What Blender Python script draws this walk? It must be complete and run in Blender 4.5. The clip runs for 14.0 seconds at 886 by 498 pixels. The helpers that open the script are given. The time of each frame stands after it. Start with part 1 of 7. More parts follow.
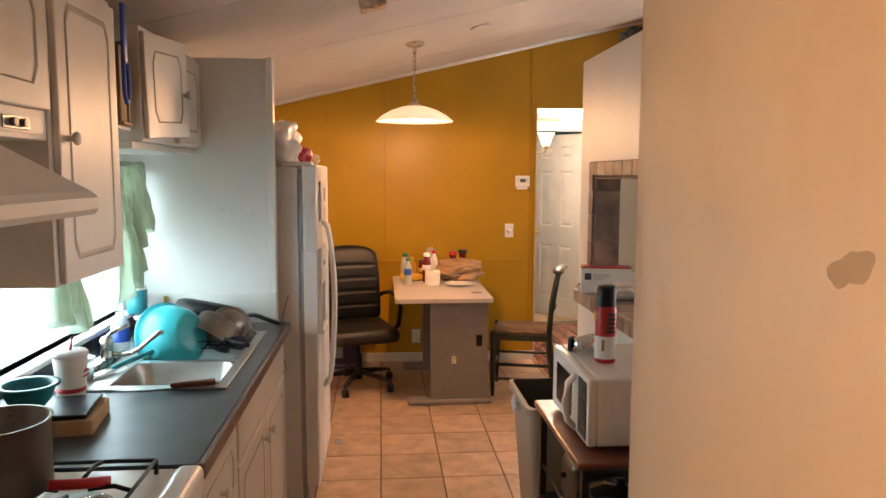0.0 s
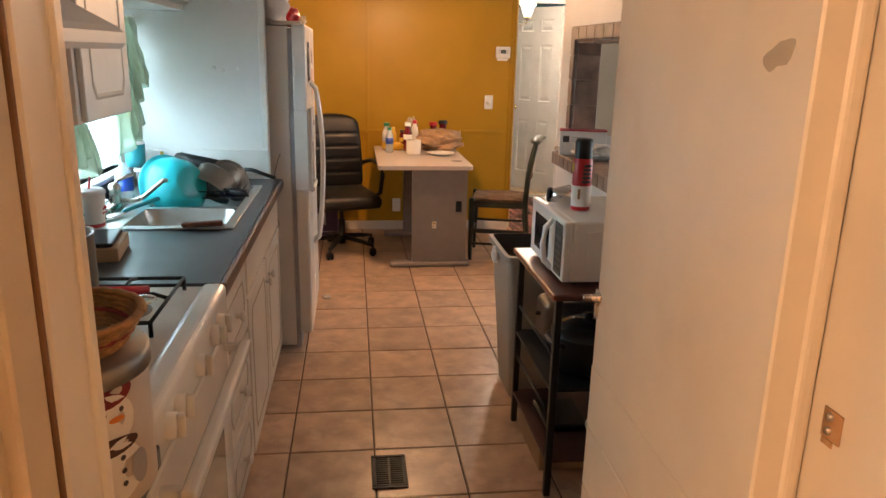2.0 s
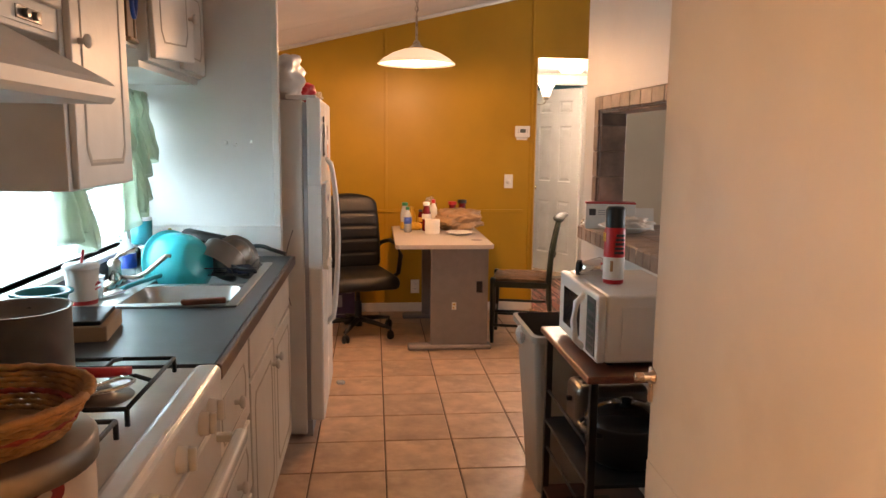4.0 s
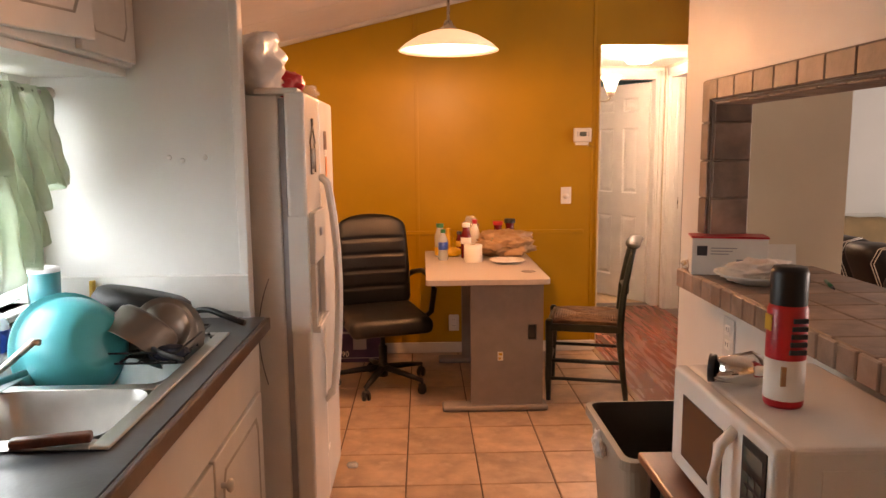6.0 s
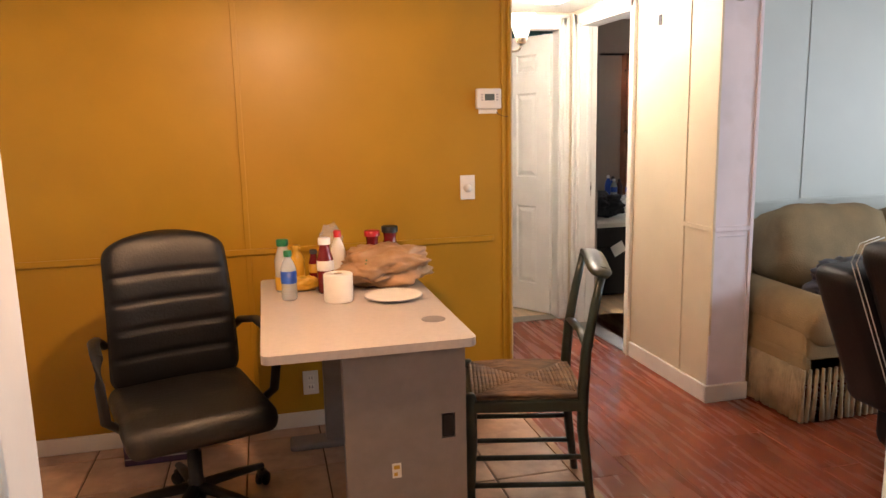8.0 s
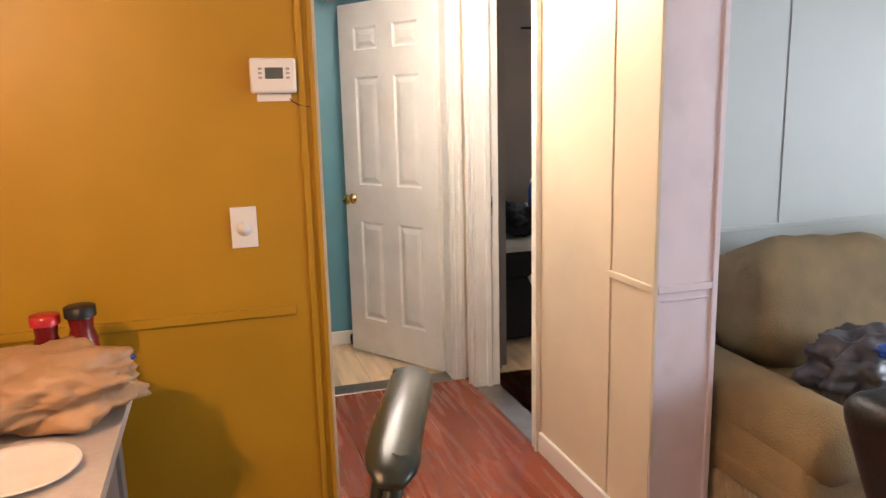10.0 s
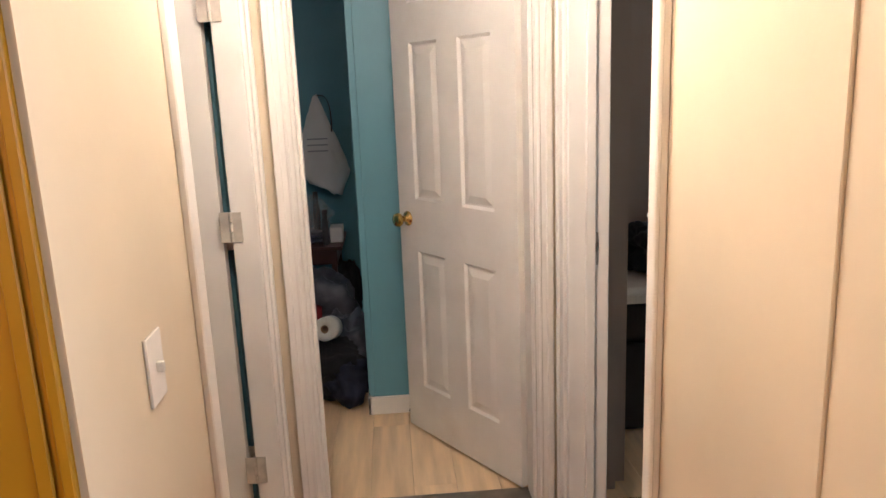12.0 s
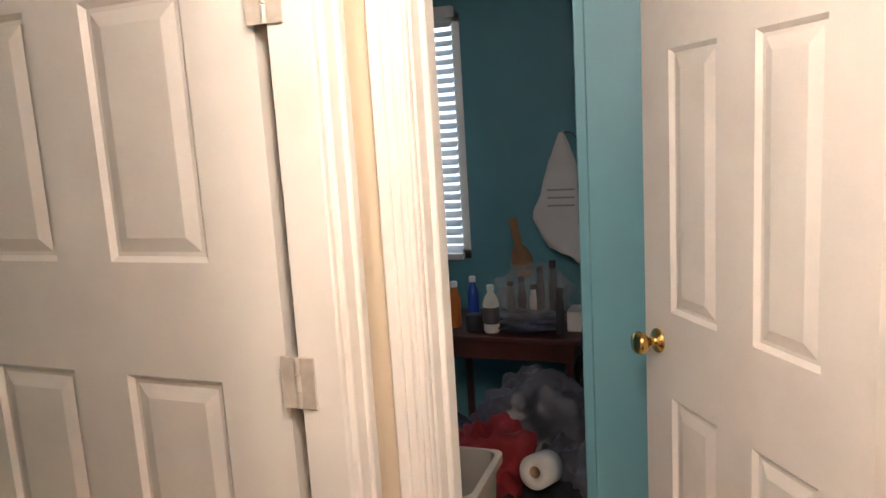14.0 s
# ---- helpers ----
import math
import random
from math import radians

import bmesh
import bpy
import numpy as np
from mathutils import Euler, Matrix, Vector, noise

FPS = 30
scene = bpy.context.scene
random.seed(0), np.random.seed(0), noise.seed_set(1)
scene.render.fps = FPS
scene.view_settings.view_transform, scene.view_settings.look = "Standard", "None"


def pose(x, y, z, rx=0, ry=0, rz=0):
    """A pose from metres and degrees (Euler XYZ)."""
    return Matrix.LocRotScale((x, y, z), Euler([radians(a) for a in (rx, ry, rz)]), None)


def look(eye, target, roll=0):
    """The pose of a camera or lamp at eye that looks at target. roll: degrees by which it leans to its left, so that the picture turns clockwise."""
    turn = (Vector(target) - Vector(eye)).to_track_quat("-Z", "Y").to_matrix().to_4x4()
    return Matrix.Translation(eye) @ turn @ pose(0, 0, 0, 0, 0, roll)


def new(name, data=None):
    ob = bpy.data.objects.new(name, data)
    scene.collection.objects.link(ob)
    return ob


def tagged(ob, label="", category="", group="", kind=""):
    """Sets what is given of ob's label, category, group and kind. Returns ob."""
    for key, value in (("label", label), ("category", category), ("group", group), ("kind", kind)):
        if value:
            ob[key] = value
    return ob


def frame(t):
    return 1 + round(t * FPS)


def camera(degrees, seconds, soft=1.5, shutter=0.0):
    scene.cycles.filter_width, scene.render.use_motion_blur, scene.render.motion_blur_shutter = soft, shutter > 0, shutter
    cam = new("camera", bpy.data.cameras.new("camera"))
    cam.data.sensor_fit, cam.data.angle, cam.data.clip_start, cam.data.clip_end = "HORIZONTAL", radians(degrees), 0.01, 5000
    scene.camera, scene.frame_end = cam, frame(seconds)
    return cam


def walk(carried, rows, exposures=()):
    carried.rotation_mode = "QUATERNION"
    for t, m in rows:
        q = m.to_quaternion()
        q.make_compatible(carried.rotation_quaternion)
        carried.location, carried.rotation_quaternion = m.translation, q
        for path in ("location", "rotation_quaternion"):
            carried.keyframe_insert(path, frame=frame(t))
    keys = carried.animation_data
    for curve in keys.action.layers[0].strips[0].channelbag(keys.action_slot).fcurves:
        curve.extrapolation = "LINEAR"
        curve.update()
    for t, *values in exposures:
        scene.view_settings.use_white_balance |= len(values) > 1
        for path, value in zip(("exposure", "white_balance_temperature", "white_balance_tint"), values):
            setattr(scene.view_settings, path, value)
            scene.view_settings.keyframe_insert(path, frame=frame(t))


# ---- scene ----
cam = camera(63.0, 14.0)

PATH = [
    (0, (0.156, 1.122, 1.585), (0.326, 3.104, 1.378), 0.2),
    (0.5, (0.118, 1.011, 1.559), (0.264, 2.988, 1.298), -0.5),
    (1, (0.092, 0.923, 1.539), (0.255, 2.888, 1.199), -0.5),
    (1.5, (0.091, 0.899, 1.535), (0.296, 2.841, 1.102), -0.0),
    (2, (0.08, 0.92, 1.506), (0.322, 2.835, 0.984), 1.3),
    (2.5, (0.064, 0.905, 1.485), (0.292, 2.837, 1.021), 1.4),
    (3, (0.061, 0.936, 1.434), (0.267, 2.891, 1.069), 1.0),
    (5.5, (0.216, 1.765, 1.429), (0.365, 3.741, 1.156), -0.5),
    (6, (0.236, 2.134, 1.44), (0.29, 4.114, 1.165), -0.5),
    (6.5, (0.204, 2.552, 1.445), (0.325, 4.528, 1.161), -0.9),
    (7, (0.235, 2.995, 1.428), (0.407, 4.966, 1.129), 0.1),
    (7.5, (0.227, 3.414, 1.421), (0.472, 5.373, 1.101), -0.5),
    (8, (0.293, 3.809, 1.412), (0.759, 5.724, 1.071), -1.2),
    (8.5, (0.446, 4.165, 1.418), (1.098, 6.021, 1.055), -1.3),
    (11, (1.599, 5.634, 1.416), (1.984, 7.556, 1.019), -1.2),
    (11.5, (1.735, 5.959, 1.407), (1.971, 7.899, 0.985), -1.3),
    (12, (1.857, 6.308, 1.438), (1.99, 8.257, 1.007), -2.3),
    (12.5, (1.921, 6.641, 1.496), (1.985, 8.601, 1.102), -2.7),
    (13, (1.906, 6.953, 1.49), (1.931, 8.922, 1.14), -3.7),
    (13.5, (1.946, 7.212, 1.434), (1.768, 9.179, 1.116), -1.9),
    (14, (2.011, 7.436, 1.464), (1.345, 9.295, 1.146), -3.5),
]
walk(cam, [(t, look(eye, target, roll)) for t, eye, target, roll in PATH],
     [(0, 0.0, 7400, 16), (1, -0.05, 6900, 12), (3.2, -0.1, 6700, 10), (5.3, -0.05, 8600, 32), (7.0, -0.15, 9300, 33), (7.8, 0.0, 6300, 11), (8.6, 0.25, 6150, 9), (11, 0.1, 6050, 13), (12, -0.1, 6200, 14), (14, 0.15, 6400, 15)])

# ---------- light ----------
world = bpy.data.worlds.new("sky")
scene.world = world
world.use_nodes = True
wn = world.node_tree
sky = wn.nodes.new("ShaderNodeTexSky")
sky.sky_type, sky.sun_disc = "NISHITA", False
sky.sun_elevation, sky.sun_rotation = radians(48), radians(250)
wn.nodes["Background"].inputs["Strength"].default_value = 0.12
wn.links.new(sky.outputs["Color"], wn.nodes["Background"].inputs["Color"])

sun = new("sun", bpy.data.lights.new("sun", "SUN"))
sun.data.energy, sun.data.angle, sun.data.color = 2.5, radians(0.5), (1.0, 0.95, 0.88)
sun.matrix_world = look((20, 12, 30), (0, 5, 0))


def lamp(name, kind, at, power, color, size=0.05, target=None, size_y=None):
    ob = new(name, bpy.data.lights.new(name, kind))
    ob.data.energy, ob.data.color = power, color
    if kind == "AREA":
        ob.data.shape, ob.data.size, ob.data.size_y = "RECTANGLE", size, size_y
        ob.matrix_world = look(at, target)
    else:
        ob.data.shadow_soft_size = size
        ob.location = at
    return ob


WARM = (1.0, 0.56, 0.29)
lamp("pendant_bulb", "POINT", (0.37, 5.76, 1.905), 70, WARM, 0.05)
lamp("sconce_bulb", "POINT", (1.60, 7.36, 2.045), 26, (1.0, 0.83, 0.66), 0.05)
# Fill light added to even out the hall doors.
lamp("hall_fill_bulb", "POINT", (1.93, 7.84, 2.03), 45, (1.0, 0.84, 0.70), 0.11)
lamp("utility_bulb", "POINT", (-1.15, 0.35, 2.15), 118, (1.0, 0.66, 0.43), 0.07)
lamp("kitchen_window_light", "AREA", (-0.99, 3.72, 1.32), 38, (0.55, 0.82, 1.0), 1.1, (1, 3.72, 1.25), 0.66)
lamp("living_window_light", "AREA", (6.42, 4.6, 1.35), 135, (0.90, 0.95, 1.0), 2.4, (3, 4.9, 1.1), 1.2)
lamp("blue_window_light", "AREA", (0.52, 10.74, 1.42), 0.5, (0.50, 0.85, 1.0), 0.8, (0.52, 9, 1.3), 1.1)
lamp("bedroom_window_light", "AREA", (4.35, 10.64, 1.5), 140, (0.85, 0.93, 1.0), 0.9, (4.3, 9, 1.2), 0.9)


# ---------- materials ----------
def mat(name, color, rough=0.6, metal=0.0, var=0.08, scale=6.0, bump=0.05, fine=60.0, spec=0.5, coat=0.0, trans=0.0,
        random_tone=0.0, stretch=(1, 1, 1), stain=None, stain_amount=0.0, stain_scale=2.0, emit=None, power=0.0, alpha=1.0):
    m = bpy.data.materials.new(name)
    m.use_nodes = True
    t = m.node_tree
    b = t.nodes["Principled BSDF"]
    b.inputs["Roughness"].default_value = rough
    b.inputs["Metallic"].default_value = metal
    b.inputs["Specular IOR Level"].default_value = spec
    b.inputs["Coat Weight"].default_value = coat
    b.inputs["Transmission Weight"].default_value = trans
    b.inputs["Alpha"].default_value = alpha
    tc = t.nodes.new("ShaderNodeTexCoord")
    mp = t.nodes.new("ShaderNodeMapping")
    mp.inputs["Scale"].default_value = stretch
    t.links.new(tc.outputs["Object"], mp.inputs["Vector"])
    if random_tone:
        info = t.nodes.new("ShaderNodeObjectInfo")
        shift = t.nodes.new("ShaderNodeVectorMath")
        shift.operation = "SCALE"
        shift.inputs[0].default_value = (17.0, 31.0, 7.0)
        t.links.new(info.outputs["Random"], shift.inputs["Scale"])
        t.links.new(shift.outputs[0], mp.inputs["Location"])
    n = t.nodes.new("ShaderNodeTexNoise")
    n.inputs["Scale"].default_value, n.inputs["Detail"].default_value = scale, 6
    t.links.new(mp.outputs[0], n.inputs["Vector"])
    ramp = t.nodes.new("ShaderNodeValToRGB")
    lo = [max(0, c * (1 - var * 1.6)) for c in color]
    hi = [min(1, c * (1 + var)) for c in color]
    ramp.color_ramp.elements[0].position, ramp.color_ramp.elements[0].color = 0.3, (*lo, 1)
    ramp.color_ramp.elements[1].position, ramp.color_ramp.elements[1].color = 0.7, (*hi, 1)
    t.links.new(n.outputs["Fac"], ramp.inputs["Fac"])
    out = ramp.outputs["Color"]
    if stain:
        sn = t.nodes.new("ShaderNodeTexNoise")
        sn.inputs["Scale"].default_value, sn.inputs["Detail"].default_value = stain_scale, 8
        t.links.new(mp.outputs[0], sn.inputs["Vector"])
        sr = t.nodes.new("ShaderNodeMapRange")
        sr.inputs["From Min"].default_value, sr.inputs["From Max"].default_value = 0.55, 0.75
        sr.inputs["To Max"].default_value = stain_amount
        t.links.new(sn.outputs["Fac"], sr.inputs["Value"])
        mx = t.nodes.new("ShaderNodeMix")
        mx.data_type = "RGBA"
        mx.inputs["B"].default_value = (*stain, 1)
        t.links.new(sr.outputs["Result"], mx.inputs["Factor"])
        t.links.new(out, mx.inputs["A"])
        out = mx.outputs["Result"]
    if random_tone:
        hsv = t.nodes.new("ShaderNodeHueSaturation")
        mr = t.nodes.new("ShaderNodeMapRange")
        mr.inputs["To Min"].default_value, mr.inputs["To Max"].default_value = 1 - random_tone, 1 + random_tone
        t.links.new(info.outputs["Random"], mr.inputs["Value"])
        t.links.new(mr.outputs["Result"], hsv.inputs["Value"])
        t.links.new(out, hsv.inputs["Color"])
        out = hsv.outputs["Color"]
    t.links.new(out, b.inputs["Base Color"])
    if bump:
        fn = t.nodes.new("ShaderNodeTexNoise")
        fn.inputs["Scale"].default_value, fn.inputs["Detail"].default_value = fine, 4
        t.links.new(mp.outputs[0], fn.inputs["Vector"])
        bp = t.nodes.new("ShaderNodeBump")
        bp.inputs["Strength"].default_value, bp.inputs["Distance"].default_value = bump, 0.01
        t.links.new(fn.outputs["Fac"], bp.inputs["Height"])
        t.links.new(bp.outputs["Normal"], b.inputs["Normal"])
        rr = t.nodes.new("ShaderNodeMapRange")
        rr.inputs["To Min"].default_value, rr.inputs["To Max"].default_value = max(0.02, rough * 0.8), min(1, rough * 1.2)
        t.links.new(n.outputs["Fac"], rr.inputs["Value"])
        t.links.new(rr.outputs["Result"], b.inputs["Roughness"])
    if emit:
        b.inputs["Emission Color"].default_value, b.inputs["Emission Strength"].default_value = (*emit, 1), power
    return m


M = {}
M["yellow"] = mat("mustard wall paint", (0.42, 0.225, 0.006), 0.45, var=0.06, scale=3, bump=0.06, fine=25, stain=(0.40, 0.18, 0.015), stain_amount=0.25, stain_scale=1.3)
M["cream"] = mat("cream wall paint", (0.66, 0.57, 0.43), 0.5, var=0.04, scale=3, bump=0.05, fine=30, stain=(0.62, 0.50, 0.33), stain_amount=0.3, stain_scale=1.6)
M["white_wall"] = mat("white wall paint", (0.76, 0.74, 0.70), 0.5, var=0.04, scale=3, bump=0.06, fine=30, stain=(0.60, 0.55, 0.48), stain_amount=0.22, stain_scale=1.5)
M["beige_wall"] = mat("beige wall paint", (0.66, 0.56, 0.42), 0.55, var=0.05, scale=3, bump=0.05, fine=30)
M["lavender"] = mat("pale lavender paint", (0.72, 0.66, 0.72), 0.5, var=0.05, scale=5, bump=0.08, fine=30, stain=(0.50, 0.42, 0.42), stain_amount=0.35, stain_scale=6)
M["grey_wall"] = mat("grey green wall paint", (0.50, 0.54, 0.52), 0.5, var=0.04, scale=2, bump=0.05, fine=30)
M["blue_wall"] = mat("teal blue wall paint", (0.125, 0.315, 0.38), 0.5, var=0.06, scale=2, bump=0.06, fine=30)
M["taupe_wall"] = mat("taupe wall paint", (0.34, 0.27, 0.22), 0.6, var=0.05, scale=2, bump=0.05, fine=30)
M["ceiling"] = mat("ceiling panel paint", (0.74, 0.68, 0.62), 0.7, var=0.04, scale=4, bump=0.12, fine=90)
M["white"] = mat("white trim paint", (0.80, 0.77, 0.72), 0.4, var=0.04, scale=5, bump=0.04, fine=40, stain=(0.60, 0.52, 0.42), stain_amount=0.25, stain_scale=4)
M["cab"] = mat("cabinet paint", (0.74, 0.70, 0.64), 0.42, var=0.05, scale=5, bump=0.05, fine=50, stain=(0.52, 0.45, 0.36), stain_amount=0.3, stain_scale=3)
# Darker than the cabinet paint, used for the routed beads.
M["groove"] = mat("dark groove paint", (0.46, 0.41, 0.34), 0.6, var=0.1, scale=8)
M["beige_door"] = mat("worn beige door paint", (0.61, 0.525, 0.41), 0.45, var=0.05, scale=4, bump=0.05, fine=40, stain=(0.42, 0.32, 0.21), stain_amount=0.35, stain_scale=5)
M["smudge"] = mat("brown grime mark", (0.46, 0.37, 0.26), 0.6, var=0.15, scale=30, alpha=0.42)
M["edge_wood"] = mat("dark raw wood edge", (0.20, 0.10, 0.045), 0.6, var=0.3, scale=10, stretch=(1, 1, 0.1))
M["tile"] = mat("terracotta beige floor tile", (0.50, 0.34, 0.24), 0.32, var=0.18, scale=9, bump=0.08, fine=40, random_tone=0.12, stain=(0.64, 0.47, 0.35), stain_amount=0.75, stain_scale=11)
M["grout"] = mat("dark grout", (0.13, 0.085, 0.06), 0.9, var=0.2, scale=20, bump=0.2)
M["laminate"] = mat("red brown laminate", (0.225, 0.055, 0.025), 0.27, var=0.08, scale=5, bump=0.03, fine=40, random_tone=0.10, stretch=(6, 0.5, 1))
M["vinyl"] = mat("light wood floor", (0.78, 0.57, 0.35), 0.4, var=0.12, scale=4, bump=0.03, stretch=(6, 0.6, 1), random_tone=0.06)
M["counter"] = mat("dark slate laminate counter", (0.065, 0.070, 0.078), 0.38, var=0.25, scale=12, bump=0.04, fine=120)
M["counter_edge"] = mat("brown counter edge", (0.10, 0.055, 0.035), 0.35, var=0.25, scale=10)
M["steel"] = mat("stainless steel", (0.50, 0.485, 0.46), 0.36, 1.0, var=0.06, scale=20, bump=0.015, fine=200)
M["dark_steel"] = mat("dark steel", (0.22, 0.20, 0.18), 0.35, 1.0, var=0.1, scale=10)
M["aluminium"] = mat("dull aluminium", (0.32, 0.29, 0.26), 0.42, 1.0, var=0.15, scale=10, bump=0.05)
M["chrome"] = mat("chrome", (0.75, 0.73, 0.70), 0.12, 1.0, var=0.03)
M["brass"] = mat("polished brass", (0.70, 0.46, 0.15), 0.18, 1.0, var=0.05)
M["nickel"] = mat("brushed nickel", (0.50, 0.44, 0.38), 0.28, 1.0, var=0.08, scale=20)
M["enamel"] = mat("white appliance enamel", (0.78, 0.76, 0.72), 0.25, var=0.03, scale=4, bump=0.02, fine=80, stain=(0.62, 0.55, 0.45), stain_amount=0.2, stain_scale=3)
M["enamel_dirty"] = mat("stained stove enamel", (0.70, 0.64, 0.56), 0.25, var=0.08, scale=6, bump=0.02, stain=(0.38, 0.28, 0.18), stain_amount=0.4, stain_scale=6)
M["textured"] = mat("pebbled fridge side", (0.70, 0.67, 0.62), 0.45, var=0.04, scale=5, bump=0.25, fine=250)
M["black"] = mat("black plastic", (0.012, 0.012, 0.013), 0.42, spec=0.35, var=0.2, scale=10, bump=0.05, fine=100)
M["iron"] = mat("black cast iron", (0.012, 0.012, 0.012), 0.5, spec=0.35, var=0.2, bump=0.15, fine=150)
M["leather"] = mat("black bonded leather", (0.007, 0.007, 0.008), 0.45, spec=0.3, var=0.2, scale=8, bump=0.12, fine=110)
M["leather_worn"] = mat("worn black leather seat", (0.012, 0.011, 0.010), 0.45, spec=0.3, var=0.2, scale=8, bump=0.2, fine=90, stain=(0.09, 0.07, 0.05), stain_amount=0.6, stain_scale=6)
M["thread"] = mat("white stitching", (0.70, 0.68, 0.64), 0.8)
M["desk_top"] = mat("light grey laminate desk top", (0.54, 0.49, 0.46), 0.32, var=0.04, scale=60, bump=0.02, fine=150)
M["desk_leg"] = mat("grey painted steel", (0.23, 0.205, 0.20), 0.5, var=0.05, scale=20, bump=0.06, fine=150)
M["green_wood"] = mat("dark green painted wood", (0.014, 0.022, 0.014), 0.35, var=0.25, scale=8, bump=0.05, stain=(0.08, 0.06, 0.03), stain_amount=0.4, stain_scale=9)
M["rush"] = mat("woven rush", (0.19, 0.115, 0.065), 0.8, var=0.4, scale=14, bump=0.5, fine=60, stretch=(1, 6, 1))
M["cherry"] = mat("cherry stained wood", (0.16, 0.045, 0.022), 0.3, var=0.3, scale=6, bump=0.03, stretch=(5, 0.7, 1))
M["wood"] = mat("raw brown wood", (0.34, 0.19, 0.09), 0.6, var=0.3, scale=6, stretch=(1, 1, 0.2))
M["dark_wood"] = mat("dark mahogany wood", (0.07, 0.018, 0.014), 0.4, var=0.3, scale=6)
M["bin"] = mat("grey beige bin plastic", (0.36, 0.33, 0.28), 0.5, var=0.06, scale=6, bump=0.05)
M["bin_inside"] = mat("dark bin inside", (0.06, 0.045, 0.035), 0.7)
M["stone_tile"] = mat("tumbled stone tile", (0.29, 0.20, 0.155), 0.5, var=0.25, scale=14, bump=0.15, fine=50, random_tone=0.25, stain=(0.50, 0.38, 0.30), stain_amount=0.5, stain_scale=9)
M["mortar"] = mat("pale tile grout", (0.30, 0.235, 0.19), 0.9, var=0.15, scale=20, bump=0.2)
M["teal"] = mat("teal plastic", (0.015, 0.46, 0.52), 0.3, var=0.05, scale=5, bump=0.02)
M["teal_dark"] = mat("dark teal plastic", (0.01, 0.24, 0.28), 0.35, var=0.06)
M["teal_cloth"] = mat("teal fabric", (0.02, 0.28, 0.34), 0.85, var=0.15, scale=8, bump=0.3)
M["blue"] = mat("blue plastic", (0.015, 0.07, 0.40), 0.35, var=0.06)
M["navy_cloth"] = mat("navy fabric", (0.010, 0.014, 0.035), 0.85, var=0.3, scale=10, bump=0.4)
M["black_cloth"] = mat("black fabric", (0.008, 0.008, 0.010), 0.9, var=0.3, scale=10, bump=0.4)
M["red"] = mat("red plastic", (0.50, 0.012, 0.018), 0.35, var=0.06)
M["red_cloth"] = mat("red nylon fabric", (0.20, 0.006, 0.010), 0.7, var=0.2, scale=10, bump=0.3)
M["ketchup"] = mat("dark red sauce", (0.16, 0.01, 0.012), 0.2, var=0.05)
M["green_cap"] = mat("green plastic cap", (0.01, 0.16, 0.06), 0.35)
M["amber"] = mat("mustard yellow plastic", (0.62, 0.36, 0.03), 0.35)
M["orange"] = mat("orange print", (0.70, 0.22, 0.04), 0.6)
M["purple"] = mat("purple printed cardboard", (0.045, 0.022, 0.075), 0.45, var=0.2, scale=12)
M["paper"] = mat("white paper", (0.80, 0.77, 0.72), 0.8, var=0.04, scale=12, bump=0.08)
M["tissue"] = mat("crumpled tissue", (0.82, 0.70, 0.60), 0.9, var=0.1, scale=12, bump=0.3)
M["ink"] = mat("dark print ink", (0.05, 0.045, 0.05), 0.7)
M["grey_print"] = mat("grey print", (0.35, 0.34, 0.36), 0.7)
M["cardboard"] = mat("brown cardboard", (0.42, 0.29, 0.18), 0.8, var=0.1, scale=6, bump=0.05)
M["tan_bag"] = mat("tan plastic bag", (0.42, 0.25, 0.13), 0.45, var=0.12, scale=8, bump=0.25, fine=18)
M["bag"] = mat("white plastic bag", (0.78, 0.75, 0.72), 0.35, var=0.06, scale=6, bump=0.3, fine=14, alpha=0.93)
M["clear"] = mat("clear plastic film", (0.85, 0.83, 0.80), 0.12, var=0.03, bump=0.3, fine=12, alpha=0.2)
M["glass"] = mat("clear glass", (0.95, 0.97, 0.97), 0.05, var=0, bump=0, trans=1.0)
M["bottle"] = mat("clear bottle plastic", (0.80, 0.86, 0.88), 0.12, var=0.02, bump=0, alpha=0.45)
M["dark_glass"] = mat("dark oven glass", (0.02, 0.018, 0.018), 0.12, var=0.05, bump=0)
M["lamp_glass"] = mat("frosted lamp glass", (0.85, 0.78, 0.66), 0.4, var=0.03, bump=0.02, emit=(1.0, 0.72, 0.45), power=0.8)
M["bulb"] = mat("lit bulb", (1, 1, 1), 0.5, bump=0, emit=(1.0, 0.85, 0.62), power=12)
M["sconce_glass"] = mat("frosted sconce glass", (0.9, 0.86, 0.78), 0.4, bump=0, emit=(1.0, 0.86, 0.66), power=4.5)
M["curtain"] = mat("sage green sheer fabric", (0.52, 0.62, 0.46), 0.9, var=0.10, scale=8, bump=0.3, alpha=0.68)
M["rust_sheer"] = mat("rust sheer curtain", (0.40, 0.17, 0.09), 0.9, var=0.15, scale=8, bump=0.3, alpha=0.62)
M["blind"] = mat("white blind slat", (0.80, 0.80, 0.80), 0.5, var=0.03)
M["day"] = mat("bright daylight distance", (0.8, 0.9, 1.0), 1, bump=0, emit=(0.70, 0.88, 1.0), power=1.9)
M["hinge"] = mat("painted worn hinge metal", (0.58, 0.53, 0.46), 0.4, 0.25, var=0.15, scale=20)
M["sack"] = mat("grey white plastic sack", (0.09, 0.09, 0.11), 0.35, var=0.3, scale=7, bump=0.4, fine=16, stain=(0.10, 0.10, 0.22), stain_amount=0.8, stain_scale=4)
M["lcd"] = mat("grey display", (0.10, 0.12, 0.11), 0.2)
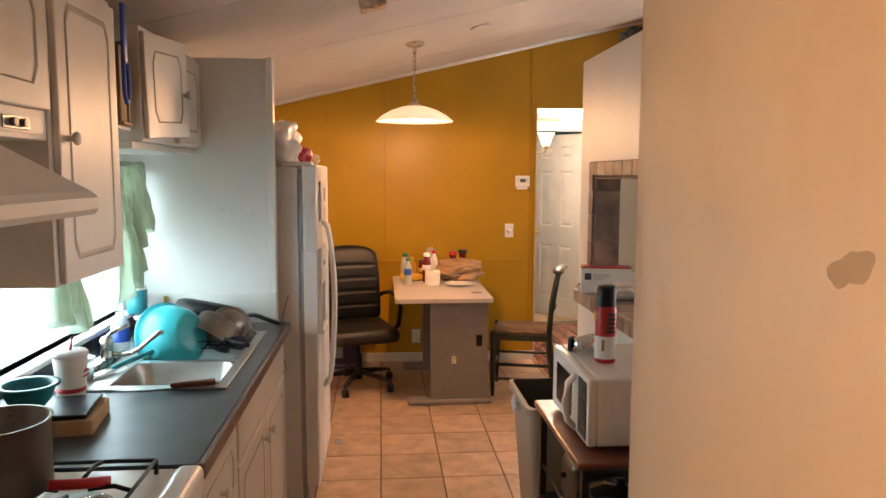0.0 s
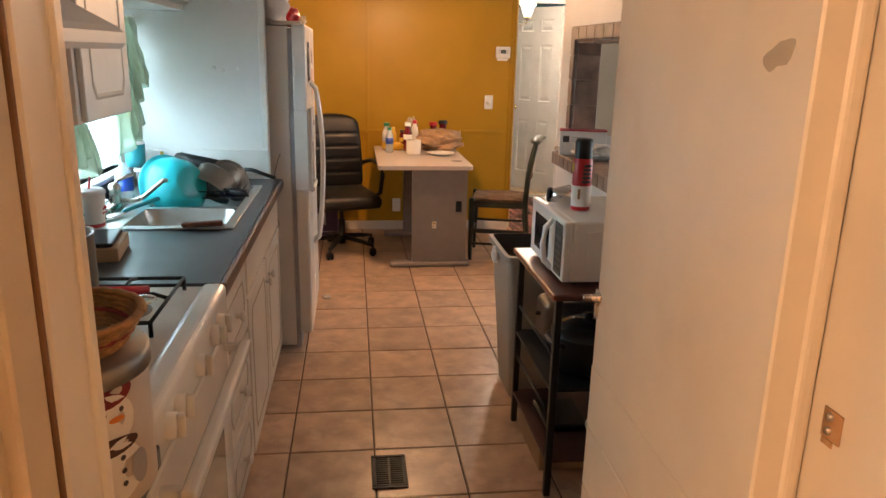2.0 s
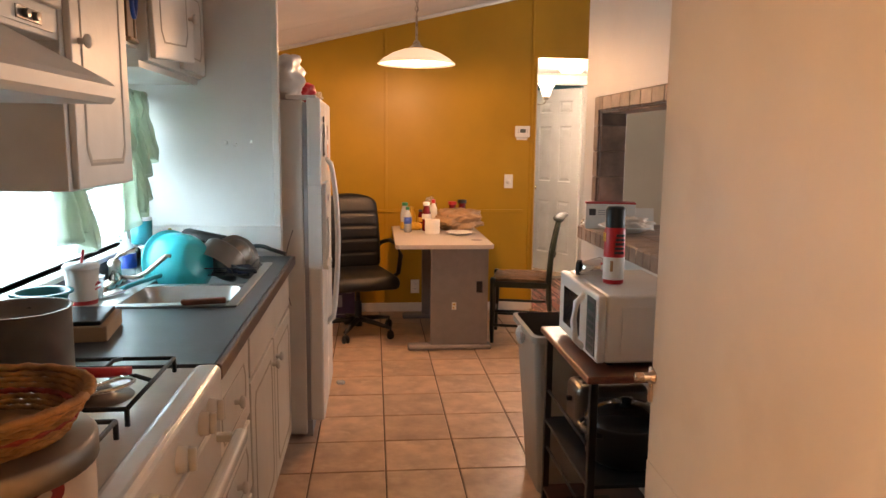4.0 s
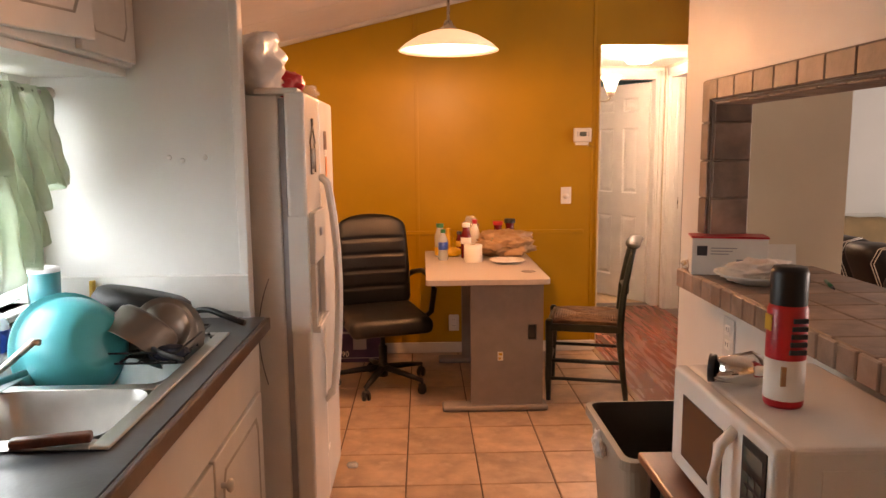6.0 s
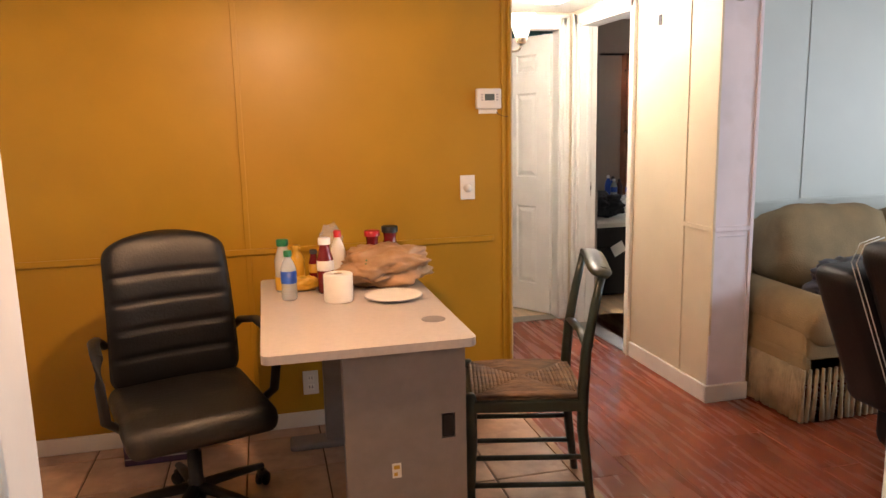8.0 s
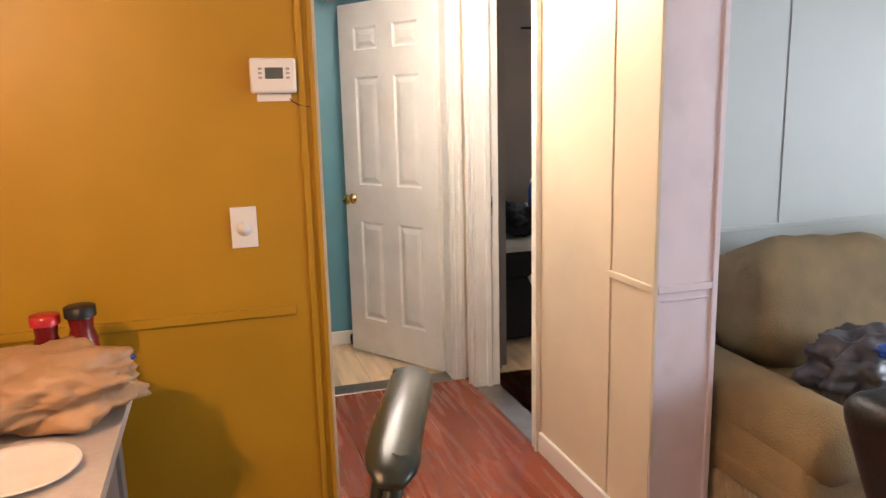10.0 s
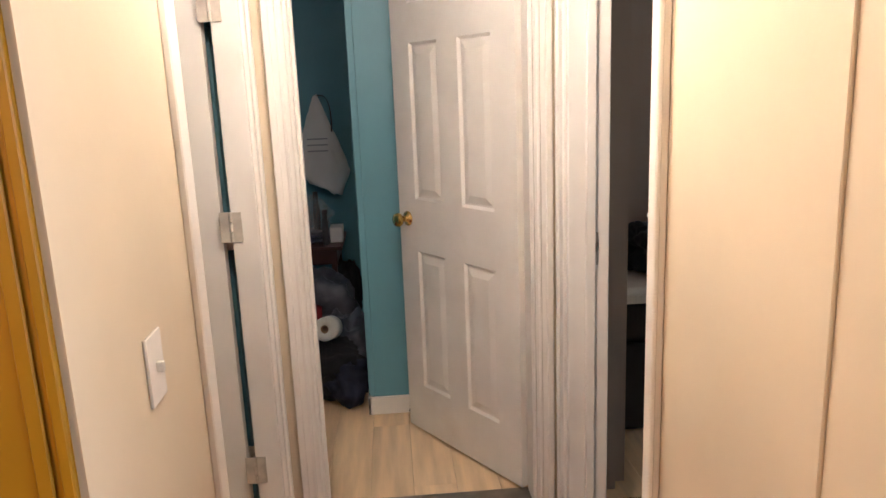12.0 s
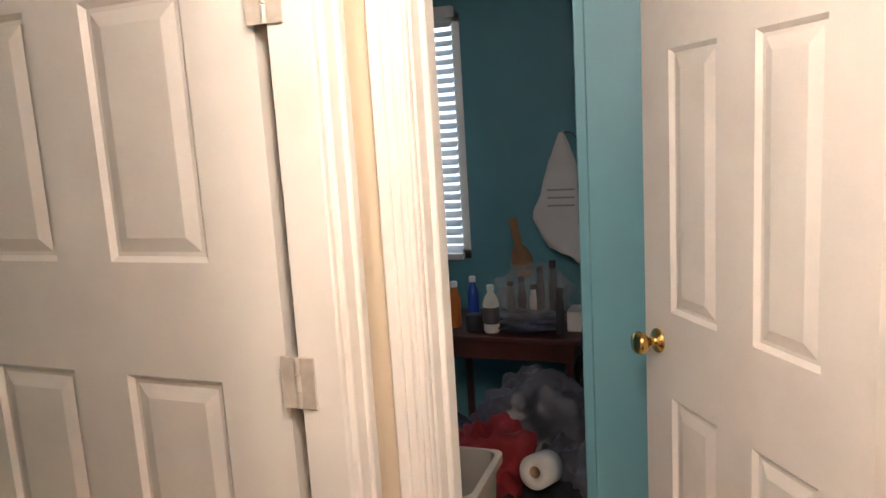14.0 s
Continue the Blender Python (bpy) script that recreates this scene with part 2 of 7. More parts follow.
M["wicker"] = mat("woven wicker", (0.42, 0.22, 0.08), 0.7, var=0.35, scale=30, bump=0.5, fine=60)
M["wicker_red"] = mat("red wicker band", (0.32, 0.05, 0.04), 0.7, var=0.35, scale=30, bump=0.5, fine=60)
M["tin"] = mat("pale printed tin", (0.55, 0.46, 0.38), 0.35, var=0.08, scale=8)
M["sofa"] = mat("tan woven upholstery", (0.30, 0.215, 0.105), 0.9, var=0.12, scale=7, bump=0.35, fine=150)
M["sofa_dark"] = mat("olive tan pillow fabric", (0.24, 0.175, 0.09), 0.9, var=0.15, scale=6, bump=0.35, fine=140)
M["fringe"] = mat("tan bullion fringe", (0.36, 0.28, 0.17), 0.9, var=0.25, scale=12, bump=0.4)
M["mattress"] = mat("quilted mattress top", (0.66, 0.60, 0.52), 0.85, var=0.08, scale=6, bump=0.4, fine=22)
M["mattress_side"] = mat("black mattress base", (0.018, 0.016, 0.016), 0.85, var=0.2)


# ---------- mesh helpers ----------
def finish(name, bm, material, parent=None, smooth=False, at=None):
    me = bpy.data.meshes.new(name)
    bmesh.ops.recalc_face_normals(bm, faces=bm.faces)
    bm.to_mesh(me)
    bm.free()
    me.materials.append(M[material])
    for p in me.polygons:
        p.use_smooth = smooth
    ob = new(name, me)
    if parent:
        ob.parent = parent
    if at is not None:
        ob.matrix_basis = at
    return ob


def root(name, m, label, category, group=""):
    ob = new(name)
    ob.matrix_basis = m
    return tagged(ob, label, category, group)


def add_box(bm, lo, hi, bevel=0.0, seg=2, m=None):
    r = bmesh.ops.create_cube(bm, size=1)
    vs = r["verts"]
    c, s = (Vector(lo) + Vector(hi)) / 2, Vector(hi) - Vector(lo)
    for v in vs:
        v.co = Vector((v.co.x * s.x, v.co.y * s.y, v.co.z * s.z)) + c
    if bevel:
        es = list({e for v in vs for e in v.link_edges})
        made = bmesh.ops.bevel(bm, geom=es, offset=bevel, segments=seg, affect="EDGES", profile=0.5)
        vs = list({v for f in made["faces"] for v in f.verts} | {v for v in vs if v.is_valid})
    if m is not None:
        bmesh.ops.transform(bm, matrix=m, verts=vs)
    return vs


def box(name, lo, hi, material, parent=None, bevel=0.004, seg=2, smooth=False, at=None):
    bm = bmesh.new()
    add_box(bm, lo, hi, bevel, seg)
    return finish(name, bm, material, parent, smooth, at)


def boxes(name, items, material, parent=None, bevel=0.0, at=None):
    bm = bmesh.new()
    for lo, hi in items:
        add_box(bm, lo, hi, bevel, 1)
    return finish(name, bm, material, parent, False, at)


def add_lathe(bm, profile, n=28, m=None, squash=1.0):
    rings = []
    for r, z in profile:
        if r < 1e-5:
            rings.append([bm.verts.new((0, 0, z))])
        else:
            rings.append([bm.verts.new((r * math.cos(2 * math.pi * k / n), squash * r * math.sin(2 * math.pi * k / n), z)) for k in range(n)])
    for a, b in zip(rings, rings[1:]):
        for k in range(n):
            q = [a[k % len(a)], a[(k + 1) % len(a)], b[(k + 1) % len(b)], b[k % len(b)]]
            u = []
            for v in q:
                if v not in u:
                    u.append(v)
            if len(u) > 2:
                bm.faces.new(u)
    if m is not None:
        bmesh.ops.transform(bm, matrix=m, verts=[v for r in rings for v in r])


def lathe(name, profile, material, parent=None, n=28, at=None, squash=1.0):
    bm = bmesh.new()
    add_lathe(bm, profile, n, None, squash)
    return finish(name, bm, material, parent, True, at)


def add_tube(bm, pts, r, n=8, radii=None, flat=1.0):
    pts = [Vector(p) for p in pts]
    rings, up = [], Vector((0.13, 0.21, 0.97))
    for k, p in enumerate(pts):
        d = (pts[min(k + 1, len(pts) - 1)] - pts[max(k - 1, 0)]).normalized()
        a = d.cross(up)
        a = (a if a.length > 0.05 else d.cross(Vector((1, 0, 0)))).normalized()
        b = d.cross(a)
        rr = radii[k] if radii else r
        rings.append([bm.verts.new(p + rr * (math.cos(2 * math.pi * j / n) * a + flat * math.sin(2 * math.pi * j / n) * b)) for j in range(n)])
    for a, b in zip(rings, rings[1:]):
        for j in range(n):
            bm.faces.new((a[j], a[(j + 1) % n], b[(j + 1) % n], b[j]))
    bm.faces.new(rings[0])
    bm.faces.new(rings[-1])


def tube(name, pts, r, material, parent=None, n=8, radii=None, at=None, flat=1.0):
    bm = bmesh.new()
    add_tube(bm, pts, r, n, radii, flat)
    return finish(name, bm, material, parent, True, at)


def arc(p0, p1, p2, n=10):
    p0, p1, p2 = Vector(p0), Vector(p1), Vector(p2)
    return [(1 - k / n) ** 2 * p0 + 2 * (k / n) * (1 - k / n) * p1 + (k / n) ** 2 * p2 for k in range(n + 1)]


def lump(name, size, material, parent=None, at=None, rough=0.18, freq=3.0, seed=0, power=2.6, crease=0.0, sub=4, flat_base=True):
    """A soft, creased body: a rounded box pushed about by noise, flat below."""
    bm = bmesh.new()
    bmesh.ops.create_icosphere(bm, subdivisions=sub, radius=1)
    for v in bm.verts:
        d = v.co.copy()
        k = (abs(d.x) ** power + abs(d.y) ** power + abs(d.z) ** power) ** (-1 / power)
        q = d * freq + Vector((seed * 7.3, seed * 3.1, seed))
        k *= 1 + rough * noise.noise(q) + crease * abs(noise.noise(q * 2.7)) + 0.35 * rough * noise.noise(q * 3.1)
        p = d * k
        if flat_base:
            p.z = max(p.z, -1.0)
        v.co = Vector((p.x * size[0] / 2, p.y * size[1] / 2, (p.z + 1) * size[2] / 2))
    return finish(name, bm, material, parent, True, at)


def panel_door(width, height, thick, material, parent, panels, name="leaf", flip=1):
    """A leaf in the x-z plane from x=0, with raised panels (x0, x1, z0, z1) on both faces."""
    bm = bmesh.new()
    xs = sorted({0, width, *(p[0] for p in panels), *(p[1] for p in panels)})
    zs = sorted({0, height, *(p[2] for p in panels), *(p[3] for p in panels)})
    holes = {(p[0], p[2]) for p in panels}

    def covered(a, b, c, d):
        return any(p[0] <= a + 1e-6 and p[1] >= b - 1e-6 and p[2] <= c + 1e-6 and p[3] >= d - 1e-6 for p in panels)
    for a, b in zip(xs, xs[1:]):
        for c, d in zip(zs, zs[1:]):
            if not covered(a, b, c, d):
                for y in (-thick / 2, thick / 2):
                    bm.faces.new([bm.verts.new((x, y, z)) for x, z in ((a, c), (b, c), (b, d), (a, d))])
    for x0, x1, z0, z1 in panels:
        for sgn in (-1, 1):
            steps = ((0, 0.5), (0.008, 0.5), (0.018, 0.5 - 0.009 / thick), (0.026, 0.5 - 0.009 / thick), (0.052, 0.5 - 0.001 / thick))
            loops = [[bm.verts.new((x, sgn * thick * k, z)) for x, z in ((x0 + i, z0 + i), (x1 - i, z0 + i), (x1 - i, z1 - i), (x0 + i, z1 - i))] for i, k in steps]
            for a, b in zip(loops, loops[1:]):
                for j in range(4):
                    bm.faces.new((a[j], a[(j + 1) % 4], b[(j + 1) % 4], b[j]))
            bm.faces.new(loops[-1])
    for (x0, z0), (x1, z1) in (((0, 0), (width, 0)), ((width, 0), (width, height)), ((width, height), (0, height)), ((0, height), (0, 0))):
        bm.faces.new([bm.verts.new((x, y, z)) for x, z, y in ((x0, z0, -thick / 2), (x1, z1, -thick / 2), (x1, z1, thick / 2), (x0, z0, thick / 2))])
    bmesh.ops.remove_doubles(bm, verts=bm.verts, dist=1e-5)
    return finish(name, bm, material, parent)


def words(name, text, size, material, parent, at, depth=0.0006):
    cu = bpy.data.curves.new(name, "FONT")
    cu.body, cu.size, cu.extrude, cu.align_x, cu.align_y = text, size, depth, "CENTER", "CENTER"
    tmp = bpy.data.objects.new(name, cu)
    me = bpy.data.meshes.new_from_object(tmp)
    bpy.data.objects.remove(tmp)
    me.materials.clear()
    me.materials.append(M[material])
    ob = new(name, me)
    ob.parent = parent
    ob.matrix_basis = at
    return ob


def struct(ob, label, category):
    return tagged(ob, label, category, kind="structure")


def slab(name, lo, hi, material, label, category="wall"):
    return struct(box(name, lo, hi, material, bevel=0), label, category)


def slope(x):
    return 2.317 + 0.2345 * x


# ---------- structure ----------
# The space the walk starts in, south of the kitchen doorway.
slab("floor_utility", (-1.6, -1.2, -0.1), (1.6, 1.50, 0), "vinyl", "light wood floor of the entry space", "floor")
slab("wall_utility_south", (-1.6, -1.3, 0), (1.6, -1.2, 2.3), "beige_wall", "beige painted wall behind the start")
slab("wall_utility_west", (-1.7, -1.3, 0), (-1.6, 1.42, 2.3), "beige_wall", "beige painted wall of the entry space")
slab("wall_utility_east", (1.6, -1.3, 0), (1.7, 1.42, 2.3), "beige_wall", "beige painted wall of the entry space")
slab("ceiling_utility", (-1.7, -1.3, 2.3), (1.7, 1.42, 2.36), "ceiling", "white ceiling of the entry space", "ceiling")
# Wall between that space and the kitchen, with the doorway.
DL, DR = -0.158, 0.575
slab("wall_doorway_left", (-1.6, 1.42, 0), (DL - 0.02, 1.56, 2.10), "beige_door", "worn beige painted wall beside the doorway")
slab("wall_doorway_right", (DR + 0.02, 1.42, 0), (1.6, 1.56, 2.10), "beige_door", "worn beige painted wall beside the doorway")
boxes("wall_doorway_head", [((-1.6, 1.42, 2.10), (1.6, 1.56, 2.30)), ((-0.95, 1.46, 2.30), (1.6, 1.56, 2.46)), ((0.2, 1.46, 2.46), (1.6, 1.56, 2.64))], "beige_door")
struct(bpy.data.objects["wall_doorway_head"], "beige painted wall over the doorway", "wall")
trim = struct(boxes("trim_doorway", [((DL - 0.02, 1.415, 0), (DL, 1.4655, 2.08)), ((DR, 1.415, 0), (DR + 0.02, 1.612, 2.08)), ((DL - 0.02, 1.415, 2.08), (DR + 0.02, 1.565, 2.1)),
    ((DL - 0.075, 1.40, 0), (DL - 0.012, 1.42, 2.12)), ((DR + 0.012, 1.40, 0), (DR + 0.075, 1.42, 2.12)), ((DR - 0.008, 1.452, 0), (DR + 0.002, 1.468, 2.08))], "beige_door", bevel=0.003), "worn cream painted door jamb and casing", "trim")
struct(boxes("trim_jamb_board", [((DL - 0.02, 1.473, 0), (DL, 1.565, 2.08)), ((DL - 0.003, 1.474, 0), (DL + 0.004, 1.500, 2.08)), ((DL - 0.003, 1.548, 0), (DL + 0.005, 1.568, 2.08))], "white", bevel=0.003), "worn off-white painted jamb board", "trim")
struct(box("trim_raw_edge", (DL - 0.018, 1.4657, 0), (DL + 0.002, 1.4728, 2.08), "edge_wood", bevel=0.002), "bare dark wood strip let into the jamb", "trim")
mort = root("hinge_mortise", pose(DR - 0.0005, 1.548, 1.14), "bare chipped hinge mortise with metal screws in the jamb", "hinge")
boxes("chipped_wood", [((-0.0022, -0.016, -0.018), (0.0, 0.014, 0.016)), ((-0.0022, -0.006, -0.026), (0.0, 0.012, -0.018))], "wood", mort, bevel=0.0008)
for zz in (-0.008, 0.008):
    lathe("screw", [(0.005, 0), (0.004, 0.0035), (0, 0.004)], "nickel", mort, 10, pose(-0.002, 0.002, zz, 0, -90, 0))

# Kitchen and dining shell.
struct(boxes("floor_kitchen", [((-1.0, 1.50, -0.1), (1.455, 7.25, -0.006))], "grout"), "terracotta tiled kitchen floor", "floor")
WX = -0.955
WY0, WY1, WZ0, WZ1 = 3.15, 4.30, 0.99, 1.66
struct(boxes("wall_west", [((WX - 0.12, 1.42, -0.1), (WX, WY0, 2.2)), ((WX - 0.12, WY1, -0.1), (WX, 7.25, 2.2)), ((WX - 0.12, WY0, -0.1), (WX, WY1, WZ0)), ((WX - 0.12, WY0, WZ1), (WX, WY1, 2.2))], "white_wall"), "white painted kitchen wall with a window opening", "wall")
OPX0, OPX1, HALLZ = 1.452, 2.385, 2.14
struct(boxes("wall_north", [((WX - 0.12, 7.15, 0), (OPX0, 7.25, 2.72)), ((OPX0, 7.15, HALLZ), (OPX1 + 0.22, 7.25, 3.05))], "yellow"), "mustard yellow painted panel wall", "wall")
bat = [((0.187, 7.143, 0.07), (0.211, 7.15, 2.40)), ((-0.955, 7.138, 0.845), (1.36, 7.15, 0.872)), ((1.405, 7.144, 0.07), (1.425, 7.15, 2.66)), ((1.437, 7.14, 0), (1.452, 7.15, HALLZ)), ((1.452, 7.14, HALLZ - 0.012), (2.385, 7.15, HALLZ + 0.004))]
struct(boxes("trim_yellow_battens", bat, "yellow", bevel=0.002), "mustard yellow battens and chair rail", "trim")
struct(box("baseboard_yellow_wall", (-0.955, 7.134, 0), (1.452, 7.149, 0.075), "white", bevel=0.004), "white painted baseboard", "baseboard")
# Sloping ceiling with seams across it; it rises to a ridge over the living space and falls beyond.
bm = bmesh.new()
RX = 3.2
for (xa, za), (xb, zb) in (((-1.08, slope(-1.08)), (RX, slope(RX))), ((RX, slope(RX)), (6.6, 2.30))):
    vs = [bm.verts.new(c) for c in ((xa, 1.42, za), (xb, 1.42, zb), (xb, 7.6, zb), (xa, 7.6, za), (xa, 1.42, za + 0.08), (xb, 1.42, zb + 0.08), (xb, 7.6, zb + 0.08), (xa, 7.6, za + 0.08))]
    for q in ((0, 1, 2, 3), (7, 6, 5, 4), (0, 4, 5, 1), (1, 5, 6, 2), (2, 6, 7, 3), (3, 7, 4, 0)):
        bm.faces.new([vs[k] for k in q])
for y in (2.81, 4.01, 5.21, 6.41):
    vs = [bm.verts.new((x, y + dy, slope(x) - dz)) for x in (-0.96, RX) for dy, dz in ((-0.018, -0.002), (-0.012, 0.004), (0.012, 0.004), (0.018, -0.002))]
    for k in range(3):
        bm.faces.new((vs[k], vs[k + 1], vs[k + 5], vs[k + 4]))
struct(finish("ceiling", bm, "ceiling"), "sloping white panelled ceiling with seams", "ceiling")
bm = bmesh.new()
add_tube(bm, [(WX, 7.135, slope(WX) - 0.012), (2.6, 7.135, slope(2.6) - 0.012)], 0.018, 6)
struct(finish("trim_crown", bm, "white", smooth=True), "white cove strip along the ceiling", "trim")

# Stub wall by the refrigerator.
stub = struct(boxes("wall_stub", [((WX, 4.42, 0), (-0.345, 4.455, 2.085))], "white_wall"), "white painted partition beside the refrigerator", "wall")
struct(boxes("trim_stub", [((-0.347, 4.412, 0), (-0.318, 4.465, 2.09)), ((WX, 4.405, 0.93), (-0.318, 4.418, 1.05))], "white", bevel=0.003), "white edge strip and upstand of the partition", "trim")
boltm = bmesh.new()
for x, z in ((-0.55, 1.42), (-0.44, 1.42), (-0.51, 1.41)):
    add_lathe(boltm, [(0, 0.006), (0.007, 0.004), (0.009, 0)], 10, Matrix.Translation((x, 4.42, z)) @ pose(0, 0, 0, 90, 0, 0))
tagged(finish("wall_plug", boltm, "white"), "small white plugs in the partition", "wall plug", kind="stuff")

# Pass-through wall with tiled opening.
PX0, PX1, PN = 1.13, 1.25, 4.60
OY0, OY1, OZ0, OZ1 = 2.55, 4.365, 1.00, 1.578
struct(boxes("wall_pass", [((PX0, 1.56, 0), (PX1, PN, OZ0)), ((PX0, 1.56, OZ1), (PX1, PN, 2.12)), ((PX0, OY1, OZ0), (PX1, PN, OZ1)), ((PX0, 1.56, OZ0), (PX1, OY0, OZ1))], "white_wall"), "white painted half wall with a tiled opening", "wall")
slab("wall_east_of_entry", (1.25, 1.42, 0), (6.6, 1.56, 2.9), "grey_wall", "grey painted living room wall")
# Living room.
struct(boxes("floor_living", [((1.455, 1.50, -0.1), (6.6, 8.57, -0.012))], "edge_wood"), "red brown laminate plank floor", "floor")
slab("trim_threshold", (1.435, 1.56, -0.006), (1.468, 7.15, 0.006), "wood", "brown strip between tile and laminate", "trim")
slab("wall_grey", (2.50, 7.5, 0), (6.6, 7.6, 3.05), "grey_wall", "grey green painted living room wall")
struct(boxes("trim_grey_wall", [((2.6, 7.492, 0.905), (6.5, 7.5, 0.925)), ((3.40, 7.494, 0.93), (3.415, 7.5, 2.6)), ((4.62, 7.494, 0.93), (4.635, 7.5, 2.6))], "grey_wall", bevel=0.002), "painted seams and rail of the grey wall", "trim")
struct(boxes("wall_living_east", [((6.5, 1.42, 0), (6.6, 3.2, 2.9)), ((6.5, 6.0, 0), (6.6, 7.6, 2.9)), ((6.5, 3.2, 0), (6.6, 6.0, 0.7)), ((6.5, 3.2, 2.0), (6.6, 6.0, 2.9))], "grey_wall"), "grey living room wall with a window", "wall")
# Wall between the hall and the bedroom, with its end post.
BY0, BY1 = 7.71, 8.42
struct(boxes("wall_hall_east", [((2.385, 6.87, 0), (2.50, BY0, HALLZ)), ((2.385, BY0, 2.04), (2.50, BY1, HALLZ)), ((2.385, BY1, 0), (2.50, 8.67, HALLZ)), ((2.385, 6.87, HALLZ), (2.50, 8.67, 3.0))], "cream"), "cream painted hall panel wall", "wall")
struct(boxes("wall_post", [((2.388, 6.862, 0), (2.60, 6.8695, 2.9)), ((2.50, 6.8695, 0), (2.60, 7.5, 2.9))], "lavender"), "pale lavender painted wall end", "wall")
struct(boxes("trim_hall_east", [((2.377, 6.86, 0.868), (2.386, 7.12, 0.892)), ((2.379, 7.108, 0.09), (2.386, 7.122, 2.13)), ((2.376, 6.852, 0.35), (2.390, 6.866, 2.5))], "cream", bevel=0.002), "cream battens and chair rail", "trim")
struct(boxes("trim_post", [((2.391, 6.852, 0.868), (2.582, 6.863, 0.892)), ((2.583, 6.854, 0.09), (2.603, 6.866, 2.5)), ((2.41, 6.857, 0.84), (2.575, 6.863, 0.846))], "lavender", bevel=0.002), "pale lavender battens of the wall end", "trim")
struct(boxes("baseboard_hall", [((2.370, 6.846, 0), (2.386, BY0 - 0.065, 0.09)), ((2.370, 6.846, 0), (2.61, 6.863, 0.09))], "white", bevel=0.003), "white painted baseboard round the wall end", "baseboard")
# Hall shell.
LY0, LY1 = 7.77, 8.46
slab("ceiling_hall", (1.30, 7.25, HALLZ), (2.50, 8.67, HALLZ + 0.05), "white", "white hall ceiling", "ceiling")
struct(boxes("wall_hall_west", [((1.345, 7.25, 0), (1.455, LY0, HALLZ)), ((1.345, LY0, 2.05), (1.455, LY1, HALLZ)), ((1.388, LY1, 0), (1.455, 8.67, HALLZ))], "cream"), "cream painted hall wall", "wall")
struct(boxes("trim_opening", [((1.452, 7.152, 0), (1.462, 7.25, HALLZ))], "cream"), "cream edge of the hall opening", "trim")
BX0, BX1 = 1.575, 2.295
struct(boxes("wall_hall_north", [((1.455, 8.57, 0), (BX0 - 0.02, 8.67, HALLZ)), ((BX1 + 0.02, 8.57, 0), (2.385, 8.67, HALLZ)), ((BX0 - 0.02, 8.57, 2.05), (BX1 + 0.02, 8.67, HALLZ))], "cream"), "cream painted end wall of the hall", "wall")


def casing(name, label, segs, material="white"):
    """Stepped casing: for each leg (lo, hi) a wide board, with a thinner raised bead on the outside."""
    return struct(boxes(name, segs, material, bevel=0.003), label, "trim")


casing("trim_blue_door", "white fluted casing round the doorway", [
    ((BX0 - 0.068, 8.556, 0), (BX0 - 0.004, 8.572, 2.11)), ((BX0 - 0.072, 8.546, 0), (BX0 - 0.05, 8.56, 2.115)), ((BX0 - 0.034, 8.550, 0), (BX0 - 0.022, 8.56, 2.10)), ((BX0 - 0.012, 8.550, 0), (BX0 - 0.004, 8.56, 2.09)),
    ((BX1 + 0.004, 8.556, 0), (BX1 + 0.068, 8.572, 2.11)), ((BX1 + 0.05, 8.546, 0), (BX1 + 0.072, 8.56, 2.115)), ((BX1 + 0.022, 8.550, 0), (BX1 + 0.034, 8.56, 2.10)), ((BX1 + 0.004, 8.550, 0), (BX1 + 0.012, 8.56, 2.09)),
    ((BX0 - 0.068, 8.556, 2.05), (BX1 + 0.068, 8.572, 2.12)), ((BX0 - 0.072, 8.546, 2.10), (BX1 + 0.072, 8.56, 2.122)),
    ((BX0 - 0.02, 8.565, 0), (BX0, 8.68, 2.05)), ((BX1, 8.565, 0), (BX1 + 0.02, 8.68, 2.05)), ((BX0 - 0.02, 8.565, 2.03), (BX1 + 0.02, 8.68, 2.05)),
    ((BX0, 8.60, 0), (BX0 + 0.012, 8.63, 2.03))])
casing("trim_bedroom_door", "white casing round the bedroom doorway", [
    ((2.367, BY0 - 0.062, 0), (2.384, BY0 - 0.004, 2.11)), ((2.367, BY1 + 0.004, 0), (2.384, BY1 + 0.062, 2.11)), ((2.367, BY0 - 0.062, 2.045), (2.384, BY1 + 0.062, 2.11)), ((2.358, BY0 - 0.066, 0), (2.370, BY0 - 0.05, 2.115)), ((2.358, BY1 + 0.05, 0), (2.370, BY1 + 0.066, 2.115)),
    ((2.378, BY0 - 0.004, 0), (2.505, BY0 + 0.016, 2.04)), ((2.378, BY1 - 0.016, 0), (2.505, BY1 + 0.004, 2.04)), ((2.43, BY1 - 0.03, 0), (2.46, BY1 - 0.016, 2.03)), ((2.378, BY0, 2.03), (2.505, BY1, 2.05))])
casing("trim_left_door", "white casing and jamb of the side doorway", [
    ((1.454, LY0 - 0.062, 0), (1.470, LY0 - 0.004, 2.11)), ((1.454, LY1 + 0.004, 0), (1.470, LY1 + 0.062, 2.11)), ((1.454, LY0 - 0.062, 2.045), (1.470, LY1 + 0.062, 2.11)), ((1.464, LY1 + 0.04, 0), (1.478, LY1 + 0.066, 2.115)),
    ((1.340, LY0 - 0.004, 0), (1.460, LY0 + 0.014, 2.04)), ((1.380, LY1 - 0.014, 0), (1.460, LY1 + 0.004, 2.04)), ((1.340, LY0, 2.03), (1.460, LY1, 2.05))])
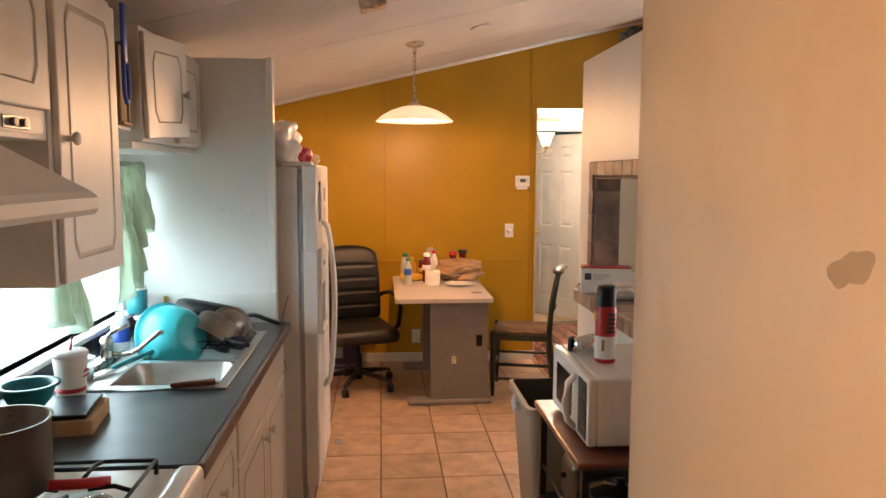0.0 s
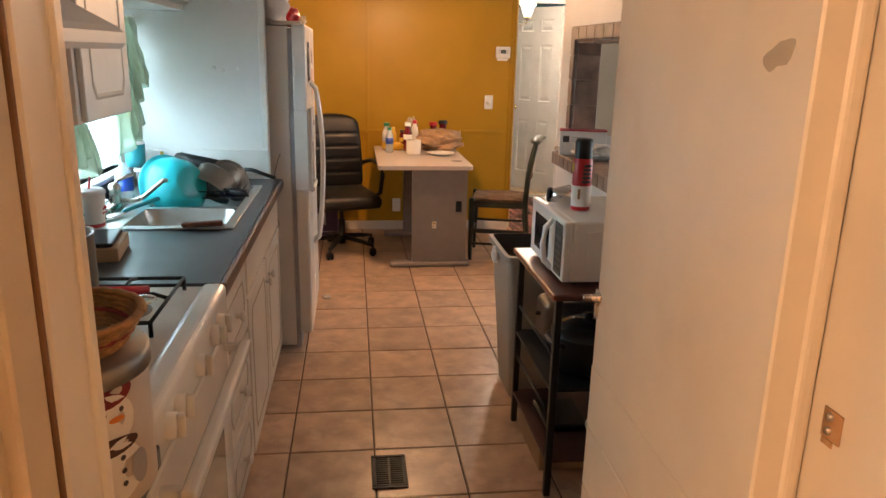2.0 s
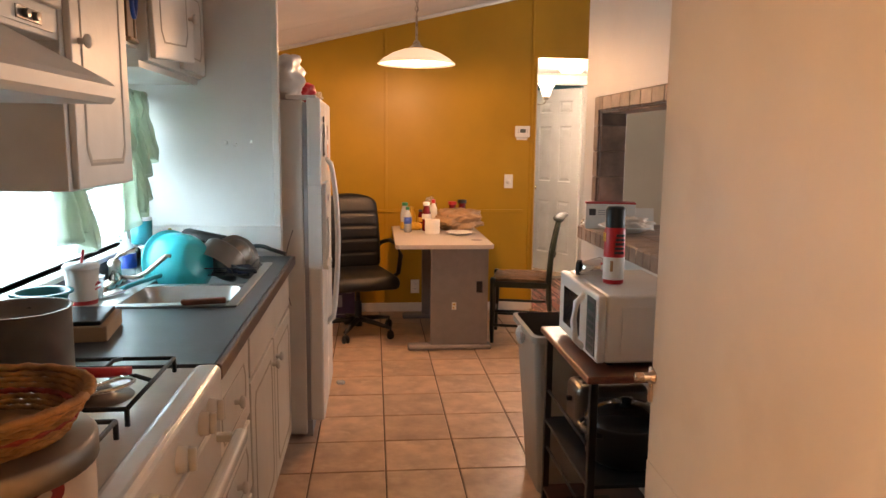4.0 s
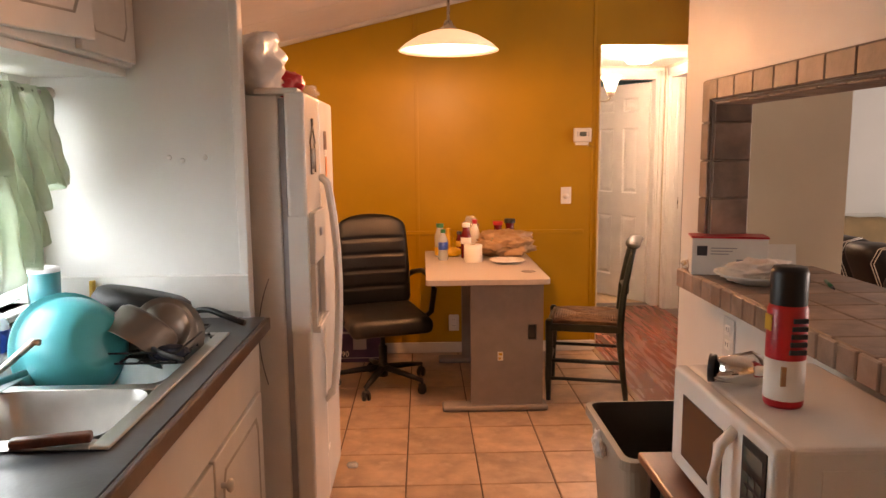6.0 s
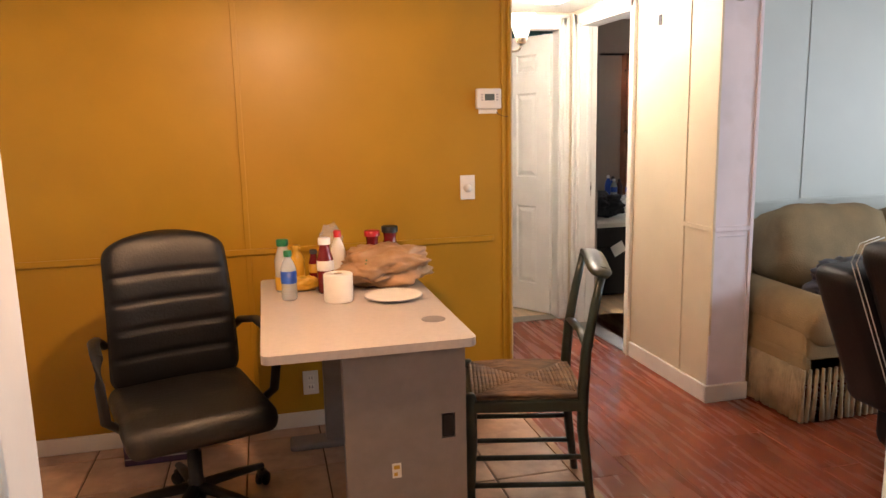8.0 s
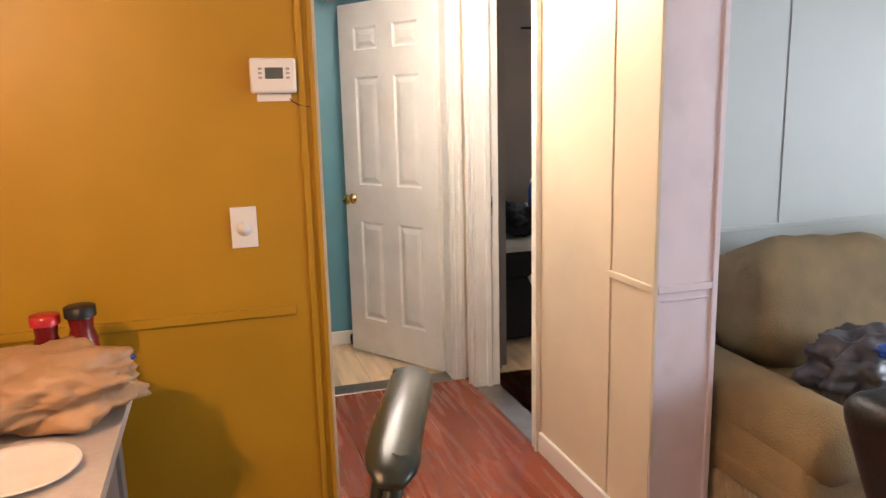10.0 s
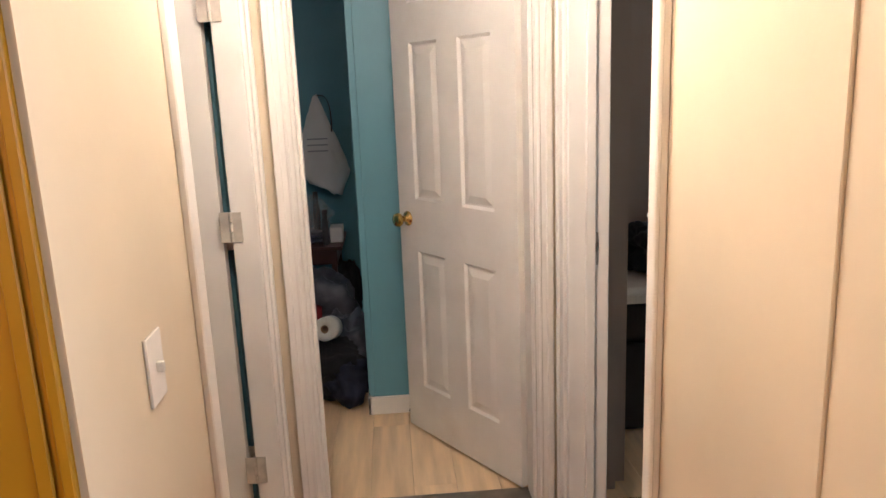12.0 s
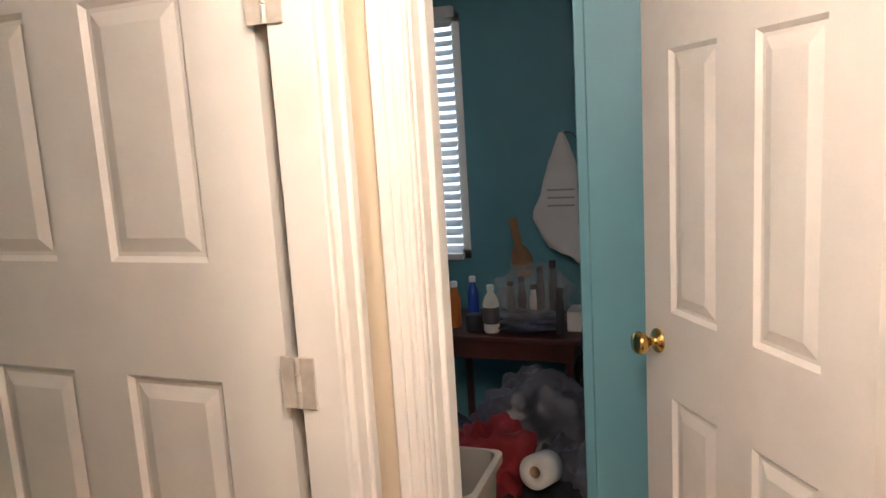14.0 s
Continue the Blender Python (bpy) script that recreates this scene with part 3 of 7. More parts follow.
struct(boxes("trim_thresholds", [((BX0, 8.555, -0.004), (BX1, 8.68, 0.006)), ((2.378, BY0, -0.004), (2.50, BY1, 0.007))], "aluminium", bevel=0.002), "dull metal threshold strips", "trim")
# Side room behind the left door.
struct(boxes("wall_side_room", [((0.1, 7.25, 0), (0.2, 8.67, 2.2)), ((0.2, 8.57, 0), (1.345, 8.67, 2.2))], "blue_wall"), "dark side room walls", "wall")
slab("ceiling_side_room", (0.1, 7.25, 2.2), (1.345, 8.67, 2.25), "ceiling", "side room ceiling", "ceiling")
slab("floor_side_room", (0.1, 7.25, -0.1), (1.455, 8.57, 0), "vinyl", "light floor of the side room", "floor")
# Blue room.
struct(boxes("floor_blue_room", [((-0.3, 8.57, -0.1), (2.7, 10.8, -0.008))], "wood"), "light wood plank floor of the blue room", "floor")
VX0, VX1, VZ0, VZ1 = 0.10, 0.985, 0.86, 2.0
struct(boxes("wall_blue_north", [((-0.3, 10.7, 0), (VX0, 10.82, 2.3)), ((VX1, 10.7, 0), (2.7, 10.82, 2.3)), ((VX0, 10.7, 0), (VX1, 10.82, VZ0)), ((VX0, 10.7, VZ1), (VX1, 10.82, 2.3))], "blue_wall"), "teal blue painted wall with a window", "wall")
struct(boxes("wall_blue_sides", [((-0.4, 8.57, 0), (-0.3, 10.8, 2.3)), ((2.5, 8.67, 0), (2.6, 9.40, 2.3)), ((-0.3, 8.67, 0), (1.50, 8.72, 2.3)), ((2.37, 8.672, 0), (2.5, 8.72, 2.3))], "blue_wall"), "teal blue painted walls", "wall")
struct(boxes("wall_blue_stub", [((1.715, 9.40, 0), (2.5, 10.7, 2.3))], "blue_wall"), "teal blue painted wall corner", "wall")
struct(boxes("trim_blue_corner", [((1.705, 9.392, 0.09), (1.735, 9.41, 2.3)), ((1.705, 9.40, 0.09), (1.717, 9.43, 2.3))], "blue_wall", bevel=0.003), "teal painted corner bead", "trim")
struct(boxes("baseboard_blue", [((1.70, 9.386, 0), (2.5, 9.40, 0.085)), ((1.70, 9.386, 0), (1.715, 10.7, 0.085))], "white", bevel=0.003), "white baseboard of the blue room", "baseboard")
slab("ceiling_blue", (-0.4, 8.57, 2.3), (2.7, 10.82, 2.35), "ceiling", "white blue room ceiling", "ceiling")
# Bedroom.
struct(boxes("floor_bedroom", [((2.385, 7.6, -0.1), (5.6, 10.7, -0.008))], "wood"), "light wood plank bedroom floor", "floor")
NX0, NX1, NZ0, NZ1 = 3.90, 4.80, 0.95, 2.02
struct(boxes("wall_bedroom_north", [((2.5, 10.6, 0), (NX0, 10.7, 2.4)), ((NX1, 10.6, 0), (5.6, 10.7, 2.4)), ((NX0, 10.6, 0), (NX1, 10.7, NZ0)), ((NX0, 10.6, NZ1), (NX1, 10.7, 2.4))], "taupe_wall"), "taupe bedroom wall with a window", "wall")
struct(boxes("wall_bedroom_sides", [((2.605, 8.68, 0), (2.655, 10.6, 2.4)), ((5.5, 7.6, 0), (5.6, 10.6, 2.4)), ((2.5, 8.63, 0), (2.605, 8.68, 2.4))], "taupe_wall"), "taupe bedroom walls", "wall")
slab("ceiling_bedroom", (2.5, 7.6, 2.4), (5.6, 10.7, 2.45), "ceiling", "bedroom ceiling", "ceiling")
slab("ground", (-60, -60, -0.6), (60, 60, -0.5), "grout", "plain ground outside the windows", "ground")


# ---------- doors ----------
def six_panels(w, h, rows=None, a=0.11, b=0.10):
    mid = w / 2
    rows = rows or ((0.20, 0.80), (0.995, 1.612), (1.74, h - 0.12))
    return [(x0, x1, z0, z1) for z0, z1 in rows for x0, x1 in ((a, mid - b / 2), (mid + b / 2, w - a))]


def hinge(parent, x, y, z, turn=0):
    bm = bmesh.new()
    add_box(bm, (-0.032, -0.002, -0.045), (-0.004, 0.002, 0.045), 0.001, 1)
    add_box(bm, (0.004, -0.002, -0.045), (0.032, 0.002, 0.045), 0.001, 1)
    for k in range(3):
        add_lathe(bm, [(0, k * 0.03 - 0.044), (0.006, k * 0.03 - 0.044), (0.006, k * 0.03 - 0.016), (0, k * 0.03 - 0.016)], 10)
    return finish("hinge", bm, "hinge", parent, at=pose(x, y, z, 0, 0, turn))


def knob(parent, x, y, z, face, material):
    prof = [(0.030, 0), (0.030, 0.005), (0.012, 0.010), (0.011, 0.030), (0.024, 0.038), (0.029, 0.050), (0.024, 0.062), (0, 0.066)]
    return lathe("knob", prof, material, parent, 20, pose(x, y, z, 90 if face < 0 else -90, 0, 0))


def interior_door(label, m, w=0.71, brass=True, rows=None, stile=0.11, mid=0.10):
    d = root("door", m, label, "door")
    leaf = panel_door(w, 2.0, 0.035, "white", d, six_panels(w, 2.0, rows, stile, mid))
    for z in (0.28, 1.02, 1.72):
        hinge(d, 0.002, -0.02, z)
    if brass:
        for s in (-1, 1):
            knob(d, w - 0.06, s * 0.0175, 0.92, s, "brass")
        box("latch_plate", (w - 0.001, -0.012, 0.89), (w + 0.002, 0.012, 0.95), "brass", d, bevel=0.0005)
    return d


# Blue room door, hinged on the east jamb and standing open into the room.
interior_door("white six-panel door standing open into the blue room", pose(BX1 - 0.008, 8.675, 0.012, 0, 0, 180 - 57))
# Side door, opened flat against the far side of its opening.
interior_door("white six-panel door standing open into the side room", pose(1.351, LY1 + 0.016, 0.012, 0, 0, 178), 0.855, False, ((0.20, 1.045), (1.245, 1.72), (1.80, 1.94)), 0.132, 0.118)
for z in (0.28, 1.066, 1.69):
    h = hinge(None, 1.381, LY1 - 0.018, z)
    h.name = "jamb_hinge"
    tagged(h, "worn painted metal hinge on the jamb", "hinge", "jamb hinges")
strike = box("strike_plate", (2.436, BY1 - 0.020, 0.90), (2.47, BY1 - 0.0165, 1.0), "nickel", bevel=0.001)
tagged(strike, "worn metal strike plate on the bedroom jamb", "strike plate")

# Kitchen door: flush, worn, with boards across its lower half.
kd = root("door", pose(0.537, 1.585, 0.012, 0, 0, 88.8), "worn beige painted flush door standing open", "door")
KW = 0.575
boxes("leaf", [((0, -0.018, 0), (KW, 0.018, 2.02))], "beige_door", kd, bevel=0.003)
boxes("board", [((0.004, 0.018, z), (KW - 0.004, 0.0205, z + 0.125)) for z in (0.02, 0.15, 0.28, 0.41, 0.54, 0.67, 0.80)], "beige_door", kd, bevel=0.0015)
sm = bmesh.new()
ring = []
for k in range(20):
    a = k * math.pi / 10
    rr = 1 + 0.25 * math.sin(2 * a + 1) + 0.12 * math.sin(5 * a)
    ring.append(sm.verts.new((0.066 + 0.024 * rr * math.cos(a), 0.0184, 1.500 + 0.016 * rr * math.sin(a) - 0.010 * math.cos(a))))
sm.faces.new(ring)
finish("smudge", sm, "smudge", kd)
lv = bmesh.new()
add_lathe(lv, [(0.011, 0), (0.011, 0.004), (0.007, 0.008), (0.007, 0.030), (0, 0.031)], 14, pose(KW - 0.012, 0.018, 1.062, -90, 0, 0))
add_box(lv, (KW - 0.010, 0.017, 1.02), (KW + 0.003, 0.022, 1.075), 0.001, 1)
add_box(lv, (KW - 0.001, -0.012, 1.005), (KW + 0.003, 0.014, 1.085), 0.0008, 1)
add_box(lv, (KW, -0.006, 1.035), (KW + 0.010, 0.008, 1.058), 0.002, 1)
finish("latch", lv, "nickel", kd, True)
tagged(box("hinge_stop", (0.5505, 1.580, 0.0), (0.5745, 1.604, 2.06), "beige_door", None, bevel=0.008, seg=3), "worn beige stop strip on the jamb", "door stop", kind="structure")


# ---------- kitchen: base units, counter, sink ----------
def cabinet_door(parent, y0, y1, z0, z1, x, knob_at=None, tilt=0.0, material="cab"):
    """A door in the plane x, facing +x, with a routed octagonal panel."""
    w, h = y1 - y0, z1 - z0
    bm = bmesh.new()
    add_box(bm, (0, 0, 0), (0.018, w, h), 0.004, 2)
    ob = finish("door", bm, material, parent, at=pose(x, y0, z0, tilt, 0, 0))
    i, c = 0.055, 0.04
    pts = [(i, i + c), (i + c * 0.6, i), (w - i - c * 0.6, i), (w - i, i + c), (w - i, h - i - c), (w - i - c * 0.6, h - i), (i + c * 0.6, h - i), (i, h - i - c)]
    bm = bmesh.new()
    outer = [bm.verts.new((0.0185, *p)) for p in pts]
    cy, cz = w / 2, h / 2
    mid = [bm.verts.new((0.0205, cy + (p[0] - cy) * 0.955, cz + (p[1] - cz) * 0.975)) for p in pts]
    inner = [bm.verts.new((0.0185, cy + (p[0] - cy) * 0.90, cz + (p[1] - cz) * 0.95)) for p in pts]
    for a, b in ((outer, mid), (mid, inner)):
        for k in range(8):
            bm.faces.new((a[k], a[(k + 1) % 8], b[(k + 1) % 8], b[k]))
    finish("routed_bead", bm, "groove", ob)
    if knob_at:
        lathe("knob", [(0.008, 0), (0.007, 0.012), (0.016, 0.018), (0.018, 0.024), (0.012, 0.030), (0, 0.031)], "cab", ob, 16, pose(0.018, knob_at[0] - y0, knob_at[1] - z0, 0, 90, 0))
    return ob


base = root("base_cabinet", pose(0, 0, 0), "off-white painted base cabinets under the counter", "cabinet")
boxes("carcass", [((WX + 0.004, 2.80, 0.0), (-0.36, 4.415, 0.09)), ((WX + 0.004, 2.80, 0.09), (-0.30, 3.30, 0.868)), ((WX + 0.004, 4.36, 0.09), (-0.30, 4.415, 0.868)), ((WX + 0.004, 3.30, 0.09), (-0.30, 4.36, 0.70)), ((-0.318, 3.30, 0.70), (-0.30, 4.36, 0.868)), ((WX + 0.004, 3.30, 0.70), (WX + 0.03, 4.36, 0.868))], "cab", base)
for y0, y1 in ((2.82, 3.28),):
    for z0, z1 in ((0.12, 0.34), (0.36, 0.58), (0.60, 0.84)):
        cabinet_door(base, y0, y1, z0, z1, -0.30, ((y0 + y1) / 2, (z0 + z1) / 2))
boxes("drawer_front", [((-0.30, 3.31, 0.70), (-0.283, 4.35, 0.845))], "cab", base, bevel=0.003)
cabinet_door(base, 3.31, 3.82, 0.10, 0.685, -0.30, (3.775, 0.60))
cabinet_door(base, 3.835, 4.35, 0.10, 0.685, -0.30, (3.88, 0.60))

SX0, SX1, SY0, SY1 = -0.86, -0.33, 3.38, 4.20
bx0, bx1, by0, by1 = -0.70, -0.365, 3.42, 3.70
counter = root("countertop", pose(0, 0, 0), "dark slate laminate countertop with brown front edge", "countertop")
boxes("top", [((WX + 0.002, 2.79, 0.872), (-0.275, SY0 + 0.012, 0.91)), ((WX + 0.002, SY1 - 0.012, 0.872), (-0.275, 4.418, 0.91)), ((WX + 0.002, SY0 + 0.012, 0.872), (SX0 + 0.012, SY1 - 0.012, 0.91)), ((SX1 - 0.012, SY0 + 0.012, 0.872), (-0.275, SY1 - 0.012, 0.91))], "counter", counter)
box("front_edge", (-0.275, 2.79, 0.868), (-0.258, 4.418, 0.909), "counter_edge", counter, bevel=0.005)
box("upstand", (WX + 0.002, 2.79, 0.911), (WX + 0.02, 4.404, 0.985), "counter", counter, bevel=0.004)

sink = root("sink", pose(0, 0, 0.911), "double stainless steel sink set in the counter", "sink")
bm = bmesh.new()
add_box(bm, (SX0, SY0, 0), (bx0, SY1, 0.007), 0.003, 2)
add_box(bm, (bx1, SY0, 0), (SX1, SY1, 0.007), 0.003, 2)
add_box(bm, (bx0, SY0, 0), (bx1, by0, 0.007), 0.003, 2)
add_box(bm, (bx0, by1, 0), (bx1, 3.735, 0.007), 0.003, 2)
add_box(bm, (bx0, SY1 - 0.03, 0), (bx1, SY1, 0.007), 0.003, 2)
finish("rim", bm, "steel", sink, False)
for y0, y1 in ((by0, by1), (3.735, SY1 - 0.03)):
    bm = bmesh.new()
    loops = []
    for z, i, c in ((0.005, 0, 0.05), (-0.02, 0.006, 0.05), (-0.13, 0.015, 0.05), (-0.15, 0.04, 0.05)):
        pts = []
        for cx, cy, a0 in ((bx1 - i - c, y1 - i - c, 0), (bx0 + i + c, y1 - i - c, 90), (bx0 + i + c, y0 + i + c, 180), (bx1 - i - c, y0 + i + c, 270)):
            pts += [bm.verts.new((cx + c * math.cos(radians(a0 + k * 18)), cy + c * math.sin(radians(a0 + k * 18)), z)) for k in range(6)]
        loops.append(pts)
    for a, b in zip(loops, loops[1:]):
        for k in range(len(a)):
            bm.faces.new((a[k], a[(k + 1) % len(a)], b[(k + 1) % len(a)], b[k]))
    bm.faces.new(loops[-1])
    finish("basin", bm, "steel", sink, True)
bm = bmesh.new()
add_box(bm, (-0.845, 3.56, 0.007), (-0.79, 3.80, 0.03), 0.01, 3)
add_lathe(bm, [(0.022, 0.03), (0.020, 0.075), (0.024, 0.09), (0.016, 0.102), (0, 0.105)], 16, pose(-0.805, 3.70, 0))
add_tube(bm, arc((-0.80, 3.70, 0.045), (-0.74, 3.71, 0.022), (-0.70, 3.715, 0.055), 6) + [(-0.632, 3.72, 0.112), (-0.618, 3.72, 0.110)], 0.008, 10)
add_tube(bm, [(-0.805, 3.70, 0.10), (-0.79, 3.70, 0.115), (-0.74, 3.74, 0.135)], 0.007, 8)
finish("faucet", bm, "nickel", sink, True)

# ---------- stove, hood, wall cabinets ----------
stove = root("stove", pose(0, 0, 0), "white gas stove with black grates and side knobs", "stove")
TY0, TY1 = 2.02, 2.785
boxes("body", [((WX + 0.01, TY0, 0.02), (-0.31, TY1, 0.87))], "enamel", stove, bevel=0.004)
boxes("cooktop", [((WX + 0.01, TY0, 0.872), (-0.30, TY1, 0.905)), ((WX + 0.01, TY0, 0.905), (WX + 0.05, TY1, 1.02))], "enamel_dirty", stove, bevel=0.008)
box("control_panel", (-0.318, TY0, 0.80), (-0.255, TY1, 0.915), "enamel", stove, bevel=0.018, seg=4)
box("oven_door", (-0.31, TY0 + 0.008, 0.20), (-0.262, TY1 - 0.008, 0.79), "enamel", stove, bevel=0.008)
box("oven_window", (-0.263, TY0 + 0.13, 0.33), (-0.2595, TY1 - 0.13, 0.62), "dark_glass", stove, bevel=0.002)
box("storage_drawer", (-0.31, TY0 + 0.008, 0.03), (-0.266, TY1 - 0.008, 0.19), "enamel", stove, bevel=0.006)
box("door_handle", (-0.225, TY0 + 0.03, 0.735), (-0.195, TY1 - 0.03, 0.768), "enamel", stove, bevel=0.01, seg=3)
for y in (TY0 + 0.05, TY1 - 0.06):
    box("handle_mount", (-0.265, y, 0.742), (-0.222, y + 0.02, 0.762), "enamel", stove)
for y in (2.13, 2.205, 2.39, 2.56, 2.635):
    bm = bmesh.new()
    add_lathe(bm, [(0.026, 0), (0.024, 0.018), (0, 0.019)], 18, pose(-0.256, y, 0.855, 0, 90, 0))
    add_box(bm, (-0.238, y - 0.006, 0.832), (-0.222, y + 0.006, 0.878), 0.004, 2)
    finish("knob", bm, "enamel", stove, True)
for cx in (-0.72, -0.47):
    for cy in (2.21, 2.59):
        lathe("burner", [(0.075, 0.906), (0.07, 0.909), (0.035, 0.908), (0.034, 0.922), (0.028, 0.926), (0, 0.926)], "dark_steel", stove, 24, pose(cx, cy, 0))
        bm = bmesh.new()
        a, b, z = 0.115, 0.16, 0.938
        ring = [(cx - a, cy - b, z), (cx + a, cy - b, z), (cx + a, cy + b, z), (cx - a, cy + b, z), (cx - a, cy - b, z)]
        for p, q in zip(ring, ring[1:]):
            add_tube(bm, [p, q], 0.005, 6)
        for p, q in (((cx - a, cy), (cx - 0.03, cy)), ((cx + a, cy), (cx + 0.03, cy)), ((cx, cy - b), (cx, cy - 0.03)), ((cx, cy + b), (cx, cy + 0.03))):
            add_tube(bm, [(*p, z), (p[0] * 0.6 + q[0] * 0.4, p[1] * 0.6 + q[1] * 0.4, z + 0.012), (*q, z + 0.006)], 0.005, 6)
        for x in (-a, a):
            for y in (-b, b):
                add_tube(bm, [(cx + x, cy + y, z), (cx + x, cy + y, 0.905)], 0.005, 6)
        finish("grate", bm, "iron", stove, True)

CF = -0.645
uc = root("wall_cabinet", pose(0, 0, 0), "off-white painted wall cabinet over the range hood", "cabinet", "wall cabinets")
boxes("carcass", [((WX + 0.003, 1.60, 1.66), (CF, 2.955, 2.06))], "cab", uc, bevel=0.002)
for y0, y1, kn in ((1.62, 2.05, 2.0), (2.07, 2.50, 2.12), (2.515, 2.945, 2.56)):
    cabinet_door(uc, y0, y1, 1.73, 2.04, CF, (kn, 1.82))
bm = bmesh.new()
add_box(bm, (CF + 0.001, 2.45, 1.672), (CF + 0.004, 2.92, 1.715), 0.001, 1)
finish("switch_plate", bm, "cab", uc)
bm = bmesh.new()
add_box(bm, (CF + 0.004, 2.74, 1.680), (CF + 0.007, 2.86, 1.708), 0.001, 1)
add_lathe(bm, [(0.01, 0), (0.009, 0.012), (0, 0.013)], 12, pose(CF + 0.006, 2.775, 1.694, 0, 90, 0))
add_lathe(bm, [(0.01, 0), (0.009, 0.012), (0, 0.013)], 12, pose(CF + 0.006, 2.82, 1.694, 0, 90, 0))
finish("hood_switch", bm, "dark_steel", uc)
tall = root("wall_cabinet", pose(0, 0, 0), "tall off-white wall cabinet with routed door", "cabinet", "wall cabinets")
boxes("carcass", [((WX + 0.003, 2.965, 1.30), (CF, 3.40, 2.085))], "cab", tall, bevel=0.002)
cabinet_door(tall, 2.985, 3.39, 1.305, 2.065, CF, (3.03, 1.67))
far = root("wall_cabinet", pose(0, 0, 0), "short off-white wall cabinet with doors ajar", "cabinet", "wall cabinets")
boxes("carcass", [((WX + 0.003, 3.66, 1.69), (CF, 4.418, 2.075))], "cab", far, bevel=0.002)
d1 = cabinet_door(far, 3.68, 4.04, 1.70, 2.055, CF, (4.00, 1.86), tilt=0)
d1.matrix_basis = pose(CF + 0.002, 3.68, 1.70, 0, 0, 0) @ pose(0, 0, 0, 3, 0, -7)
cabinet_door(far, 4.055, 4.41, 1.70, 2.055, CF, (4.10, 1.86))
boxes("shelf_board", [((WX + 0.003, 3.62, 1.665), (CF - 0.02, 4.418, 1.688))], "cab", far)

hood = root("range_hood", pose(0, 0, 0), "off-white metal range hood over the stove", "range hood")
bm = bmesh.new()
prof = [(WX + 0.004, 1.50), (-0.43, 1.50), (-0.42, 1.512), (-0.42, 1.535), (-0.435, 1.548), (CF + 0.01, 1.655), (WX + 0.004, 1.655)]
a = [bm.verts.new((x, 2.03, z)) for x, z in prof]
b = [bm.verts.new((x, 2.66, z)) for x, z in prof]
for k in range(len(prof)):
    bm.faces.new((a[k], a[(k + 1) % len(prof)], b[(k + 1) % len(prof)], b[k]))
bm.faces.new(a), bm.faces.new(b)
finish("canopy", bm, "cab", hood)
side = root("side_shelf", pose(0, 0, 0), "narrow off-white base unit with dark top", "cabinet")
boxes("carcass", [((WX + 0.004, 1.58, 0), (-0.32, 2.005, 0.868))], "cab", side)
box("top", (WX + 0.004, 1.575, 0.87), (-0.225, 1.975, 0.908), "counter", side, bevel=0.004)

# Window with blinds and valance.
win = struct(new("window_kitchen"), "white framed kitchen window with blinds", "window")
boxes("frame", [((WX - 0.10, WY0, WZ0), (WX - 0.06, WY0 + 0.04, WZ1)), ((WX - 0.10, WY1 - 0.04, WZ0), (WX - 0.06, WY1, WZ1)), ((WX - 0.10, WY0, WZ0), (WX - 0.06, WY1, WZ0 + 0.04)), ((WX - 0.10, WY0, WZ1 - 0.04), (WX - 0.06, WY1, WZ1)), ((WX - 0.095, WY0, 1.31), (WX - 0.065, WY1, 1.34))], "white", win)
boxes("sill", [((WX - 0.06, WY0 - 0.03, WZ0 - 0.02), (WX + 0.045, WY1 + 0.03, WZ0))], "white", win, bevel=0.004)
pane = box("pane", (WX - 0.082, WY0 + 0.03, WZ0 + 0.03), (WX - 0.078, WY1 - 0.03, WZ1 - 0.03), "glass", win, bevel=0)
pane.visible_shadow = False
bl = bpy.data.meshes.new("slat")
bm = bmesh.new()
add_box(bm, (-0.012, WY0 + 0.01, -0.0006), (0.012, WY1 - 0.01, 0.0006), 0, 1)
bm.to_mesh(bl), bm.free()
bl.materials.append(M["blind"])
blind = root("window_blind", pose(WX - 0.025, 0, 0), "white horizontal slat blind, lowered", "blind", "blinds")
for k in range(30):
    s = new("slat", bl)
    s.parent, s.matrix_basis = blind, pose(0, 0, WZ0 + 0.02 + k * 0.0215, 0, 32, 0)
box("head_rail", (-0.015, WY0 + 0.01, WZ1 - 0.028), (0.015, WY1 - 0.01, WZ1), "blind", blind)
bd = struct(box("backdrop_kitchen", (-3.2, -2, -0.4), (-3.15, 9, 4.5), "day", bevel=0), "bright hazy daylight outside", "backdrop")

rod = tagged(tube("curtain_rod", [(WX + 0.07, 3.35, 1.615), (WX + 0.07, 4.38, 1.615)], 0.008, "nickel", n=10), "thin metal curtain rod with ball end", "curtain rod")
bm = bmesh.new()
add_lathe(bm, [(0, 0), (0.018, 0.01), (0.020, 0.025), (0.012, 0.04), (0, 0.044)], 12, pose(WX + 0.07, 4.36, 1.615, -90, 0, 0))
fin = finish("finial", bm, "nickel", rod, True)
for yb in (3.40, 4.30):
    box("bracket", (WX + 0.001, yb, 1.60), (WX + 0.075, yb + 0.015, 1.612), "nickel", rod, bevel=0.001)


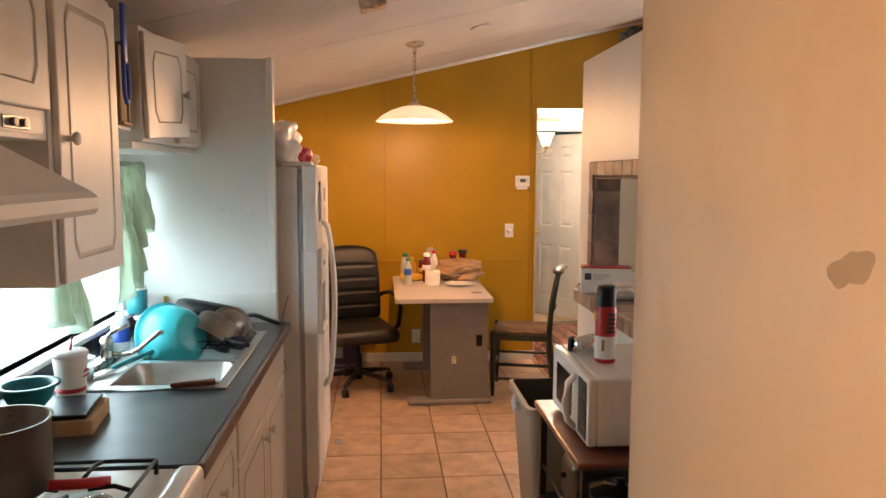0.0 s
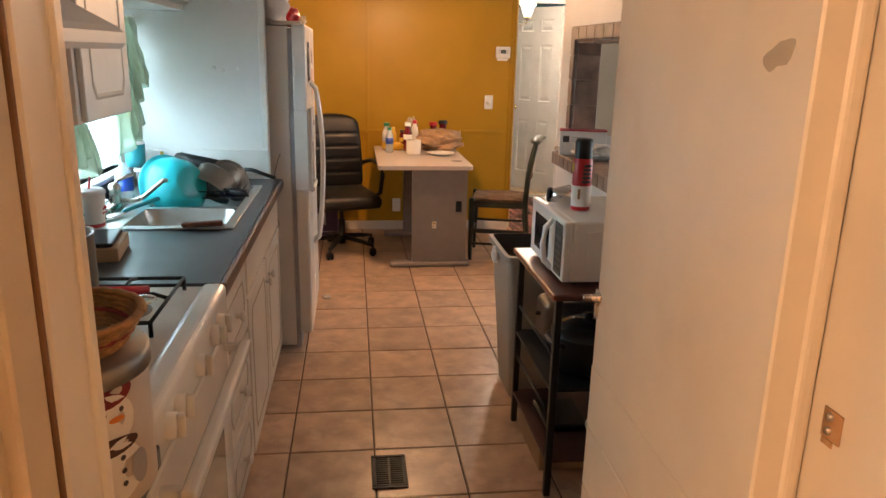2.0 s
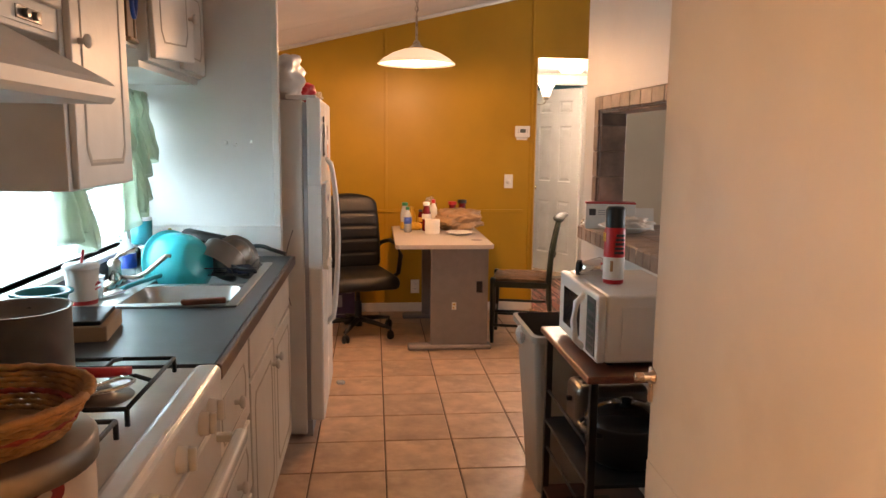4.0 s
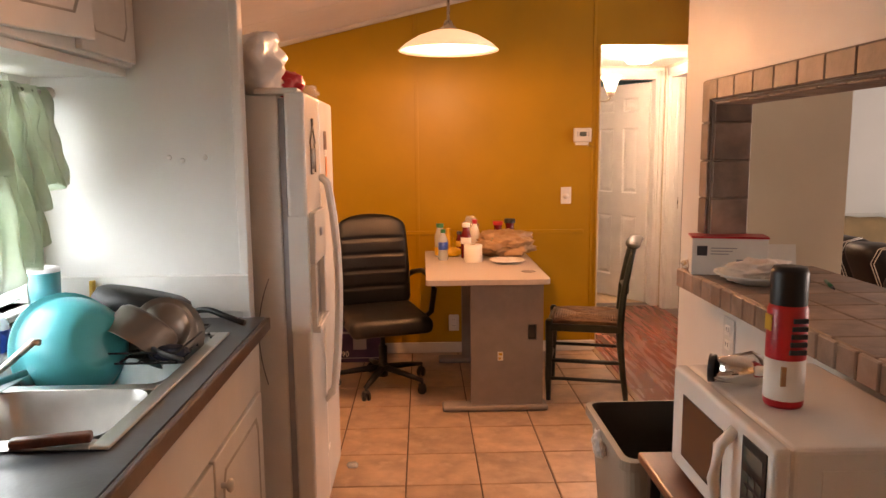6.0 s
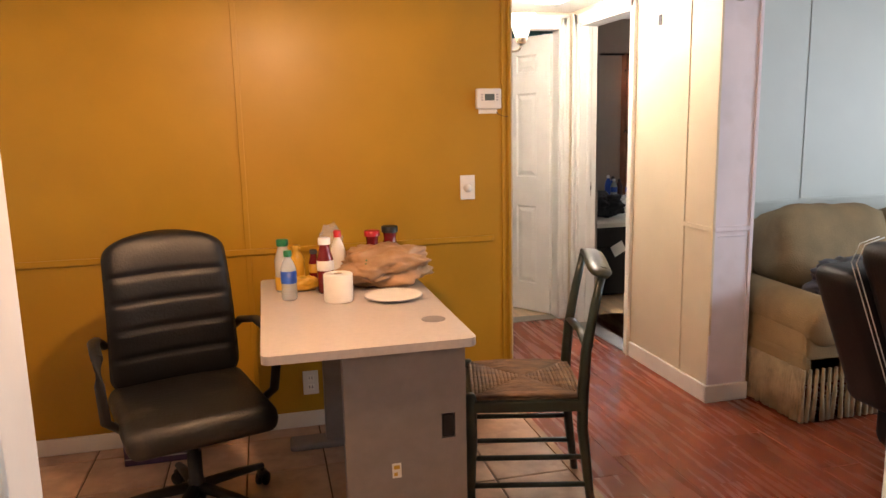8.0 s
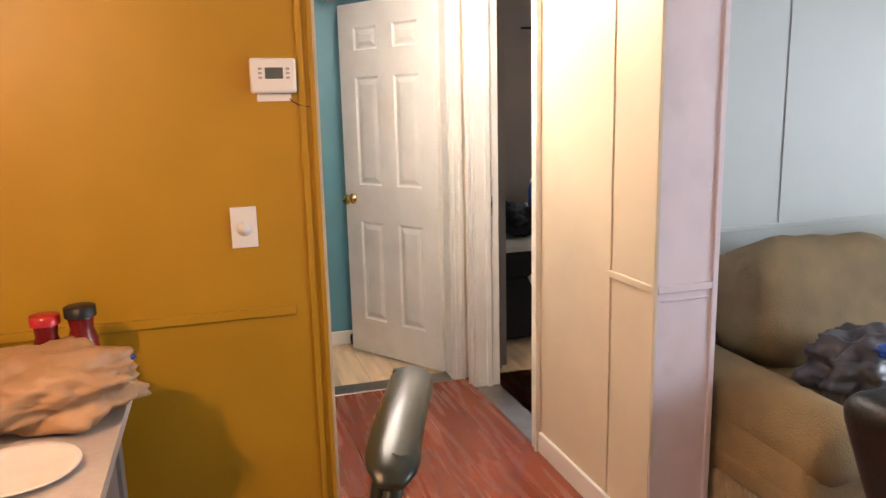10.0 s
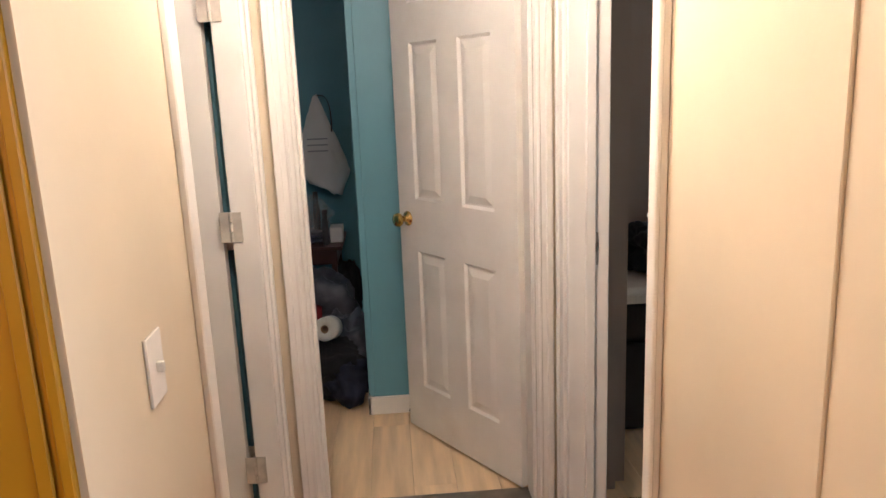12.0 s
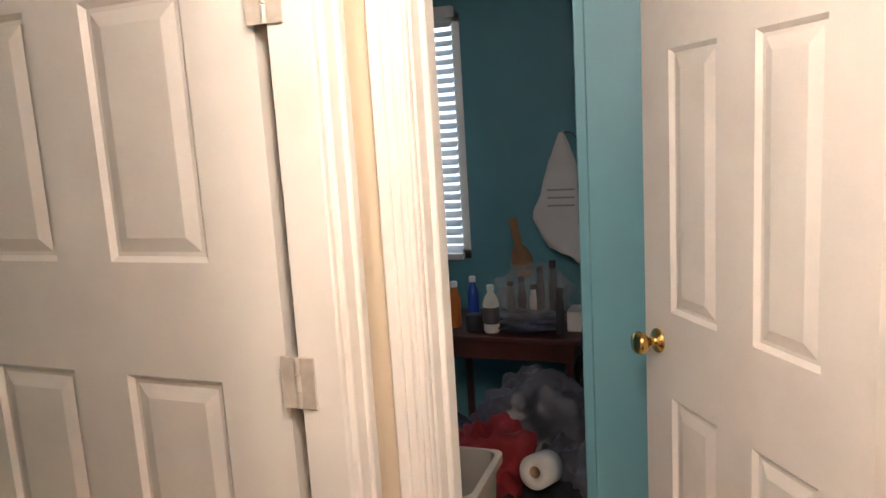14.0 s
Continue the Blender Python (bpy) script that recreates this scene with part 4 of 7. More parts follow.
def valance(y0, y1, drop0, drop1, seed):
    """A gathered swag: deep folds, its lower edge running from drop0 to drop1."""
    bm = bmesh.new()
    ny, nz = 46, 18
    grid = []
    for i in range(ny + 1):
        u = i / ny
        row = []
        lower = drop0 + (drop1 - drop0) * u + 0.03 * math.sin(u * 9 + seed)
        for j in range(nz + 1):
            v = j / nz
            x = WX + 0.075 + 0.028 * math.sin(u * 26 + seed + 2.0 * v) * (0.35 + v) + 0.02 * noise.noise((u * 5, v * 4, seed))
            row.append(bm.verts.new((x + 0.035 * v, y0 + (y1 - y0) * u + 0.012 * math.sin(v * 7 + seed), 1.63 - lower * v)))
        grid.append(row)
    for i in range(ny):
        for j in range(nz):
            bm.faces.new((grid[i][j], grid[i + 1][j], grid[i + 1][j + 1], grid[i][j + 1]))
    return bm


cur = root("curtain", pose(0, 0, 0), "sage green sheer swag curtain over the window", "curtain")
for y0, y1, d0, d1, sd in ((4.15, 4.33, 0.34, 0.26, 0.3), (4.02, 4.18, 0.55, 0.44, 2.1), (3.80, 4.08, 0.16, 0.30, 3.1), (3.42, 3.60, 0.50, 0.56, 1.1), (3.55, 3.84, 0.40, 0.16, 4.0)):
    o = finish("swag", valance(y0, y1, d0, d1, sd), "curtain", cur, True)
    so = o.modifiers.new("thickness", "SOLIDIFY")
    so.thickness = 0.0015


# ---------- things on the counter ----------
def bowl_profile(r, h, t=0.004, rim=0.012):
    return [(0, 0), (r * 0.45, 0), (r * 0.55, 0.004), (r * 0.80, h * 0.35), (r * 0.95, h * 0.75), (r, h), (r + rim, h + 0.001), (r + rim, h + 0.006), (r - t, h + 0.005), (r * 0.95 - t, h * 0.75), (r * 0.8 - t, h * 0.35 + t), (r * 0.5, t + 0.004), (0, t)]


def label(ob, text, category, group=""):
    return tagged(ob, text, category, group)


label(lathe("mixing_bowl", bowl_profile(0.135, 0.13), "teal", at=pose(-0.560, 3.87, 0.985, 0, -108, -35), n=40), "teal plastic mixing bowl leaning in the dish pile", "bowl")
pan = root("frying_pan", pose(-0.565, 4.20, 1.035, 170, 12, 0), "black frying pan upside down on the dishes", "pan")
lathe("body", [(0, 0), (0.105, 0), (0.122, 0.008), (0.142, 0.050), (0.146, 0.050), (0.127, 0.003), (0.108, -0.006), (0, -0.006)], "iron", pan, 36)
tube("handle", arc((0.13, 0.03, 0.040), (0.18, 0.05, -0.005), (0.24, 0.075, 0.012)) + [(0.31, 0.10, 0.020)], 0.012, "black", pan, flat=0.7)
pot = root("saucepan", pose(-0.475, 4.00, 1.00, 135, 0, -40), "upturned stainless steel saucepan in the dish pile", "pot")
lathe("body", [(0, 0), (0.075, 0), (0.085, 0.010), (0.088, 0.085), (0.092, 0.088), (0.085, 0.086), (0.082, 0.012), (0, 0.006)], "dark_steel", pot, 32)
tube("handle", [(0.088, 0, 0.07), (0.13, 0, 0.075), (0.22, 0, 0.075)], 0.010, "black", pot, flat=0.6)
label(lathe("pot_lid", [(0, 0.03), (0.012, 0.03), (0.014, 0.014), (0.05, 0.010), (0.085, 0), (0.088, 0.002), (0.05, 0.014), (0, 0.016)], "dark_steel", at=pose(-0.425, 4.03, 0.965, 70, 0, 55), n=30), "dark steel pot lid standing on edge", "lid")
label(lathe("small_pan", bowl_profile(0.07, 0.05), "dark_steel", at=pose(-0.42, 3.98, 0.985, -100, 0, 40)), "small dark steel pan in the dish pile", "pan")
label(lump("dish_cloth", (0.10, 0.06, 0.035), "navy_cloth", at=pose(-0.415, 3.93, 0.918), seed=3), "dark blue dish cloth on the sink rim", "cloth")
rack = root("dish_rack", pose(0, 0, 0.918), "dark wire dish rack under the dish pile", "dish rack")
bm = bmesh.new()
for k in range(9):
    add_tube(bm, [(-0.74 + 0.045 * k, 3.88, 0.006), (-0.74 + 0.045 * k, 4.165, 0.006)], 0.003, 6)
for k in range(6):
    add_tube(bm, [(-0.745, 3.885 + 0.055 * k, 0.003), (-0.375, 3.885 + 0.055 * k, 0.003)], 0.003, 6)
for z in (0.03,):
    ring = [(-0.745, 3.88, z), (-0.375, 3.88, z), (-0.375, 4.165, z), (-0.745, 4.165, z), (-0.745, 3.88, z)]
    for p, q in zip(ring, ring[1:]):
        add_tube(bm, [p, q], 0.003, 6)
finish("wire", bm, "black", rack, True)
mug = root("mug", pose(-0.885, 4.27, 0.99), "teal insulated mug on the window sill", "mug")
lathe("body", [(0, 0), (0.036, 0), (0.042, 0.004), (0.044, 0.10), (0.042, 0.10), (0.040, 0.006), (0, 0.005)], "teal_dark", mug)
lathe("lid", [(0.043, 0.10), (0.044, 0.112), (0.03, 0.116), (0, 0.116)], "blind", mug)
label(lathe("food_tub", [(0, 0), (0.055, 0), (0.066, 0.075), (0.070, 0.078), (0.070, 0.082), (0, 0.082)], "bottle", at=pose(-0.80, 4.18, 0.912)), "cloudy clear plastic food tub", "container")
label(box("sponge_stick", (-0.006, -0.012, 0), (0.006, 0.012, 0.13), "amber", bevel=0.003, at=pose(-0.80, 4.375, 0.912, -6, 0, 0)), "yellow wooden stick leaning on the partition", "stick")
soap = root("soap_bottle", pose(-0.835, 3.92, 0.918), "clear soap bottle with blue label", "bottle")
lathe("body", [(0, 0), (0.032, 0), (0.034, 0.10), (0.014, 0.13), (0.014, 0.14), (0, 0.14)], "bottle", soap)
lathe("label", [(0.0345, 0.03), (0.0348, 0.085), (0.0345, 0.085)], "blue", soap)
label(lathe("plastic_cup", [(0, 0), (0.034, 0), (0.043, 0.07), (0.045, 0.07), (0.036, -0.002), (0, -0.002)], "bottle", at=pose(-0.815, 3.50, 0.92)), "small clear plastic cup", "cup")
label(lathe("cup_dregs", [(0, 0), (0.033, 0), (0.036, 0.018), (0, 0.018)], "teal", at=pose(-0.815, 3.50, 0.9225)), "teal liquid in the plastic cup", "liquid")
spat = root("spatula", pose(-0.78, 3.50, 0.925, 0, -3, 62), "grey and teal spatula lying behind the sink", "spatula")
box("blade", (0, -0.02, 0), (0.08, 0.02, 0.004), "aluminium", spat, bevel=0.0015)
tube("handle", [(0.08, 0, 0.003), (0.12, 0, 0.008), (0.26, 0, 0.012)], 0.008, "teal_dark", spat)
knife = root("carving_knife", pose(-0.66, 3.335, 0.926, 0, 0, 13), "large kitchen knife with brown wooden handle", "knife")
bm = bmesh.new()
vs = [bm.verts.new((x, y, z)) for z in (0, 0.0016) for x, y in ((0, 0), (0.06, -0.022), (0.17, -0.026), (0.17, 0.010), (0.06, 0.008))]
bm.faces.new(vs[:5]), bm.faces.new(vs[5:])
for k in range(5):
    bm.faces.new((vs[k], vs[(k + 1) % 5], vs[5 + (k + 1) % 5], vs[5 + k]))
finish("blade", bm, "steel", knife)
box("handle", (0.165, -0.014, -0.005), (0.30, 0.012, 0.013), "cherry", knife, bevel=0.005)
tray = root("book_box", pose(-0.70, 3.08, 0.911, 0, 0, 8), "thick closed brown box with dark tray on top", "box")
box("body", (-0.20, -0.10, 0), (0.10, 0.10, 0.042), "cardboard", tray, bevel=0.004)
box("tray", (-0.19, -0.095, 0.0425), (0.085, 0.09, 0.055), "black", tray, bevel=0.004)
label(lathe("small_bowl", bowl_profile(0.065, 0.06), "teal_dark", at=pose(-0.77, 3.06, 0.967)), "small dark teal bowl on the box", "bowl")
cup = root("drink_cup", pose(-0.735, 3.235, 0.911), "white paper drink cup with red band and straw", "cup")
lathe("body", [(0, 0), (0.034, 0), (0.047, 0.155), (0.044, 0.155), (0.03, 0.004), (0, 0.004)], "paper", cup)
lathe("band", [(0.0388, 0.05), (0.0398, 0.062), (0.0388, 0.062)], "red", cup)
lathe("lid", [(0.049, 0.153), (0.050, 0.160), (0.043, 0.168), (0, 0.168)], "blind", cup)
tube("straw", [(0.0, 0, 0.16), (0.008, 0, 0.205)], 0.0035, "red", cup)
bm = bmesh.new()
for k in range(5):
    add_tube(bm, arc((0.0435, -0.02 + 0.008 * k, 0.105), (0.0475, -0.02 + 0.008 * k, 0.118 + 0.01 * math.sin(k)), (0.0455, -0.016 + 0.008 * k, 0.107), 5), 0.0012, 5)
add_box(bm, (0.0418, -0.02, 0.092), (0.0432, 0.02, 0.097), 0, 1)
finish("logo_mark", bm, "red", cup)
sp = root("saucepan", pose(-0.60, 2.57, 0.952), "dull aluminium saucepan with black and red handle", "pot")
lathe("body", [(0, 0), (0.085, 0), (0.095, 0.010), (0.096, 0.145), (0.100, 0.148), (0.092, 0.147), (0.090, 0.012), (0, 0.006)], "aluminium", sp, 36)
tube("handle", [(-0.02, 0.09, 0.115), (-0.03, 0.13, 0.118), (-0.045, 0.19, 0.10)], 0.014, "black", sp)
tube("lid_grip", [(0.10, -0.02, 0.02), (0.14, 0.0, 0.012), (0.20, 0.03, 0.004)], 0.011, "red", sp)
ladle = root("serving_spoon", pose(-0.47, 2.36, 0.95, 0, 0, 35), "black serving spoon with chrome handle loop", "spoon")
lathe("bowl", bowl_profile(0.034, 0.02, 0.002, 0.002), "black", ladle, 20, pose(-0.05, 0, 0, 0, 0, 0))
bm = bmesh.new()
add_tube(bm, [(-0.02, 0, 0.018), (0.03, 0, 0.028), (0.07, 0, 0.03)], 0.006, 8)
finish("stem", bm, "black", ladle, True)
tube("loop", arc((0.07, 0.012, 0.03), (0.15, 0.035, 0.045), (0.15, -0.01, 0.04)) + arc((0.148, -0.014, 0.04), (0.13, -0.03, 0.035), (0.07, -0.008, 0.03), 6), 0.004, "chrome", ladle)

tin = root("storage_tin", pose(-0.315, 1.87, 0.909), "round pale tin printed with a snowman picture", "tin")
lathe("body", [(0, 0), (0.108, 0), (0.110, 0.004), (0.110, 0.185), (0, 0.185)], "tin", tin, 44)
lathe("lid", [(0.1105, 0.176), (0.1145, 0.178), (0.1145, 0.20), (0.110, 0.205), (0, 0.205)], "aluminium", tin, 44)


def on_tin(name, ang, z, w, h, material, lift):
    """A rounded patch of the print, bent round the tin."""
    bm = bmesh.new()
    ring = []
    c = bm.verts.new(((0.1105 + lift) * math.cos(ang), (0.1105 + lift) * math.sin(ang), z))
    for k in range(24):
        a = ang + w / 2 / 0.11 * math.cos(k * math.pi / 12)
        ring.append(bm.verts.new(((0.1105 + lift) * math.cos(a), (0.1105 + lift) * math.sin(a), z + h / 2 * math.sin(k * math.pi / 12))))
    for k in range(24):
        bm.faces.new((c, ring[k], ring[(k + 1) % 24]))
    return finish(name, bm, material, tin)


A0 = radians(-40)
on_tin("printed_body", A0, 0.057, 0.085, 0.085, "paper", 0.0006)
on_tin("printed_face", A0 - 0.05, 0.132, 0.078, 0.075, "paper", 0.0008)
on_tin("printed_hat", A0 - 0.10, 0.172, 0.088, 0.042, "red_cloth", 0.0011)
on_tin("printed_scarf", A0 - 0.10, 0.096, 0.095, 0.026, "dark_wood", 0.0014)
on_tin("printed_scarf", A0 - 0.32, 0.057, 0.028, 0.085, "red_cloth", 0.0016)
on_tin("printed_nose", A0 + 0.05, 0.134, 0.022, 0.009, "orange", 0.0018)
for da, dz in ((-0.10, 0.144), (0.12, 0.146)):
    on_tin("printed_eye", A0 + da, dz, 0.007, 0.008, "ink", 0.0018)
for dz in (0.077, 0.058, 0.039):
    on_tin("printed_button", A0 + 0.08, dz, 0.008, 0.008, "ink", 0.0018)
on_tin("printed_mitten", A0 + 0.33, 0.052, 0.03, 0.05, "grey_print", 0.0016)
bk = root("basket", pose(-0.315, 1.88, 1.115) @ Matrix.Diagonal((0.98, 0.98, 0.62, 1)), "round woven wicker basket with red band on the tin", "basket")
for k in range(7):
    r0 = 0.082 + 0.0035 * k
    ringp = [(r0 * math.cos(a * math.pi / 24), r0 * math.sin(a * math.pi / 24), 0.006 + k * 0.009 + 0.0022 * (-1) ** (a + k)) for a in range(49)]
    tube("woven_band", ringp, 0.0058, "wicker_red" if k in (3,) else "wicker", bk, 6)
lathe("bottom", [(0, 0), (0.085, 0), (0.085, 0.004), (0, 0.004)], "wicker", bk)
tube("rim", [(0.108 * math.cos(a * math.pi / 24), 0.108 * math.sin(a * math.pi / 24), 0.071 + 0.0015 * (-1) ** a) for a in range(49)], 0.007, "wicker", bk, 6)

board = root("cutting_board", pose(-0.73, 3.545, 1.735, 0, 0, 4), "brown wooden board and carton between the cabinets", "board")
boxes("plank", [((-0.12, -0.05, 0), (0.08, 0.05, 0.012)), ((-0.12, 0.03, 0.012), (0.075, 0.045, 0.27))], "wood", board, bevel=0.003)
box("carton", (-0.10, -0.045, 0.0125), (0.07, 0.028, 0.25), "edge_wood", board, bevel=0.004)
boxes("bracket", [((-0.19, -0.06, -0.01), (0.06, 0.10, -0.001))], "cab", board)
fly = root("hand_tool", pose(-0.628, 3.47, 1.80), "blue plastic tool hanging on the cabinet side", "tool")
bm = bmesh.new()
add_box(bm, (-0.006, -0.016, 0.12), (0.006, 0.014, 0.30), 0.004, 2)
add_tube(bm, arc((0, 0.01, 0.14), (0.0, 0.05, 0.05), (0, 0.012, 0.0)) + arc((0, 0.006, 0), (0, -0.02, 0.02), (0, -0.012, 0.13), 8), 0.007, 8)
finish("grip", bm, "blue", fly, True)
out1 = root("wall_outlet", pose(WX + 0.002, 2.93, 1.10), "dirty white wall outlet over the counter", "outlet", "outlets")
box("plate", (0, -0.037, -0.058), (0.006, 0.037, 0.058), "white", out1, bevel=0.002)
boxes("socket", [((0.006, -0.015, -0.035), (0.008, 0.015, -0.008)), ((0.006, -0.015, 0.008), (0.008, 0.015, 0.035))], "cab", out1, bevel=0.001)

# ---------- refrigerator ----------
FY0, FY1, FH = 4.49, 5.20, 1.625
fr = root("refrigerator", pose(0, 0, 0), "white side-by-side refrigerator with water dispenser", "refrigerator")
box("cabinet", (-0.86, FY0 + 0.004, 0.02), (-0.225, FY1 - 0.004, FH - 0.01), "textured", fr, bevel=0.006)
box("hinge_cover", (-0.30, FY0 + 0.01, FH - 0.008), (-0.16, FY0 + 0.09, FH + 0.012), "textured", fr, bevel=0.005)
boxes("gasket", [((-0.224, FY0 + 0.012, 0.09), (-0.206, FY1 - 0.012, FH - 0.02))], "grey_print", fr)
SPL = 4.815
box("freezer_door_upper", (-0.205, FY0, 1.22), (-0.14, SPL - 0.004, FH), "enamel", fr, bevel=0.012, seg=3)
box("freezer_door_lower", (-0.205, FY0, 0.09), (-0.14, SPL - 0.004, 0.845), "enamel", fr, bevel=0.012, seg=3)
boxes("freezer_door_sides", [((-0.2045, FY0 + 0.0015, 0.84), (-0.142, FY0 + 0.055, 1.225)), ((-0.2045, SPL - 0.05, 0.84), (-0.142, SPL - 0.0055, 1.225)), ((-0.2045, FY0 + 0.05, 0.84), (-0.19, SPL - 0.045, 1.225))], "enamel", fr)
box("fridge_door", (-0.205, SPL + 0.004, 0.09), (-0.14, FY1, FH), "enamel", fr, bevel=0.012, seg=3)
disp = boxes("dispenser", [((-0.145, FY0 + 0.04, 1.06), (-0.122, SPL - 0.05, 1.235)), ((-0.145, FY0 + 0.04, 0.84), (-0.122, FY0 + 0.062, 1.06)), ((-0.145, SPL - 0.072, 0.84), (-0.122, SPL - 0.05, 1.06)), ((-0.185, FY0 + 0.04, 0.825), (-0.112, SPL - 0.05, 0.85))], "enamel", fr, bevel=0.004)
boxes("dispenser_niche", [((-0.19, FY0 + 0.06, 0.85), (-0.186, SPL - 0.07, 1.06))], "grey_print", fr)
boxes("drip_grille", [((-0.175 + 0.009 * k, FY0 + 0.07, 0.851), (-0.171 + 0.009 * k, SPL - 0.08, 0.856)) for k in range(6)], "enamel", fr)
lathe("dial", [(0.016, 0), (0.014, 0.006), (0, 0.007)], "grey_print", fr, 16, pose(-0.121, 4.64, 1.16, 0, 90, 0))
for y, s in ((SPL - 0.03, -1), (SPL + 0.03, 1)):
    tube("handle", [(-0.142, y, 1.345)] + arc((-0.115, y, 1.32), (-0.055, y, 1.0), (-0.110, y, 0.53), 16) + [(-0.142, y, 0.50)], 0.013, "enamel", fr, 10, flat=0.8)
boxes("kick_grille", [((-0.24, FY0 + 0.02, 0.005), (-0.20, FY1 - 0.02, 0.085))], "grey_print", fr)
bm = bmesh.new()
house = [(0, 0), (0, 0.10), (-0.012, 0.10), (0.045, 0.16), (0.102, 0.10), (0.09, 0.10), (0.09, 0), (0, 0)]
for p, q in zip(house, house[1:]):
    add_tube(bm, [(0, p[0], p[1]), (0, q[0], q[1])], 0.003, 6)
add_tube(bm, [(0, 0.045, 0.16), (0, 0.045, 0.185)], 0.005, 6)
for k in range(9):
    add_tube(bm, arc((0, 0.012 + 0.008 * k, 0.015), (0, 0.03 + 0.004 * k, 0.05 + 0.01 * (k % 3)), (0, 0.018 + 0.007 * k, 0.085), 5), 0.0022, 5)
label(finish("house_magnet", bm, "dark_steel", None, True, pose(-0.136, 4.585, 1.36)), "dark metal house-shaped magnet on the fridge", "magnet")
lab = root("energy_sticker", pose(-0.1395, 4.93, 1.34), "printed picture and orange sticker on the fridge", "sticker")
box("picture", (0, 0, 0.10), (0.001, 0.075, 0.17), "dark_wood", lab, bevel=0)
box("caption", (0, 0, 0.075), (0.001, 0.075, 0.098), "paper", lab, bevel=0)
boxes("print_bar", [((0.001, 0.008, 0.08 + 0.006 * k), (0.0013, 0.065, 0.083 + 0.006 * k)) for k in range(3)], "grey_print", lab)
box("orange_strip", (0, 0.03, -0.06), (0.001, 0.07, 0.072), "orange", lab, bevel=0)
label(lump("plastic_bag", (0.22, 0.30, 0.20), "bag", at=pose(-0.34, 4.62, FH - 0.008), rough=0.4, freq=2.0, crease=0.08, seed=2), "crumpled clear and white plastic bag of food", "bag", "bags on the fridge")
label(lump("snack_bag", (0.13, 0.16, 0.10), "red", at=pose(-0.26, 4.80, FH - 0.008), rough=0.3, freq=3, crease=0.2, seed=5), "red crumpled snack bag", "bag", "bags on the fridge")
label(lump("plastic_bag", (0.16, 0.22, 0.07), "clear", at=pose(-0.25, 4.98, FH - 0.008), rough=0.3, freq=3, crease=0.2, seed=8), "small clear plastic bag lying flat", "bag", "bags on the fridge")
label(tube("scratch_mark", arc((-0.29, FY0 + 0.0035, 0.66), (-0.345, FY0 + 0.0035, 0.85), (-0.275, FY0 + 0.0035, 1.02), 8), 0.002, "dark_steel", n=5), "dark scuff line down the fridge side", "scuff")
label(lump("crumpled_wrapper", (0.05, 0.04, 0.025), "bottle", at=pose(-0.10, 5.28, 0), seed=4, rough=0.3), "small crumpled clear wrapper on the floor", "wrapper")


# ---------- dining space ----------
pend = root("pendant_lamp", pose(0.37, 5.76, 0), "nickel pendant lamp with frosted glass bowl shade", "pendant lamp")
lathe("canopy", [(0, 2.402), (0.062, 2.402), (0.06, 2.388), (0.03, 2.372), (0, 2.368)], "nickel", pend, at=pose(0, 0, 0, 0, 0, 0))
bm = bmesh.new()
for k in range(6):
    pts = [(0.010 * math.cos(a * math.pi / 6), 0, 2.352 - 0.026 * k + 0.017 * math.sin(a * math.pi / 6)) for a in range(13)]
    if k % 2:
        pts = [(0, p[0], p[2]) for p in pts]
    add_tube(bm, pts, 0.0028, 6)
add_tube(bm, [(0.004, 0.0, 2.37), (0.008, 0.004, 2.28), (0.0, 0.0, 2.2)], 0.002, 6)
finish("chain", bm, "nickel", pend, True)
lathe("stem", [(0, 2.21), (0.007, 2.21), (0.007, 2.06), (0.016, 2.055), (0.026, 2.03), (0.05, 2.012), (0.052, 2.0), (0, 2.0)], "nickel", pend)
lathe("shade", [(0.03, 2.012), (0.08, 2.004), (0.15, 1.98), (0.21, 1.945), (0.245, 1.915), (0.242, 1.911), (0.205, 1.938), (0.15, 1.972), (0.08, 1.996), (0.03, 2.004)], "lamp_glass", pend, 48)
lathe("bulb", [(0, 1.918), (0.022, 1.922), (0.030, 1.945), (0.02, 1.98), (0.014, 1.998), (0, 1.998)], "bulb", pend)
label(lathe("ceiling_vent", [(0, 0), (0.06, 0), (0.066, -0.006), (0.05, -0.010), (0, -0.010)], "ceiling", at=pose(0.78, 5.71, slope(0.78) - 0.001, 0, -13.2, 0)), "round white vent cap in the ceiling", "vent")
label(box("ceiling_fixture", (-0.06, -0.05, -0.05), (0.06, 0.05, 0), "nickel", at=pose(0.12, 4.38, slope(0.12), 0, -13.2, 0), bevel=0.01), "small metal ceiling fixture", "ceiling fixture")

desk = root("desk", pose(0, 0, 0), "light grey laminate desk with grey panel legs", "desk")
DX0, DX1, DY0, DY1 = 0.247, 0.92, 5.94, 7.08
bm = bmesh.new()
r = 0.03
outline = []
for cx, cy, a0 in ((DX1 - r, DY1 - r, 0), (DX0 + r, DY1 - r, 90), (DX0 + r, DY0 + r, 180), (DX1 - r, DY0 + r, 270)):
    outline += [(cx + r * math.cos(radians(a0 + 15 * k)), cy + r * math.sin(radians(a0 + 15 * k))) for k in range(7)]
lo = [bm.verts.new((x, y, 0.712)) for x, y in outline]
hi = [bm.verts.new((x, y, 0.740)) for x, y in outline]
bm.faces.new(lo), bm.faces.new(hi)
for k in range(len(lo)):
    bm.faces.new((lo[k], lo[(k + 1) % len(lo)], hi[(k + 1) % len(lo)], hi[k]))
finish("top", bm, "desk_top", desk)
